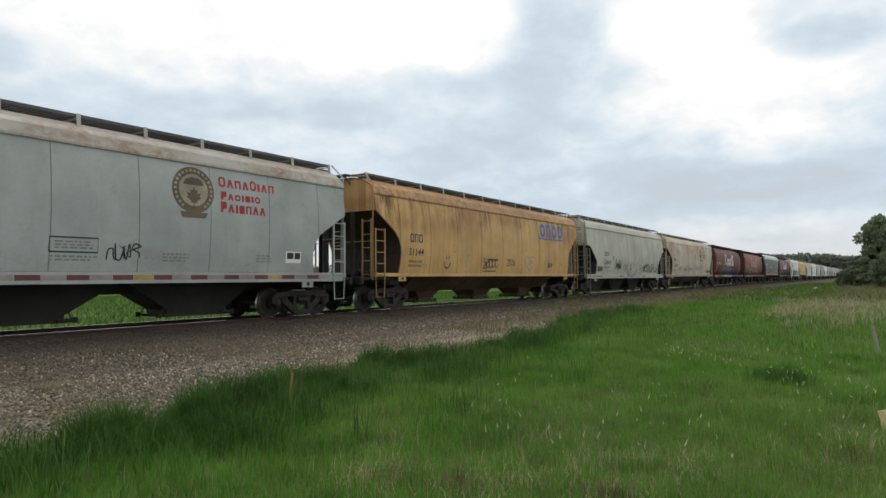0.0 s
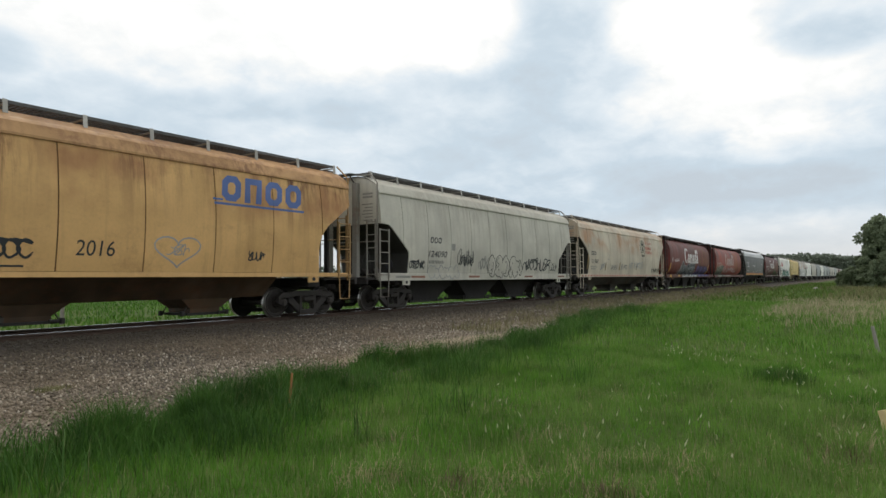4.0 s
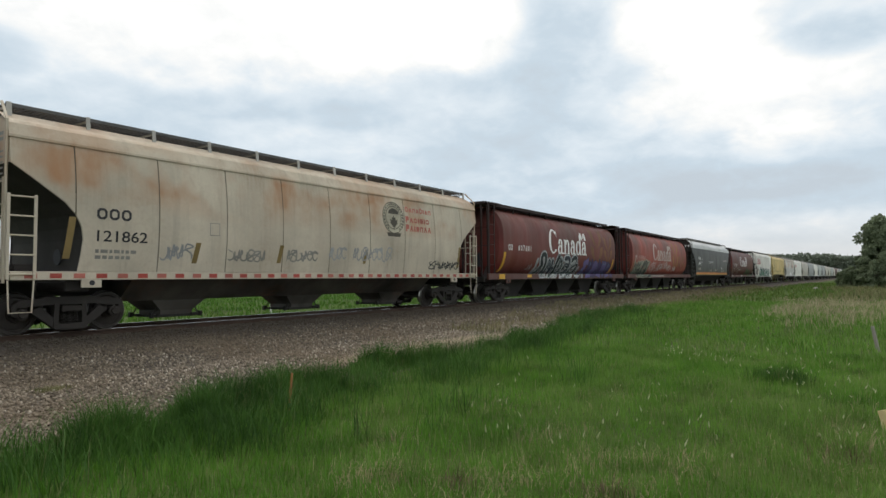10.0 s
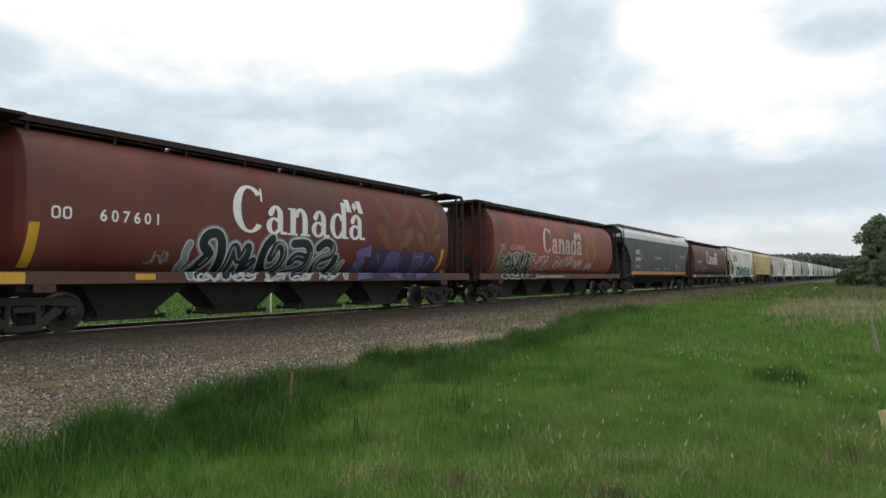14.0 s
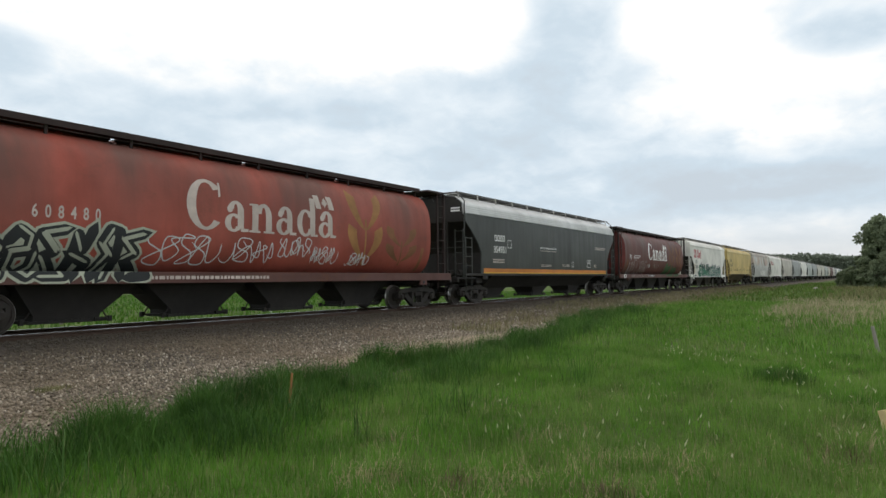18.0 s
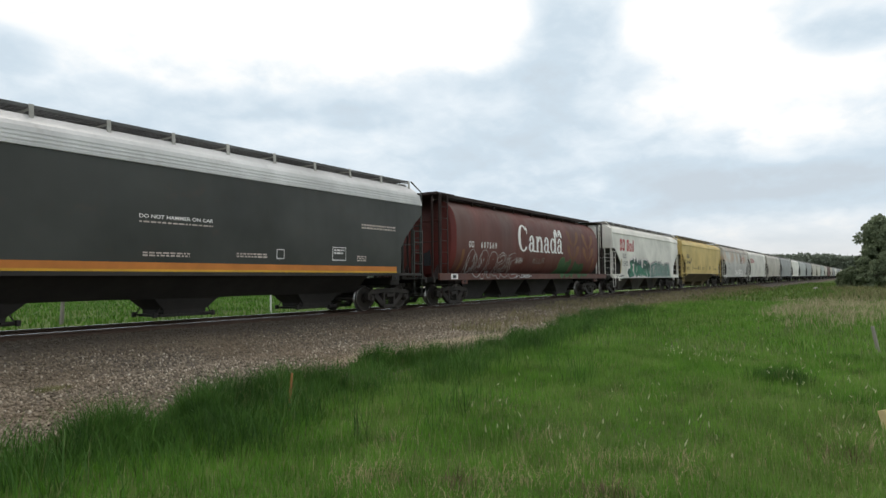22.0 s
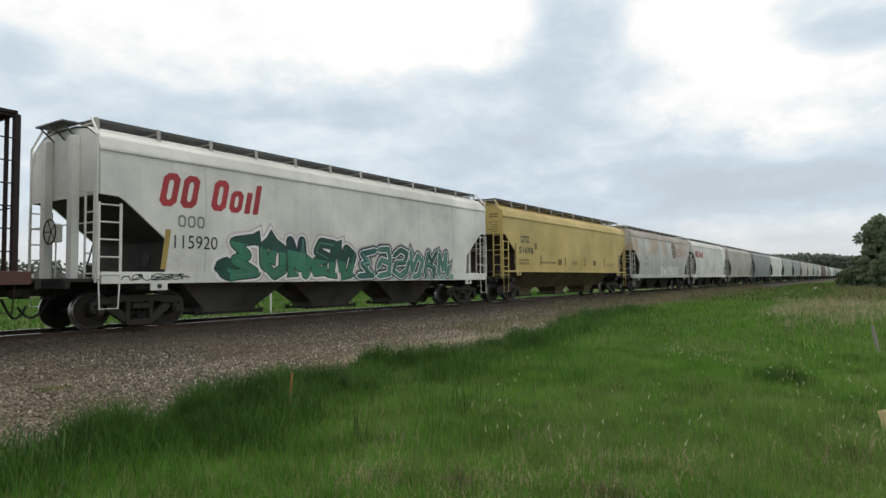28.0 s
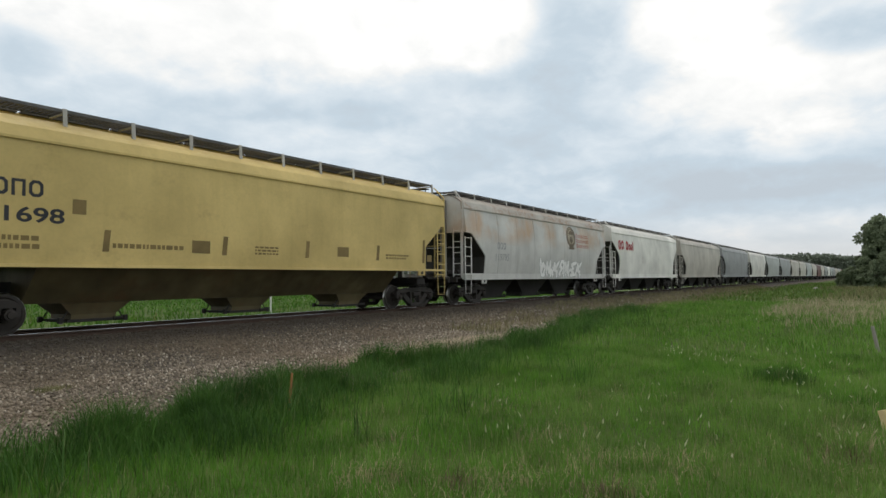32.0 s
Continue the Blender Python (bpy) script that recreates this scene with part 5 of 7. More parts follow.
def emblem(car, kind, x0, x1, z0, z1, dark, pale, band):
    """Round railway badge: rim, lettered band as plain bars, pale field, an animal hump, a shield with a leaf, a foot."""
    cx, cz, rx, rz = (x0 + x1) / 2, (z0 + z1) / 2 + 0.05, (x1 - x0) / 2, (z1 - z0) / 2 - 0.05
    def oval(f, n=32):
        return [(cx + rx * f * math.cos(i * 2 * math.pi / n), cz + rz * f * math.sin(i * 2 * math.pi / n)) for i in range(n)]
    base = None
    for name, f, mat, lift in (("emblem", 1.0, dark, 0.005), ("emblem_band", 0.95, band, 0.0065), ("emblem_ring", 0.74, dark, 0.008), ("emblem_field", 0.69, pale, 0.0095)):
        bm = bmesh.new()
        poly(bm, oval(f))
        wrap(bm, kind, lift)
        ob = part(name, bm, mat, base or car, "" if base else "round bronze railway emblem")
        base = base or ob
    bm = bmesh.new()
    for i in range(22):
        a = radians(-52 + i * 284 / 21)
        for u, w in ((0.80, 0.055),):
            px, pz = cx + rx * u * math.cos(a), cz + rz * u * math.sin(a)
            ex, ez = math.cos(a) * 0.11 * rx, math.sin(a) * 0.11 * rz
            tx, tz = -math.sin(a) * w * rx, math.cos(a) * w * rz
            poly(bm, [(px - tx, pz - tz), (px + tx, pz + tz), (px + ex + tx, pz + ez + tz), (px + ex - tx, pz + ez - tz)])
    wrap(bm, kind, 0.0085)
    part("emblem_bars", bm, pale if band is dark else dark, base)
    bm = bmesh.new()
    s = rx * 0.52
    poly(bm, [(cx - s, cz + s * 0.42), (cx + s * 0.95, cz + s * 0.42), (cx + s * 0.9, cz + s * 0.75), (cx + s * 0.45, cz + s * 1.0), (cx - s * 0.1, cz + s * 1.08), (cx - s * 0.7, cz + s * 0.85)])
    leaf = [(0, 1.0), (0.18, 0.62), (0.42, 0.74), (0.36, 0.32), (0.8, 0.42), (0.62, 0.05), (0.8, -0.1), (0.3, -0.42), (0.34, -0.62), (0.06, -0.55), (0.06, -0.95)]
    full = leaf + [(-a, b) for a, b in reversed(leaf)]
    poly(bm, [(cx + a * s * 0.85, cz - s * 0.55 + b * s * 0.85) for a, b in full])
    poly(bm, [(cx - rx * 0.55, z0), (cx + rx * 0.55, z0), (cx + rx * 0.66, z0 + 0.13), (cx - rx * 0.66, z0 + 0.13)])
    wrap(bm, kind, 0.011)
    part("emblem_device", bm, dark, base)


def wheat(car, x0, x1, z0, z1, material):
    """Stylised ear: pairs of pointed leaf shapes round a stem."""
    bm = bmesh.new()
    cx, w, h = (x0 + x1) / 2, (x1 - x0) / 2, z1 - z0
    for s in (-1, 1):
        for b, t, o, i in ((0.02, 0.52, 0.98, 0.08), (0.44, 1.0, 0.95, 0.06)):
            row = []
            for k in range(9):
                u = k / 8
                row.append((cx + s * w * (i + (o - i) * math.sin(u * math.pi * 0.62) ** 0.8), z0 + h * (b + (t - b) * u)))
            inner = [(cx + s * w * (i + (0.50 - i) * math.sin(k / 8 * math.pi * 0.55)), z0 + h * (b + (t - b) * (k / 8 * 0.8 + 0.04))) for k in range(9)]
            poly(bm, row + inner[::-1])
    ribbon(bm, [(cx, z0 - 0.1), (cx, z0 + h * 0.3), (cx, z0 + h * 0.6)], 0.07)
    wrap(bm, "tank", 0.005)
    part("wheat_emblem", bm, material, car, "faded gold wheat ear emblem")


M_WORN = plain("flaking_white_paint", (0.60, 0.52, 0.47), 0.7, 0, 0.2, 9, 0.05)
M_SPRAYW = plain("white_spray_paint", (0.66, 0.68, 0.68), 0.6, 0, 0.12, 6, 0.03)
M_SPRAYG = plain("grey_spray_paint", (0.34, 0.35, 0.35), 0.6, 0, 0.2, 6, 0.03)
M_SPRAYK = plain("black_spray_paint", (0.03, 0.034, 0.036), 0.6, 0, 0.2, 6, 0.03)
M_TEAL = plain("dark_teal_spray_paint", (0.025, 0.062, 0.066), 0.6, 0, 0.3, 5, 0.03)
M_NIGHT = plain("blue_black_spray_paint", (0.030, 0.036, 0.055), 0.6, 0, 0.3, 5, 0.03)
M_PURPLE = plain("purple_spray_paint", (0.075, 0.050, 0.14), 0.6, 0, 0.3, 5, 0.03)
M_GREEN1 = plain("dark_green_spray_paint", (0.028, 0.095, 0.072), 0.6, 0, 0.3, 5, 0.03)
M_GREEN2 = plain("mint_spray_paint", (0.20, 0.44, 0.36), 0.6, 0, 0.25, 5, 0.03)
M_SPRAYGRN = plain("pale_green_spray_paint", (0.10, 0.20, 0.07), 0.6, 0, 0.3, 5, 0.03)
M_GOLD = plain("worn_gold_paint", (0.40, 0.20, 0.07), 0.65, 0, 0.35, 5, 0.05)
M_FADEDRED = plain("faded_red_reflector", (0.27, 0.13, 0.085), 0.6, 0, 0.3, 9, 0.05)
M_MAROONSTRIP = plain("dirty_maroon_reflector", (0.17, 0.060, 0.055), 0.6, 0, 0.3, 9, 0.05)
M_PINKSTRIP = plain("dirty_pale_reflector", (0.40, 0.31, 0.29), 0.6, 0, 0.3, 9, 0.05)
M_MUSTARD = plain("faded_mustard_decal", (0.46, 0.33, 0.10), 0.6, 0, 0.3, 9, 0.05)
M_VIOLET = plain("violet_spray_paint", (0.15, 0.12, 0.29), 0.6, 0, 0.3, 5, 0.03)
M_SEA = plain("sea_green_spray_paint", (0.10, 0.25, 0.20), 0.6, 0, 0.3, 5, 0.03)
M_LEAFG = plain("leaf_green_spray_paint", (0.045, 0.115, 0.045), 0.6, 0, 0.3, 5, 0.03)
M_ORANGE = plain("orange_stripe_paint", (0.62, 0.22, 0.045), 0.5, 0, 0.15, 7, 0.03)
M_TANPRINT = plain("brown_print", (0.24, 0.17, 0.06), 0.6, 0, 0.2, 9, 0.03)
M_TEALBLACK = plain("green_black_spray_paint", (0.016, 0.026, 0.028), 0.6, 0, 0.3, 5, 0.03)
M_SPRAYBG = plain("blue_grey_spray_paint", (0.30, 0.34, 0.36), 0.6, 0, 0.25, 6, 0.03)
M_SKY = plain("pale_blue_spray_paint", (0.16, 0.30, 0.42), 0.6, 0, 0.25, 6, 0.03)
M_PALEGRN = plain("pale_green_white_spray_paint", (0.50, 0.53, 0.42), 0.6, 0, 0.25, 6, 0.03)
M_CHALK = plain("chalky_white_spray_paint", (0.46, 0.45, 0.44), 0.7, 0, 0.3, 8, 0.03)
M_GREEN3 = plain("bright_green_spray_paint", (0.06, 0.24, 0.15), 0.6, 0, 0.3, 5, 0.03)
M_SEA2 = plain("deep_sea_green_spray_paint", (0.045, 0.135, 0.115), 0.6, 0, 0.3, 5, 0.03)
M_OVERSPRAY = plain("pale_pink_overspray", (0.66, 0.58, 0.57), 0.6, 0, 0.2, 4, 0.03)
M_FAINT = plain("faint_grey_print", (0.27, 0.265, 0.24), 0.6, 0, 0.2, 9, 0.03)


def serif_word(car, kind, x0, x1, z0, z1, material):
    """The word Canada in a bold face with slab feet, glyph by glyph."""
    def bar(a, b, c, d):
        return [[(a, c), (b, c), (b, d), (a, d)]]

    def ring(cx, cz, rx, rz, a0, a1, thick, thin, n=22):
        t = np.linspace(radians(a0), radians(a1), n)
        out = [(cx + rx * math.cos(a), cz + rz * math.sin(a)) for a in t]
        inn = [(cx + (rx - thick) * math.cos(a), cz + (rz - thin) * math.sin(a)) for a in t]
        return [[out[i], out[i + 1], inn[i + 1], inn[i]] for i in range(n - 1)]

    big_c = [ring(0.72, 0.78, 0.72, 0.80, 42, 318, 0.34, 0.10), bar(1.19, 1.27, 1.06, 1.52)]
    low_a = [ring(0.44, 0.66, 0.34, 0.34, 0, 165, 0.26, 0.11, 12), bar(0.52, 0.78, 0.10, 0.66), ring(0.36, 0.28, 0.36, 0.30, 40, 330, 0.24, 0.09, 16), bar(0.66, 0.98, 0.0, 0.10), ring(0.20, 0.72, 0.12, 0.12, 0, 360, 0.119, 0.119, 10)]
    low_n = [bar(0.12, 0.39, 0.07, 0.97), bar(0.0, 0.49, 0.0, 0.07), bar(0.0, 0.13, 0.90, 0.96), ring(0.62, 0.56, 0.37, 0.44, 0, 165, 0.27, 0.13, 12), bar(0.72, 0.99, 0.07, 0.56), bar(0.63, 1.12, 0.0, 0.07)]
    low_d = [ring(0.44, 0.48, 0.44, 0.50, 30, 330, 0.26, 0.10), bar(0.67, 0.94, 0.08, 1.42), bar(0.70, 1.08, 0.0, 0.08)]
    sx, sz = (x1 - x0) / 6.78, (z1 - z0) / 1.60
    pen, head = 0.0, None
    for glyph, step in ((big_c, 1.44), (low_a, 1.02), (low_n, 1.20), (low_a, 1.02), (low_d, 1.12), (low_a, 1.0)):
        bits = bmesh.new()
        for j, piece in enumerate(glyph):
            bm = bmesh.new()
            for q in piece:
                bm.faces.new([bm.verts.new((x0 + (pen + a) * sx, 0, z0 + (b + 0.02) * sz)) for a, b in q])
            wrap(bm, kind, 0.005 + 0.0014 * j)
            me = bpy.data.meshes.new("bit")
            bm.to_mesh(me)
            bm.free()
            bits.from_mesh(me)
            bpy.data.meshes.remove(me)
        ob = part("letter" if head else "lettering", bits, material, head or car)
        head = head or ob
        pen += step


def dress_train():
    c = [car for car, spec in CARS]
    bows, k = [spec.get("bow", 0.0) for car, spec in CARS], "tank"
    # pale grey car with the emblem
    f = bows[0]
    emblem(c[0], f, 2.72, 3.87, 2.60, 3.84, M_EMBLEM, M_EMBLEM2, M_EMBLEM)
    for (x0, x1, z0, z1), pat in (((4.02, 5.80, 3.44, 3.71), "ovnvolvn"), ((4.07, 5.31, 3.12, 3.33), "qvolblo"), ((4.06, 5.47, 2.80, 3.07), "qvlbnvv")):
        stencil_blocks(c[0], f, x0, x1, z0, z1, pat, M_RED, stroke=0.27, low=True)
    bm = bmesh.new()
    ribbon(bm, [(0.06, 1.68), (1.02, 1.68), (1.02, 1.98), (0.06, 1.98), (0.06, 1.68)], 0.035)
    wrap(bm, f, 0.005)
    part("stencil_frame", bm, M_TEAL, c[0])
    text_bars(c[0], f, 0.16, 0.92, 1.75, 1.91, 3, M_FAINT, 2)
    text_bars(c[0], f, 0.06, 1.02, 1.50, 1.61, 2, M_FAINT, 3)
    text_bars(c[0], f, 2.5, 3.2, 1.52, 1.72, 3, M_FAINT, 4)
    text_bars(c[0], f, 5.2, 5.7, 1.55, 1.75, 3, M_FAINT, 5)
    scrawl(c[0], f, 1.2, 1.95, 1.50, 1.95, M_SPRAYK, 11, 4, 0.03)
    scrawl(c[0], f, 1.95, 2.5, 1.55, 1.88, M_SPRAYG, 12, 4, 0.025)
    panel_mark(c[0], f, 6.22, 6.79, 1.55, 1.87, M_WHITE)
    panel_mark(c[0], f, 6.26, 6.50, 1.66, 1.84, M_BLACK, 0.008)
    panel_mark(c[0], f, 6.54, 6.75, 1.66, 1.84, M_BLACK, 0.008)
    for i in range(34):
        panel_mark(c[0], f, -8.2 + i * 0.475, -7.74 + i * 0.475, 1.10, 1.21, M_MUSTARD if i % 8 == 5 else (M_MAROONSTRIP, M_PINKSTRIP)[i % 2], 0.004)
    # ochre car
    f = bows[1]
    stencil_blocks(c[1], f, -6.75, -6.00, 2.38, 2.69, "ono", M_BLACK)
    lettering(c[1], f, "51144", -6.82, -5.93, 1.91, 2.17, M_BLACK, 0.015, 0.1)
    text_bars(c[1], f, -6.8, -6.0, 1.50, 1.74, 2, M_TANPRINT, 6)
    stencil_blocks(c[1], f, 3.95, 6.63, 3.10, 3.77, "onoo", M_BLUE, 0.12, stroke=0.30)
    panel_mark(c[1], f, 3.74, 6.75, 2.99, 3.05, M_BLUE)
    panel_mark(c[1], f, 3.70, 4.0, 3.10, 3.15, M_BLUE)
    scrawl(c[1], f, -1.62, -0.36, 1.45, 1.98, M_SPRAYK, 13, 5, 0.05)
    panel_mark(c[1], f, -1.6, -0.5, 1.36, 1.40, M_SPRAYK)
    lettering(c[1], f, "2016", 0.44, 1.26, 1.61, 1.94, M_SPRAYK, 0.0, 0.1)
    bm = bmesh.new()
    heart = [(2.765 + 0.6 * (math.sin(t) ** 3), 1.80 + 0.40 * (0.8125 * math.cos(t) - 0.3125 * math.cos(2 * t) - 0.125 * math.cos(3 * t) - 0.0625 * math.cos(4 * t))) for t in np.linspace(0, 2 * math.pi, 30)]
    ribbon(bm, heart, 0.035)
    wrap(bm, f, 0.005)
    part("graffiti_tag", bm, M_SPRAYG, c[1], "chalk heart outline")
    scrawl(c[1], f, 2.45, 3.1, 1.65, 1.95, M_SPRAYG, 14, 3, 0.025)
    bm = bmesh.new()
    ribbon(bm, [(-4.34 + 0.22 * math.cos(a), 1.72 + 0.24 * math.sin(a)) for a in np.linspace(math.pi * 1.02, math.pi * 1.98, 12)], 0.05)
    for x in (-4.42, -4.24):
        ribbon(bm, [(x, 1.83), (x, 1.93)], 0.05)
    wrap(bm, f, 0.005)
    part("graffiti_tag", bm, M_SPRAYK, c[1], "black smiling face scrawl")
    bm = bmesh.new()
    ribbon(bm, [(-3.98, 2.12), (-3.76, 2.12), (-3.76, 2.38), (-3.98, 2.38), (-3.98, 2.12)], 0.02)
    wrap(bm, f, 0.005)
    part("stencil_frame", bm, M_TANPRINT, c[1])
    scrawl(c[1], f, -3.01, -2.71, 1.47, 2.14, M_SPRAYG, 15, 2, 0.03)
    scrawl(c[1], f, 4.80, 5.33, 1.58, 1.85, M_SPRAYK, 16, 4, 0.04)
    # light grey car
    f = bows[2]
    stencil_blocks(c[2], f, -5.14, -4.42, 2.40, 2.63, "ooo", M_BLACK, 0.15)
    lettering(c[2], f, "124090", -5.25, -4.00, 1.88, 2.12, M_BLACK, 0.012, 0.25)
    panel_mark(c[2], f, -3.70, -3.44, 2.17, 2.43, M_FAINT, name="data_plate")
    text_bars(c[2], f, -5.2, -4.2, 1.64, 1.76, 1, M_FAINT, 7)
    scrawl(c[2], f, -6.37, -5.47, 1.41, 1.76, M_SPRAYK, 21, 7, 0.045)
    scrawl(c[2], f, -3.28, -1.99, 1.51, 2.25, M_SPRAYK, 22, 5, 0.035)
    scrawl(c[2], f, -3.1, -2.1, 1.60, 1.95, M_SPRAYK, 23, 6, 0.035)
    burner(c[2], f, -5.23, -3.14, 1.05, 1.62, ("ring", "fork", "ring", "zigzag", "ring", "ring"), 0.15, [P_SOO], M_SPRAYG, 24, rim=0.03)
    scrawl(c[2], f, -1.63, -0.75, 1.40, 2.01, M_FAINT, 25, 5, 0.04)
    burner(c[2], f, -0.83, 2.31, 1.05, 2.15, ("ring", "double", "ring", "stem", "zigzag"), 0.25, [P_SOO], M_SPRAYK, 26, rim=0.036, gleam=M_SPRAYK, gleams=1, slim=0.03)
    scrawl(c[2], f, 2.40, 5.4, 1.38, 2.05, M_SPRAYK, 27, 8, 0.06)
    scrawl(c[2], f, 5.5, 6.3, 1.40, 1.85, M_SPRAYK, 28, 4, 0.04)
    for x in (-7.2, -6.3, -0.9 - 1.5, 2.6, 6.4):
        panel_mark(c[2], f, x, x + 0.85, 1.11, 1.19, M_FADEDRED if x > -7 else M_FAINT, 0.004)
    # cream car
    f = bows[3]
    stencil_blocks(c[3], f, -6.89, -6.14, 2.39, 2.63, "ooo", M_BLACK)
    lettering(c[3], f, "121862", -6.88, -5.75, 1.92, 2.16, M_BLACK, 0.01)
    emblem(c[3], f, 2.57, 3.75, 2.53, 3.73, M_EMBLEMK, M_EMBLEM3, M_EMBLEM3)
    for (x0, x1, z0, z1), pat in (((3.85, 5.42, 3.44, 3.63), "ovnvolvn"), ((3.84, 5.26, 3.07, 3.29), "qvolblo"), ((3.83, 5.36, 2.76, 3.00), "qvlbnvv")):
        stencil_blocks(c[3], f, x0, x1, z0, z1, pat, M_PALERED, stroke=0.27, low=True)
    bm = bmesh.new()
    ribbon(bm, [(-4.12, 2.19), (-3.85, 2.19), (-3.85, 2.49), (-4.12, 2.49), (-4.12, 2.19)], 0.02)
    wrap(bm, f, 0.005)
    part("stencil_frame", bm, M_FAINT, c[3])
    for x0, x1, z0, z1, m, s, n in ((-5.43, -4.61, 1.53, 1.99, M_SPRAYG, 31, 4), (-3.58, -2.36, 1.55, 1.88, M_FAINT, 32, 6), (-1.70, -0.42, 1.58, 1.94, M_FAINT, 33, 6), (-0.03, 0.81, 1.64, 2.11, M_SPRAYG, 34, 4), (1.03, 3.02, 1.64, 2.14, M_SPRAYG, 35, 8), (5.26, 7.29, 1.40, 1.76, M_SPRAYK, 36, 6)):
        scrawl(c[3], f, x0, x1, z0, z1, m, s, n, 0.04)
    for x, z0, z1 in ((-7.55, 1.54, 2.40), (-4.60, 1.49, 1.99), (-1.97, 1.54, 2.03), (1.58, 1.57, 2.01), (7.15, 1.5, 2.3)):
        panel_mark(c[3], f, x, x + 0.14, z0, z1, M_TANPRINT, 0.005, 0.10)
    text_bars(c[3], f, -6.9, -6.0, 1.55, 1.75, 2, M_FAINT, 8)
    for i in range(36):
        panel_mark(c[3], f, -8.3 + i * 0.46, -8.07 + i * 0.46, 1.14, 1.24, M_REFLRED if i % 2 else M_PALERED, 0.004)
    # three cylindrical cars
    for n, num, white, zlift in ((4, "607601", M_WHITE, 0), (5, "608480", M_WORN, 0), (7, "607569", M_WHITE, 0)):
        dx = 0.17 if n == 7 else 0.08
        stencil_blocks(c[n], k, dx - 7.08, dx - 6.68, 2.36, 2.62, "oo", white)
        lettering(c[n], k, "  ".join(num) if n == 5 else " ".join(num), dx - 6.1, dx - 4.75, 2.36, 2.63, white, 0.02)
        serif_word(c[n], k, dx - 2.70, dx + 2.45, 2.33, 3.61, white)
        for x in (1.62, 2.16):
            panel_mark(c[n], k, dx + x, dx + x + 0.22, 3.20, 3.60, white, 0.006, -0.10, "flag_mark")
        bm = bmesh.new()
        half_leaf = [(0.0, 0.17), (0.04, 0.09), (0.08, 0.11), (0.07, 0.02), (0.12, 0.04), (0.10, -0.04), (0.03, -0.09), (0.015, -0.15)]
        poly(bm, [(dx + 1.98 + p, 3.39 + q) for p, q in half_leaf + [(-p, q) for p, q in reversed(half_leaf[1:])]])
        wrap(bm, k, 0.006)
        part("flag_mark", bm, white, c[n], "small white leaf of the flag mark")
    wheat(c[4], 3.2, 5.2, 1.9, 3.95, M_WHEAT)
    wheat(c[4], 5.4, 6.9, 2.0, 3.6, M_WHEAT)
    burner(c[4], k, -3.75, 1.35, 1.05, 2.42, ("stem", "zigzag", "ring", "comb", "snake"), 0.25, [M_TEALBLACK, M_NIGHT], M_SPRAYW, 41, halo=M_SPRAYBG, rim=0.035, aura=0.05, gleam=M_SPRAYBG, gleams=2, slim=0.05)
    for x, z1, sd in ((-4.10, 2.15, 401), (1.40, 1.75, 402)):
        burner(c[4], k, x, x + 0.42, 1.05, z1, ("flame",), 0.16, [M_SPRAYBG], M_SPRAYW, sd, rim=0.03)
    for j in range(5):
        scrawl(c[4], k, -3.7 + j * 1.02, -3.0 + j * 1.02, 1.05, 1.26, M_SPRAYW, 410 + j, 2, 0.06, 0.022, "drip")
    burner(c[4], k, 2.15, 6.75, 1.05, 2.2, ("bolt", "peak", "double", "ring", "comb", "fork"), 0.30, [M_VIOLET, M_PURPLE], M_NIGHT, 42, end="flare", rim=0.03, gleam=M_SKY, gleams=1, slim=0.035)
    scrawl(c[4], k, -4.9, -4.3, 1.45, 1.8, M_SPRAYG, 43, 3, 0.03)
    wheat(c[5], 3.05, 4.80, 1.65, 3.95, M_GOLD)
    wheat(c[5], 4.95, 6.75, 1.65, 2.9, M_WHEAT)
    burner(c[5], k, -7.0, -3.6, 1.05, 2.30, ("fork", "snake", "bolt", "peak", "stem", "bolt"), 0.19, [M_SPRAYK], M_SPRAYK, 44, halo=M_PALEGRN, end="point", rim=0.02, aura=0.06, gleam=M_PALEGRN, gleams=3, slim=0.06)
    for x0, x1, z0, z1, s, n in ((-3.6, -1.6, 1.4, 2.25, 45, 5), (-1.6, 0.2, 1.5, 2.2, 46, 4), (0.3, 1.5, 1.7, 2.3, 47, 5), (1.5, 2.7, 1.5, 2.1, 48, 5), (3.1, 4.2, 1.5, 1.95, 49, 5)):
        scrawl(c[5], k, x0, x1, z0, z1, M_SPRAYW, s, n, 0.03)
    text_bars(c[5], k, -3.70, -0.13, 1.11, 1.19, 1, M_WORN, 9)
    wheat(c[7], 3.2, 4.9, 2.0, 3.7, M_WHEAT)
    wheat(c[7], 5.4, 7.1, 2.0, 3.6, M_WHEAT)
    burner(c[7], k, -6.95, -2.75, 1.05, 2.35, ("ring", "stem", "double", "snake", "bolt"), 0.30, [P_MAROON2], M_CHALK, 51, rim=0.03, gleam=M_CHALK, gleams=3, slim=0.04)
    scrawl(c[7], k, -2.7, -2.0, 1.75, 2.05, M_SPRAYW, 52, 4, 0.025)
    burner(c[7], k, 2.2, 3.8, 1.05, 2.2, ("stem", "peak"), 0.36, [M_LEAFG], M_SPRAYGRN, 53, rim=0.03)
    burner(c[7], k, 4.3, 5.9, 1.05, 2.05, ("fork", "zigzag"), 0.34, [M_LEAFG], M_LEAFG, 54, rim=0.03)
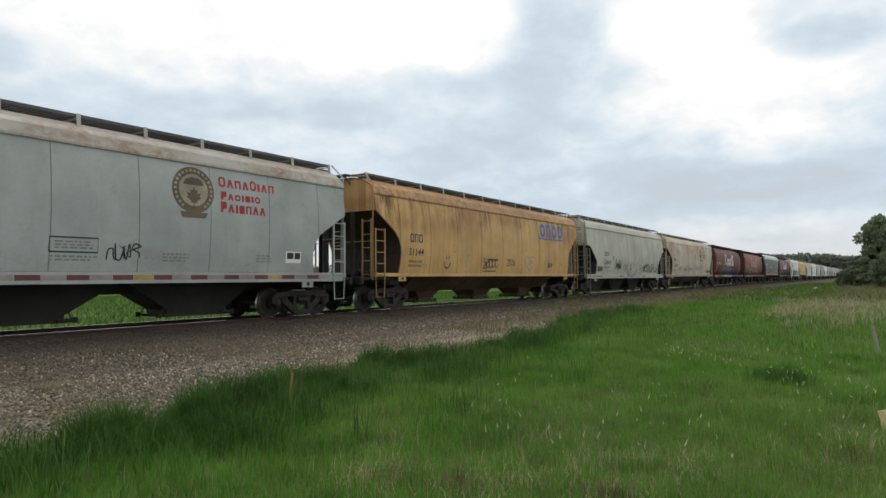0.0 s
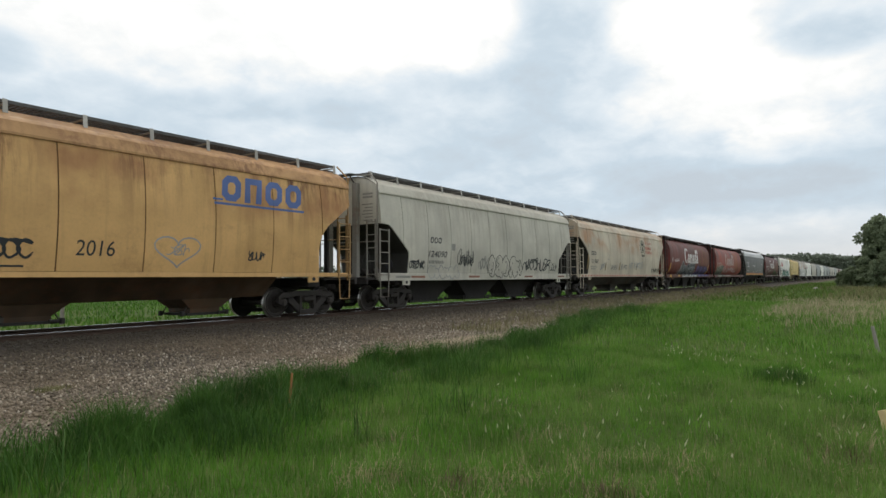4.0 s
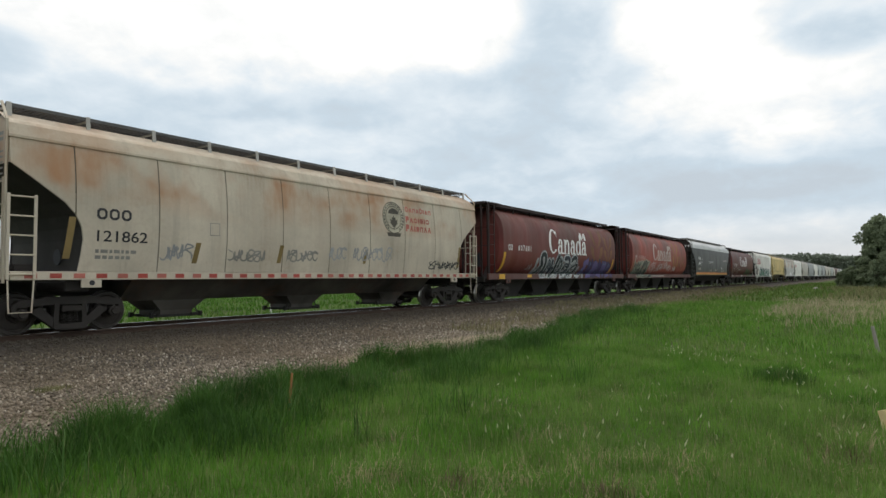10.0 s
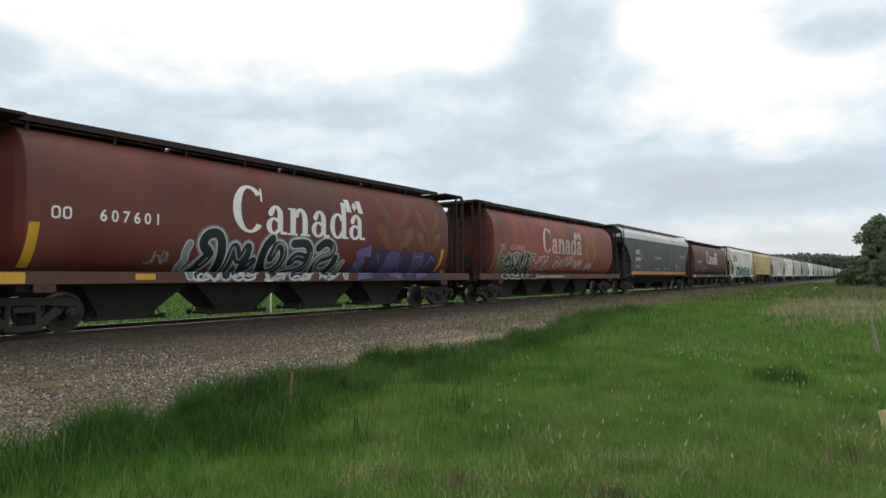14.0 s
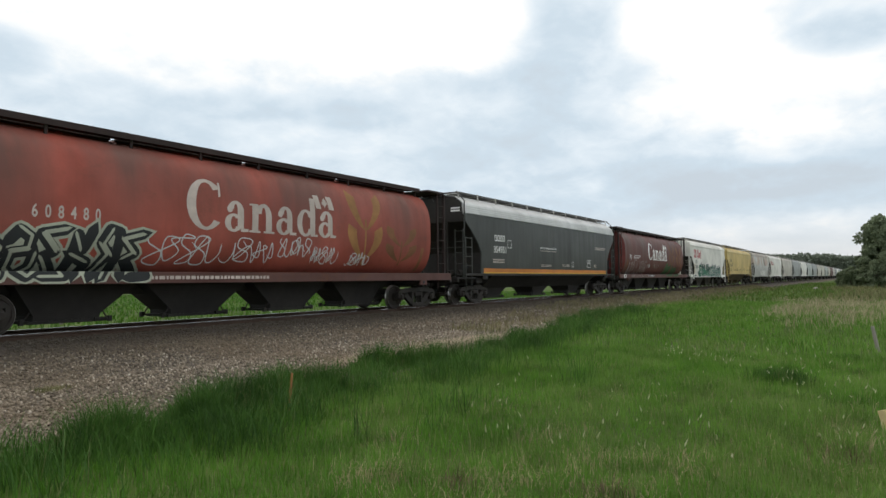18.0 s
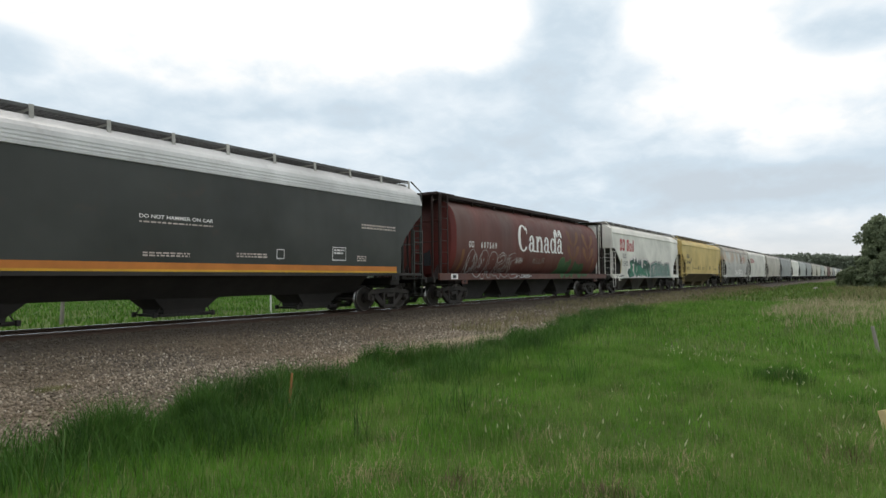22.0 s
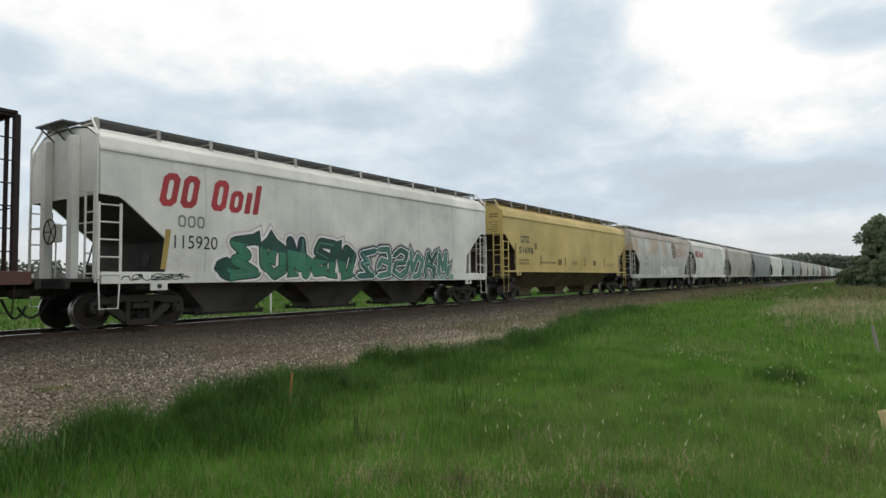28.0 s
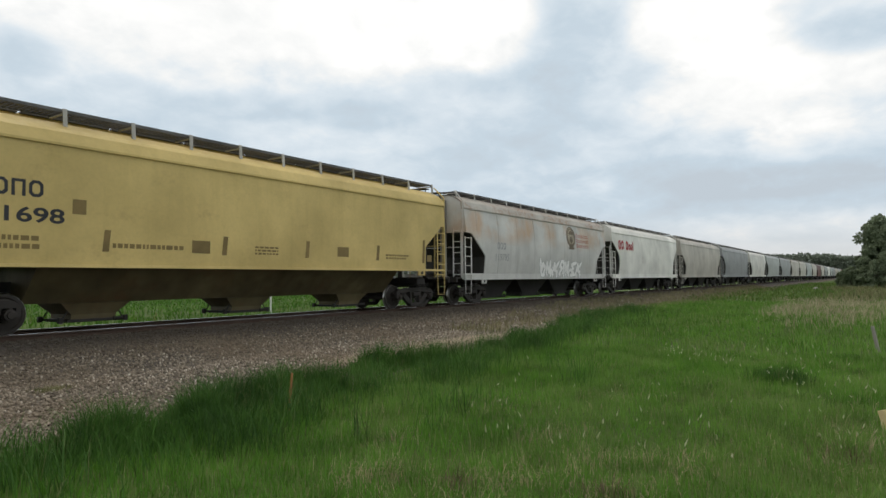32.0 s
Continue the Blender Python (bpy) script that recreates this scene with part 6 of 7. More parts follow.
    for x0, x1, z0, z1, s in ((-5.0, -4.0, 1.2, 1.5, 55), (-1.0, 0.4, 1.75, 2.1, 56), (-3.3, -1.2, 1.07, 1.25, 57)):
        scrawl(c[7], k, x0, x1, z0, z1, M_FAINT if s == 56 else M_SPRAYW, s, 5, 0.025)
    for n in (4, 5, 7):
        panel_mark(c[n], k, -7.46, -7.26, 1.36, 2.26, M_YELLOW if n == 4 else M_WHEAT, 0.006, 0.06)
        panel_mark(c[n], k, 6.95, 7.12, 1.36, 2.2, M_YELLOW if n == 4 else M_WHEAT, 0.006, 0.06)
    panel_mark(c[4], k, -8.00, -7.47, 1.04, 1.26, M_YELLOW, 0.004)
    panel_mark(c[4], k, -5.25, -4.77, 1.10, 1.24, M_YELLOW, 0.004)
    panel_mark(c[7], k, -8.35, -7.85, 1.05, 1.26, M_WHITE, 0.004)
    panel_mark(c[7], k, -8.22, -7.98, 1.09, 1.22, M_BLACK, 0.006)
    # olive car
    f = bows[6]
    stencil_blocks(c[6], f, -6.52, -5.58, 2.70, 2.98, "ooon", M_WHITE)
    lettering(c[6], f, "354951", -6.60, -5.48, 2.19, 2.49, M_WHITE, 0.01)
    panel_mark(c[6], f, -7.45, 7.45, 1.288, 1.50, M_ORANGE, 0.004, 0, "stripe")
    panel_mark(c[6], f, -7.45, 7.45, 1.288, 1.34, M_YELLOW, 0.006, 0, "stripe")
    lettering(c[6], f, "DO NOT HAMMER ON CAR", -1.9, 0.04, 2.51, 2.60, M_WHITE, 0.02)
    for x0, x1, z0, z1, rows, s in ((-1.9, 0.04, 2.40, 2.45, 1, 1), (-6.67, -5.62, 1.72, 1.95, 2, 2), (5.62, 7.36, 2.69, 2.90, 2, 3), (0.76, 1.77, 1.65, 1.81, 2, 4), (-1.8, -0.6, 1.62, 1.76, 2, 5), (5.4, 5.9, 1.62, 1.86, 3, 6)):
        text_bars(c[6], f, x0, x1, z0 + 0.15 * (z1 - z0), z1 - 0.15 * (z1 - z0), rows, M_WORN, s)
    for x0, x1, z0, z1 in ((4.29, 4.87, 1.67, 2.06), (-5.32, -4.97, 2.45, 2.78), (2.10, 2.36, 1.67, 1.92)):
        bm = bmesh.new()
        ribbon(bm, [(x0, z0), (x1, z0), (x1, z1), (x0, z1), (x0, z0)], 0.028)
        wrap(bm, f, 0.005)
        part("stencil_frame", bm, M_WHITE, c[6])
    text_bars(c[6], f, 4.36, 4.80, 1.86, 2.0, 2, M_WHITE, 8)
    # off-white car with red lettering
    f = bows[8]
    stencil_blocks(c[8], f, -6.81, -3.95, 2.82, 3.62, "oo osil", M_RED, 0.22, stroke=0.36)
    stencil_blocks(c[8], f, -6.30, -5.58, 2.35, 2.64, "ooo", M_FAINT)
    lettering(c[8], f, "115920", -6.39, -5.20, 1.84, 2.16, M_SPRAYK, 0.0)
    burner(c[8], f, -4.85, 0.0, 1.05, 2.45, ("bolt", "ring", "zigzag", "double", "fork"), 0.25, [M_GREEN1, M_GREEN1, M_TEAL], M_SPRAYK, 61, halo=M_WHITE, haze=M_OVERSPRAY, end="flare", rim=0.03, aura=0.06, lower=M_GREEN3, gleam=M_SEA, gleams=1, slim=0.05)
    burner(c[8], f, -5.2, -4.6, 1.05, 1.72, ("ring",), 0.3, [M_GREEN1], M_SPRAYK, 611, halo=M_WHITE, rim=0.025)
    burner(c[8], f, 0.05, 5.45, 1.05, 2.25, ("bolt", "comb", "snake", "fork", "peak", "zigzag"), 0.19, [M_SEA2, M_SEA], M_WHITE, 62, halo=M_TEAL, haze=M_OVERSPRAY, end="point", rim=0.036, aura=0.06, gleam=M_GREEN2, gleams=2, slim=0.035)
    panel_mark(c[8], f, -6.72, -6.58, 1.34, 2.28, M_MUSTARD, 0.005, 0.10)
    scrawl(c[8], f, -7.7, -6.0, 1.08, 1.24, M_SPRAYK, 63, 7, 0.02)
    panel_mark(c[8], f, -3.4, 5.6, 1.06, 1.24, M_GREEN2, 0.004, 0, "graffiti_fill")
    # butter yellow car
    f = bows[9]
    stencil_blocks(c[9], f, -6.74, -5.85, 2.75, 3.08, "ono", M_BLACK)
    lettering(c[9], f, "51698", -6.93, -5.44, 2.24, 2.55, M_BLACK, 0.02)
    for x0, x1, z0, z1, m in ((-5.29, -5.01, 2.47, 2.78, M_TANPRINT), (-2.50, -1.99, 1.74, 2.05, M_TANPRINT), (2.55, 3.06, 1.78, 2.08, M_TANPRINT), (7.3, 7.6, 1.7, 1.95, M_TANPRINT)):
        panel_mark(c[9], f, x0, x1, z0, z1, m, name="data_plate")
    for x, z0, z1 in ((-7.40, 1.73, 2.67), (-4.66, 1.71, 2.18), (-1.64, 1.71, 2.19), (1.21, 1.71, 2.20), (4.4, 1.7, 2.2), (7.0, 1.65, 2.5)):
        panel_mark(c[9], f, x, x + 0.14, z0, z1, M_TANPRINT, 0.005, 0.04)
    text_bars(c[9], f, -4.44, -2.73, 1.80, 1.90, 1, M_TANPRINT, 3)
    text_bars(c[9], f, -6.9, -5.9, 1.72, 1.98, 2, M_TANPRINT, 4)
    text_bars(c[9], f, -0.6, 0.2, 1.76, 1.98, 3, M_TANPRINT, 5)
    text_bars(c[9], f, 4.9, 6.2, 1.76, 1.92, 2, M_TANPRINT, 6)
    # pale grey rusty car and the one behind it
    f = bows[10]
    stencil_blocks(c[10], f, -5.46, -4.69, 2.35, 2.65, "ooo", M_SPRAYG)
    lettering(c[10], f, "119795", -5.58, -4.38, 1.85, 2.15, M_SPRAYG)
    emblem(c[10], f, 2.19, 3.44, 2.61, 3.86, M_EMBLEM, M_EMBLEM2, M_EMBLEM)
    for z in (3.30, 3.02, 2.74):
        stencil_blocks(c[10], f, 3.52, 5.3, z, z + 0.22, "ossssss", M_PALERED)
    burner(c[10], f, -1.2, 4.2, 1.08, 2.05, ("fork", "zigzag", "peak", "stem", "zigzag", "bolt", "peak"), 0.2, [M_WHITE], M_SPRAYG, 71, end="point", rim=0.025)
    stencil_blocks(c[11], f, -6.92, -3.87, 2.89, 3.50, "oo osil", M_RED, 0.2, stroke=0.33)
    # small print on the end sheets
    for n, m in ((2, M_FAINT), (3, M_FAINT), (6, M_WHITE), (9, M_TANPRINT)):
        hb = CARS[n][1]["half"] - CARS[n][1].get("inset", 0.76)
        for r in range(2 if n == 6 else 8):
            bm = bmesh.new()
            y, z, w = -1.3, 3.95 - r * 0.11 - (0.12 if r > 1 else 0), 0.45 if r < 2 else 0.36 + 0.2 * (r % 3) / 3
            h = 0.07 if r < 2 else 0.035
            bm.faces.new([bm.verts.new((-hb - 0.004, a, b)) for a, b in ((y, z), (y + w, z), (y + w, z + h), (y, z + h))])
            part("small_print", bm, m, c[n])


dress_train()


# ---- sky: a drifting deck of cloud far beyond the land ----
def build_clouds():
    bm = bmesh.new()
    R, nu, levels = 2600, 72, [-4, 0, 3, 6, 10, 15, 21, 28, 34, 40]
    rings = [[bm.verts.new((R * math.cos(radians(e)) * math.cos(i * 2 * math.pi / nu), R * math.cos(radians(e)) * math.sin(i * 2 * math.pi / nu), R * math.sin(radians(e)))) for i in range(nu)] for e in levels]
    for a, b in zip(rings, rings[1:]):
        for i in range(nu):
            bm.faces.new((a[i], a[(i + 1) % nu], b[(i + 1) % nu], b[i]))
    k = Mat("cloud_deck")
    t = k.t
    norm = t.nodes.new("ShaderNodeVectorMath")
    norm.operation = "NORMALIZE"
    t.links.new(k.co, norm.inputs[0])
    way = norm.outputs[0]
    sep = t.nodes.new("ShaderNodeSeparateXYZ")
    t.links.new(way, sep.inputs[0])
    h = k.mul(sep.outputs[2], 0.34, "ADD")
    comb = t.nodes.new("ShaderNodeCombineXYZ")
    t.links.new(k.mul(sep.outputs[0], h, "DIVIDE"), comb.inputs[0])
    t.links.new(k.mul(sep.outputs[1], h, "DIVIDE"), comb.inputs[1])
    deck = comb.outputs[0]
    big = k.noise(1.15, 4, deck, 0.5, 0.25)
    mid = k.noise(3.4, 5, deck, 0.5, 0.2)
    soft = k.mul(k.mul(k.mul(k.span(big, 0.2, 0.8), 0.26), k.mul(k.span(mid, 0.2, 0.8), 0.34), "ADD"), 0.20, "ADD")
    soft = k.mul(soft, k.span(k.noise(8.5, 6, deck, 0.58, 0.3), 0.25, 0.75, -0.11, 0.11), "ADD")
    total = k.mul(k.mul(soft, 0.04, "SUBTRACT"), k.span(sep.outputs[2], 0.10, 0.50, -0.06, 0.20), "ADD")
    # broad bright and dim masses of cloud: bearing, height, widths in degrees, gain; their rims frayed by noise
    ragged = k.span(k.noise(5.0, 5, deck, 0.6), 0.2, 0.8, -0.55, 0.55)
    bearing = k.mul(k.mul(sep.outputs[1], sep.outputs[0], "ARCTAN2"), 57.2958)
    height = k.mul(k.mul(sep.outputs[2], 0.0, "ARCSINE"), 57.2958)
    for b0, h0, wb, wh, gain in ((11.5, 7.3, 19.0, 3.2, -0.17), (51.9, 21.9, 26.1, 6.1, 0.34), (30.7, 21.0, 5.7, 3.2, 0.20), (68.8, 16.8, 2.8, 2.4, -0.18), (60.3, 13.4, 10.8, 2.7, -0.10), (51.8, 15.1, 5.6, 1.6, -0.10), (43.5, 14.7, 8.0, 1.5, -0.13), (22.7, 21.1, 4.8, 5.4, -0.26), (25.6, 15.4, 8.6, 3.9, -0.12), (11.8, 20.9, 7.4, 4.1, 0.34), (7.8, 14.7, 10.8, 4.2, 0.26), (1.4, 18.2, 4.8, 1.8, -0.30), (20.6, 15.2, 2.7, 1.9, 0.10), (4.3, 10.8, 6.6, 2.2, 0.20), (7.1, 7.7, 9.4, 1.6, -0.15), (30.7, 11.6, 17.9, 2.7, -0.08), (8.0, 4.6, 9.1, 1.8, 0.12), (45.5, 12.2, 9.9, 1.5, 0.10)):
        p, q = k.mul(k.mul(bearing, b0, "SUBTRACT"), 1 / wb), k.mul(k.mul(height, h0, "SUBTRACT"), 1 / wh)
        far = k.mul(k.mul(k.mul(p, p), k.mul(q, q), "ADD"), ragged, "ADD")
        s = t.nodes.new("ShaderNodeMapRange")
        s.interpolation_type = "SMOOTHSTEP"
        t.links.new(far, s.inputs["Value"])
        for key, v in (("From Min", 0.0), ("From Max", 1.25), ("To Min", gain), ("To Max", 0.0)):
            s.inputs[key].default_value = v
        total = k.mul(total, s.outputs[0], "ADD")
    ramp = t.nodes.new("ShaderNodeValToRGB")
    t.links.new(total, ramp.inputs[0])
    e = ramp.color_ramp.elements
    e[0].position, e[0].color = 0.10, (0.55, 0.62, 0.685, 1)
    e[1].position, e[1].color = 0.92, (1.10, 1.09, 1.07, 1)
    for p, c in ((0.32, (0.587, 0.69, 0.776, 1)), (0.52, (0.737, 0.815, 0.877, 1)), (0.72, (0.94, 0.95, 0.945, 1))):
        n = e.new(p)
        n.color = c
    low = k.span(sep.outputs[2], 0.02, 0.105, 0.8, 0.0)
    col = k.mix(low, ramp.outputs[0], (0.735, 0.725, 0.705))
    glow = t.nodes.new("ShaderNodeEmission")
    t.links.new(col, glow.inputs[0])
    clear = t.nodes.new("ShaderNodeBsdfTransparent")
    blend = t.nodes.new("ShaderNodeMixShader")
    t.links.new(k.span(sep.outputs[2], 0.50, 0.63, 1, 0), blend.inputs[0])
    t.links.new(clear.outputs[0], blend.inputs[1])
    t.links.new(glow.outputs[0], blend.inputs[2])
    t.links.new(blend.outputs[0], t.nodes["Material Output"].inputs[0])
    t.nodes.remove(k.b)
    k.m.cycles.emission_sampling = "NONE"
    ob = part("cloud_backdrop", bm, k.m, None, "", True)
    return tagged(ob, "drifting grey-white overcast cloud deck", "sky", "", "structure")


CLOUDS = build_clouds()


# ---- trees and woods ----
def leaf_material(name, a, b):
    k = Mat(name, 0.6, 0, 0.2)
    col = k.mix(k.island(), a, b)
    col = k.mix(k.span(k.noise(0.5, 3), 0.35, 0.7, 0, 0.6), col, tuple(c * 0.6 for c in a))
    return leafy(k, col, 0.3)


# leaf colours lightened to stand in for haze over the distance
M_LEAF = leaf_material("hazed_tree_leaves", (0.17, 0.215, 0.130), (0.27, 0.32, 0.195))
M_LEAF2 = leaf_material("hazed_woodland_leaves", (0.18, 0.22, 0.17), (0.27, 0.31, 0.24))
M_BARK = plain("grey_brown_bark", (0.10, 0.085, 0.07), 0.9, 0, 0.35, 8)


def leaf_cloud(centres, radii, per, size, rng):
    """Small leaf faces scattered through a row of lobes."""
    c = np.repeat(centres, per, axis=0)
    r = np.repeat(radii, per)
    n = len(c)
    d = rng.normal(size=(n, 3))
    d /= np.linalg.norm(d, axis=1)[:, None]
    p = c + d * (r * rng.uniform(0.25, 1.0, n) ** 0.5)[:, None] * np.array([1, 1, 0.85])
    u = rng.normal(size=(n, 3))
    u /= np.linalg.norm(u, axis=1)[:, None]
    w = np.cross(u, rng.normal(size=(n, 3)))
    w /= np.linalg.norm(w, axis=1)[:, None]
    s = (size * rng.uniform(0.5, 1.3, n))[:, None]
    v = np.stack([p - u * s, p - w * s * 0.55, p + u * s, p + w * s * 0.55], 1).reshape(-1, 3)
    return v, np.arange(n * 4), np.full(n, 4)


def tree(at, height, spread, seed, name="tree", label="tall leafy grey-green tree beside the field", bole=0.2, lobes=60, per=190, leaf=0.17):
    rng = np.random.default_rng(seed)
    ob = thing(name, label, "tree" if name == "tree" else "shrub", "trees by the track", "", at)
    bm = bmesh.new()
    top = height * 0.86
    pts = [Vector((0.12 * math.sin(i * 1.3 + seed), 0.12 * math.cos(i * 1.7 + seed), top * i / 6)) for i in range(7)]
    r0 = 0.028 * height
    for i in range(6):
        d = pts[i + 1] - pts[i]
        m = Matrix.Translation((pts[i] + pts[i + 1]) / 2) @ d.to_track_quat("Z", "Y").to_matrix().to_4x4()
        bmesh.ops.create_cone(bm, cap_ends=True, segments=8, radius1=r0 * (1 - i / 6.5), radius2=r0 * (1 - (i + 1) / 6.5), depth=d.length * 1.04, matrix=m)
    centres, radii = [], []
    for i in range(lobes):
        z = height * (bole + (0.97 - bole) * ((i + 0.5) / lobes))
        wide = spread * math.sin(math.pi * min(1, max(0.06, ((z / height - bole) / (1 - bole)) ** 0.75 * 0.93 + 0.06))) ** 0.7
        a = rng.uniform(0, 6.283)
        rr = wide * rng.uniform(0.15, 0.95)
        centres.append((rr * math.cos(a), rr * math.sin(a), z))
        radii.append(height * rng.uniform(0.07, 0.125))
        if i % 4 == 0:
            rod(bm, (0, 0, z * 0.78), (rr * 0.9 * math.cos(a), rr * 0.9 * math.sin(a), z), 0.008 * height * (1 - z / height) + 0.02, 5)
    part("trunk", bm, M_BARK, ob)
    v, loops, sizes = leaf_cloud(np.array(centres), np.array(radii), per, leaf, rng)
    crown = new("crown", quick_mesh("crown", v, loops, sizes, M_LEAF))
    crown.parent = ob
    return ob


tree((97, -0.8, ground_z(97, -0.8)), 8.9, 2.6, 1, bole=0.12, lobes=80, per=230, leaf=0.2)
tree((101, -4.8, ground_z(101, -4)), 9.9, 3.4, 2, bole=0.12, lobes=80, per=210, leaf=0.2)
tree((110, -1.9, ground_z(110, -1)), 8.4, 2.4, 3)
tree((97, -8.5, ground_z(97, -8)), 9.8, 3.2, 4)
for i, (x, y, h, w) in enumerate(((93.0, 2.2, 2.7, 1.2), (93.5, 0.7, 3.9, 1.6), (92.6, -1.2, 4.3, 1.9), (93.5, -3.4, 4.0, 2.0), (94.2, -5.8, 3.6, 2.0), (91.5, 0.2, 2.2, 1.5), (95.5, 2.9, 2.4, 1.1))):
    tree((x, y, ground_z(x, y)), h, w, 20 + i, "bush", "dense grey-green bush under the trees", 0.03, 40, 170, 0.13)


def woods(name, points, height, depth, n, leaf, label, seed):
    """A far belt of woodland as one mass of leaf faces with an uneven top."""
    rng = np.random.default_rng(seed)
    p = np.array(points, float)
    seg = np.linalg.norm(np.diff(p, axis=0), axis=1)
    u = np.sort(rng.uniform(0, seg.sum(), n))
    x = np.interp(u, np.concatenate(([0], np.cumsum(seg))), p[:, 0])
    y = np.interp(u, np.concatenate(([0], np.cumsum(seg))), p[:, 1])
    hh = height * np.interp(u, np.linspace(0, seg.sum(), len(points)), [q[2] for q in points])
    tall = hh * np.array([0.92 + 0.07 * math.sin(a * 0.31 + seed) * math.sin(a * 0.13) + 0.12 * noise.noise((a * 0.16, seed, 0)) for a in u])
    z = rng.uniform(0.05, 1, n) ** 0.8 * tall
    c = np.stack([x + rng.normal(0, depth / 3, n), y + rng.normal(0, depth / 3, n), z - 0.9], 1)
    v, loops, sizes = leaf_cloud(c, np.full(n, height * 0.05), 5, leaf, rng)
    tagged(new(name, quick_mesh(name, v, loops, sizes, M_LEAF2)), label, "woods", "", "stuff")


woods("woods", [(440, 58, 0.95), (430, 46, 1.08), (430, 30, 1.0), (430, 18, 0.86), (440, 8, 0.68), (440, -30, 0.66)], 15.2, 9, 7000, 0.7, "dark belt of distant woodland behind the train", 5)
woods("woods", [(20, 255, 0.8), (80, 262, 1.0), (130, 258, 0.85), (200, 265, 1.05), (320, 270, 0.9), (480, 300, 1.0)], 10.5, 10, 6000, 0.8, "distant treeline across the green field", 6)


# ---- posts, stakes and weeds on the verge ----
M_LATH = plain("orange_brown_lath", (0.36, 0.17, 0.06), 0.8, 0, 0.3, 14)
M_PALEWOOD = plain("pale_sawn_wood", (0.62, 0.50, 0.26), 0.75, 0, 0.25, 14)
M_GREYWOOD = plain("weathered_grey_wood", (0.30, 0.28, 0.25), 0.9, 0, 0.35, 12)
M_STONE = plain("pale_field_stone", (0.42, 0.40, 0.36), 0.9, 0, 0.3, 6)


def stake(name, at, size, lean, material, label, category, point=True):
    bm = bmesh.new()
    w, d, h = size
    box(bm, (0, 0, h / 2 - 0.05), (w, d, h + 0.1), None, min(w, d) * 0.15)
    if point:
        for v in bm.verts:
            if v.co.z > h * 0.9:
                v.co.x *= 0.75
    ob = part(name, bm, material)
    ob.matrix_basis = pose(at[0], at[1], ground_z(at[0], at[1]), *lean)
    return tagged(ob, label, category)


stake("survey_stake", (5.6, 6.18), (0.05, 0.02, 0.53), (3, 8, 30), M_LATH, "thin orange-brown wooden survey stake in the grass", "stake")
stake("wooden_stake", (8.35, -0.10), (0.09, 0.03, 0.25), (4, 20, 56), M_PALEWOOD, "pale sawn wooden stake leaning in the grass", "stake", False)
stake("old_post", (16.5, -0.06), (0.07, 0.06, 0.56), (4, 14, 56), M_GREYWOOD, "short weathered grey wooden post", "post")
stake("marker_post", (21.72, 25.27), (0.10, 0.06, 1.45), (0, 0, 34), M_WHITE, "white marker post beyond the track", "post", False)
stake("fence_post", (12.25, 26.4), (0.13, 0.13, 1.15), (0, 2, 10), M_GREYWOOD, "grey wooden fence post in the field", "post")
bm = bmesh.new()
bmesh.ops.create_icosphere(bm, subdivisions=2, radius=0.5)
for v in bm.verts:
    v.co *= 0.8 + 0.35 * noise.noise(v.co * 2.1)
    v.co.z *= 0.55
stone = part("boulder", bm, M_STONE)
stone.matrix_basis = pose(88, 5.6, ground_z(88, 5.6) + 0.12)
tagged(stone, "pale field boulder in the grass near the track", "boulder")


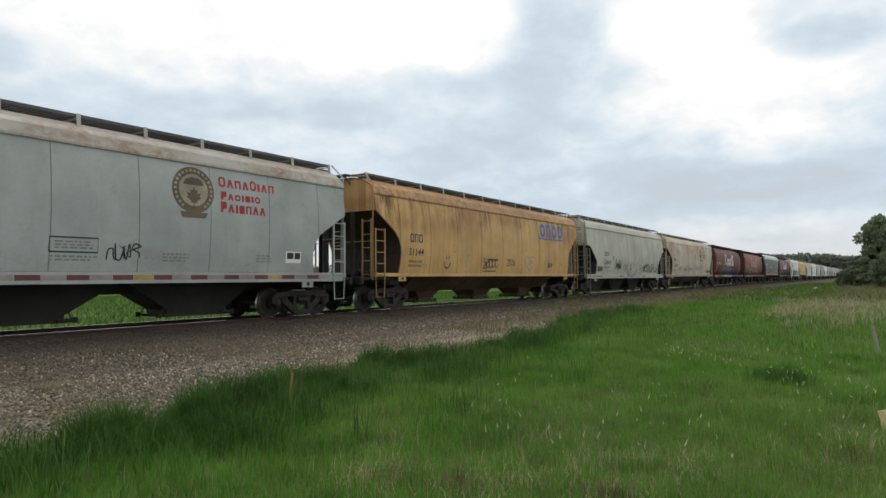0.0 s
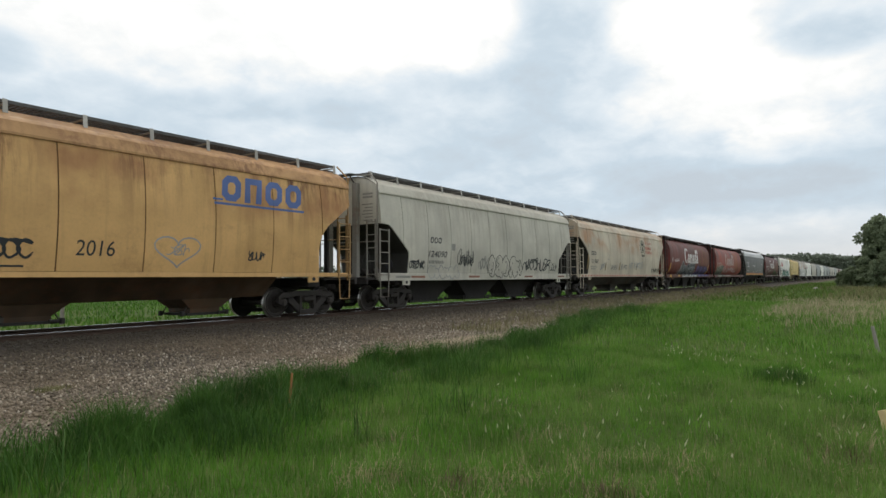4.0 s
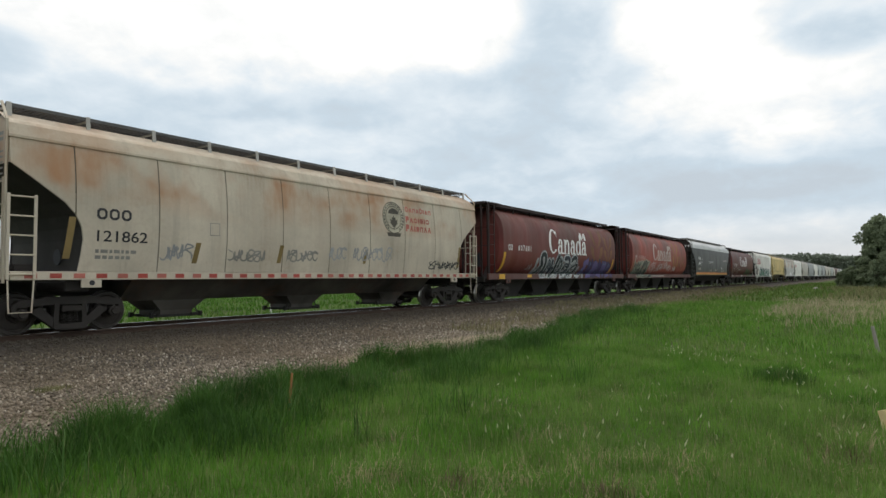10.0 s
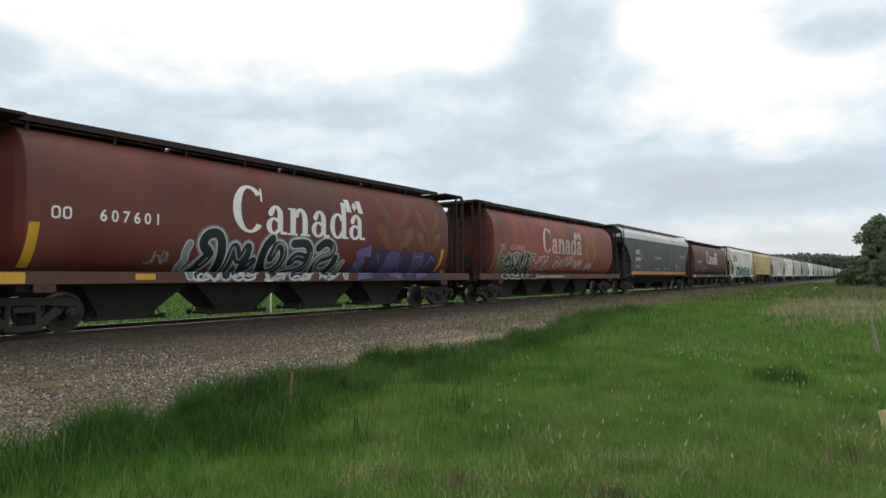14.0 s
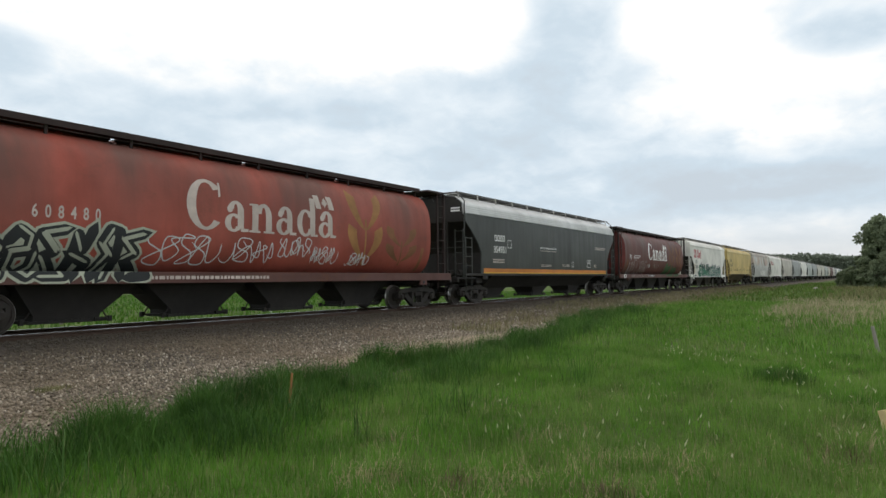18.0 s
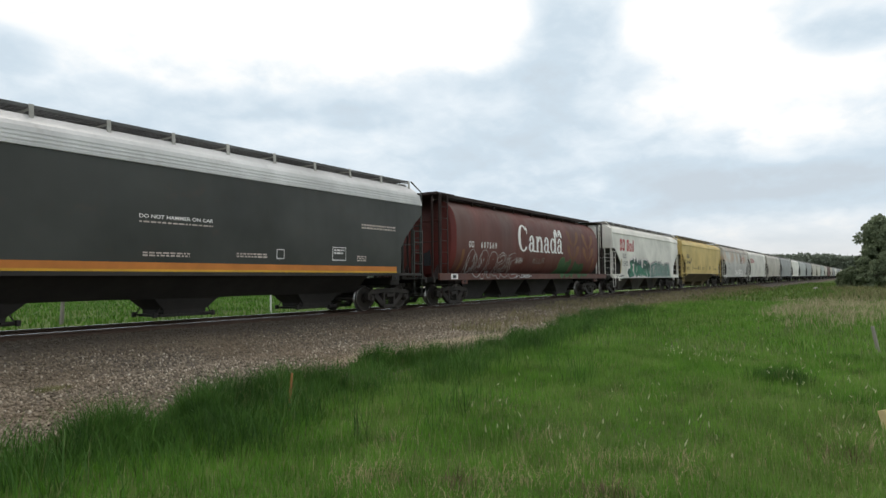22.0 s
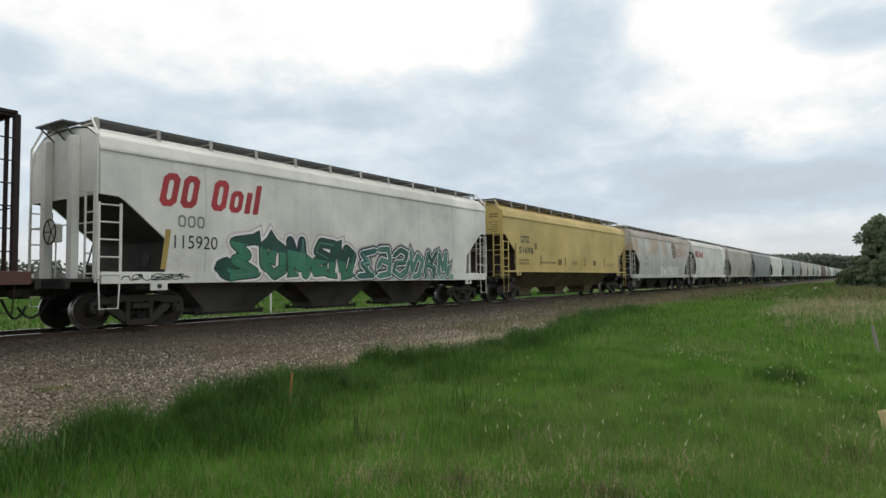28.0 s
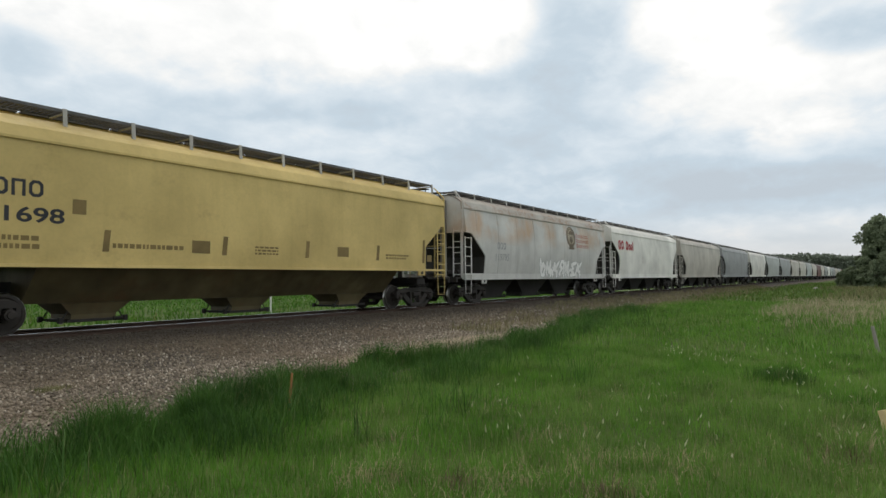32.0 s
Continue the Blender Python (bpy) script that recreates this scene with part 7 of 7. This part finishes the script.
def seed_heads():
    """Pale dry stems with small fluffy seed heads in the grass."""
    k = Mat("pale_seed_heads", 0.9, 0, 0.1)
    fluff = leafy(k, k.mix(k.island(), (0.42, 0.43, 0.24), (0.66, 0.67, 0.46)), 0.3)
    rows = [((13.0, 3.4), (11.9, 2.0), 26, 0.22), ((11.0, 1.5), (9.4, 0.1), 30, 0.2), ((12.2, 2.9), (12.6, 3.3), 8, 0.15), ((6.3, 2.9), (5.2, 1.9), 12, 0.3), ((7.6, 0.1), (6.9, 0.2), 14, 0.25), ((7.0, 1.9), (6.0, 1.5), 14, 0.4), ((9.0, 2.6), (8.0, 1.2), 12, 0.6), ((15.5, 2.5), (12.5, 0.6), 14, 0.5), ((8.5, 4.6), (6.0, 3.6), 10, 0.5), ((24, 3.2), (21, 1.0), 20, 0.8)]
    x = np.concatenate([np.linspace(a[0], b[0], n) + RNG.normal(0, s, n) for a, b, n, s in rows])
    y = np.concatenate([np.linspace(a[1], b[1], n) + RNG.normal(0, s, n) for a, b, n, s in rows])
    n = len(x)
    h = RNG.uniform(0.16, 0.34, n)
    v, faces = [], []
    for px, py, ph in zip(x, y, h):
        z = ground_z(px, py)
        lx, ly = RNG.normal(0, 0.055, 2)
        top = Vector((px + lx, py + ly, z + ph))
        base = Vector((px, py, z - 0.01))
        axis = (top - base).normalized()
        side = axis.cross(Vector((0.83, 0.56, 0))).normalized() * 0.0012
        i = len(v)
        v += [base - side, base + side, top + side, top - side]
        faces.append((i, i + 1, i + 2, i + 3))
        r, long = RNG.uniform(0.006, 0.012), RNG.uniform(0.03, 0.07)
        droop = Vector((lx * 2, ly * 2, -0.1)) * 0.06
        u, w = axis.orthogonal().normalized() * r, axis.cross(axis.orthogonal()).normalized() * r
        i = len(v)
        v += [top - axis * long * 0.4, top + u, top + w, top - u, top - w, top + axis * long + droop]
        for j in range(4):
            faces += [(i, i + 1 + j, i + 1 + (j + 1) % 4), (i + 5, i + 1 + (j + 1) % 4, i + 1 + j)]
    me = bpy.data.meshes.new("seed_stems")
    me.from_pydata(v, [], faces)
    me.materials.append(fluff)
    me.materials.append(M_GRASS)
    for i in range(0, len(faces), 9):
        me.polygons[i].material_index = 1
    tagged(new("seed_stems", me), "pale dry grass stems with fluffy seed heads", "grass", "", "stuff")


seed_heads()


def motions():
    """The train rolls past: every car along the track, every near wheelset about its axle."""
    for car, a in MOVES:
        walk(car, [(2 * i, pose(a - SHIFT[i], TY, 0)) for i in range(17)])
    walk(CLOUDS, [(0, pose(0, 0, 0, 0, 0, 0.95)), (16, pose(0, 0, 0)), (32, pose(0, 0, 0, 0, 0, -0.95))])
    for ob in SPINS:
        x = ob.location.x
        rows = []
        for i in range(0, 321):
            t = i / 10
            turn = -math.degrees((travelled(t) - SHIFT[0]) / WHEEL_R)
            rows.append((t, Matrix.Translation((x, 0, WHEEL_R)) @ Matrix.Rotation(radians(turn), 4, "Y")))
        walk(ob, rows)


motions()
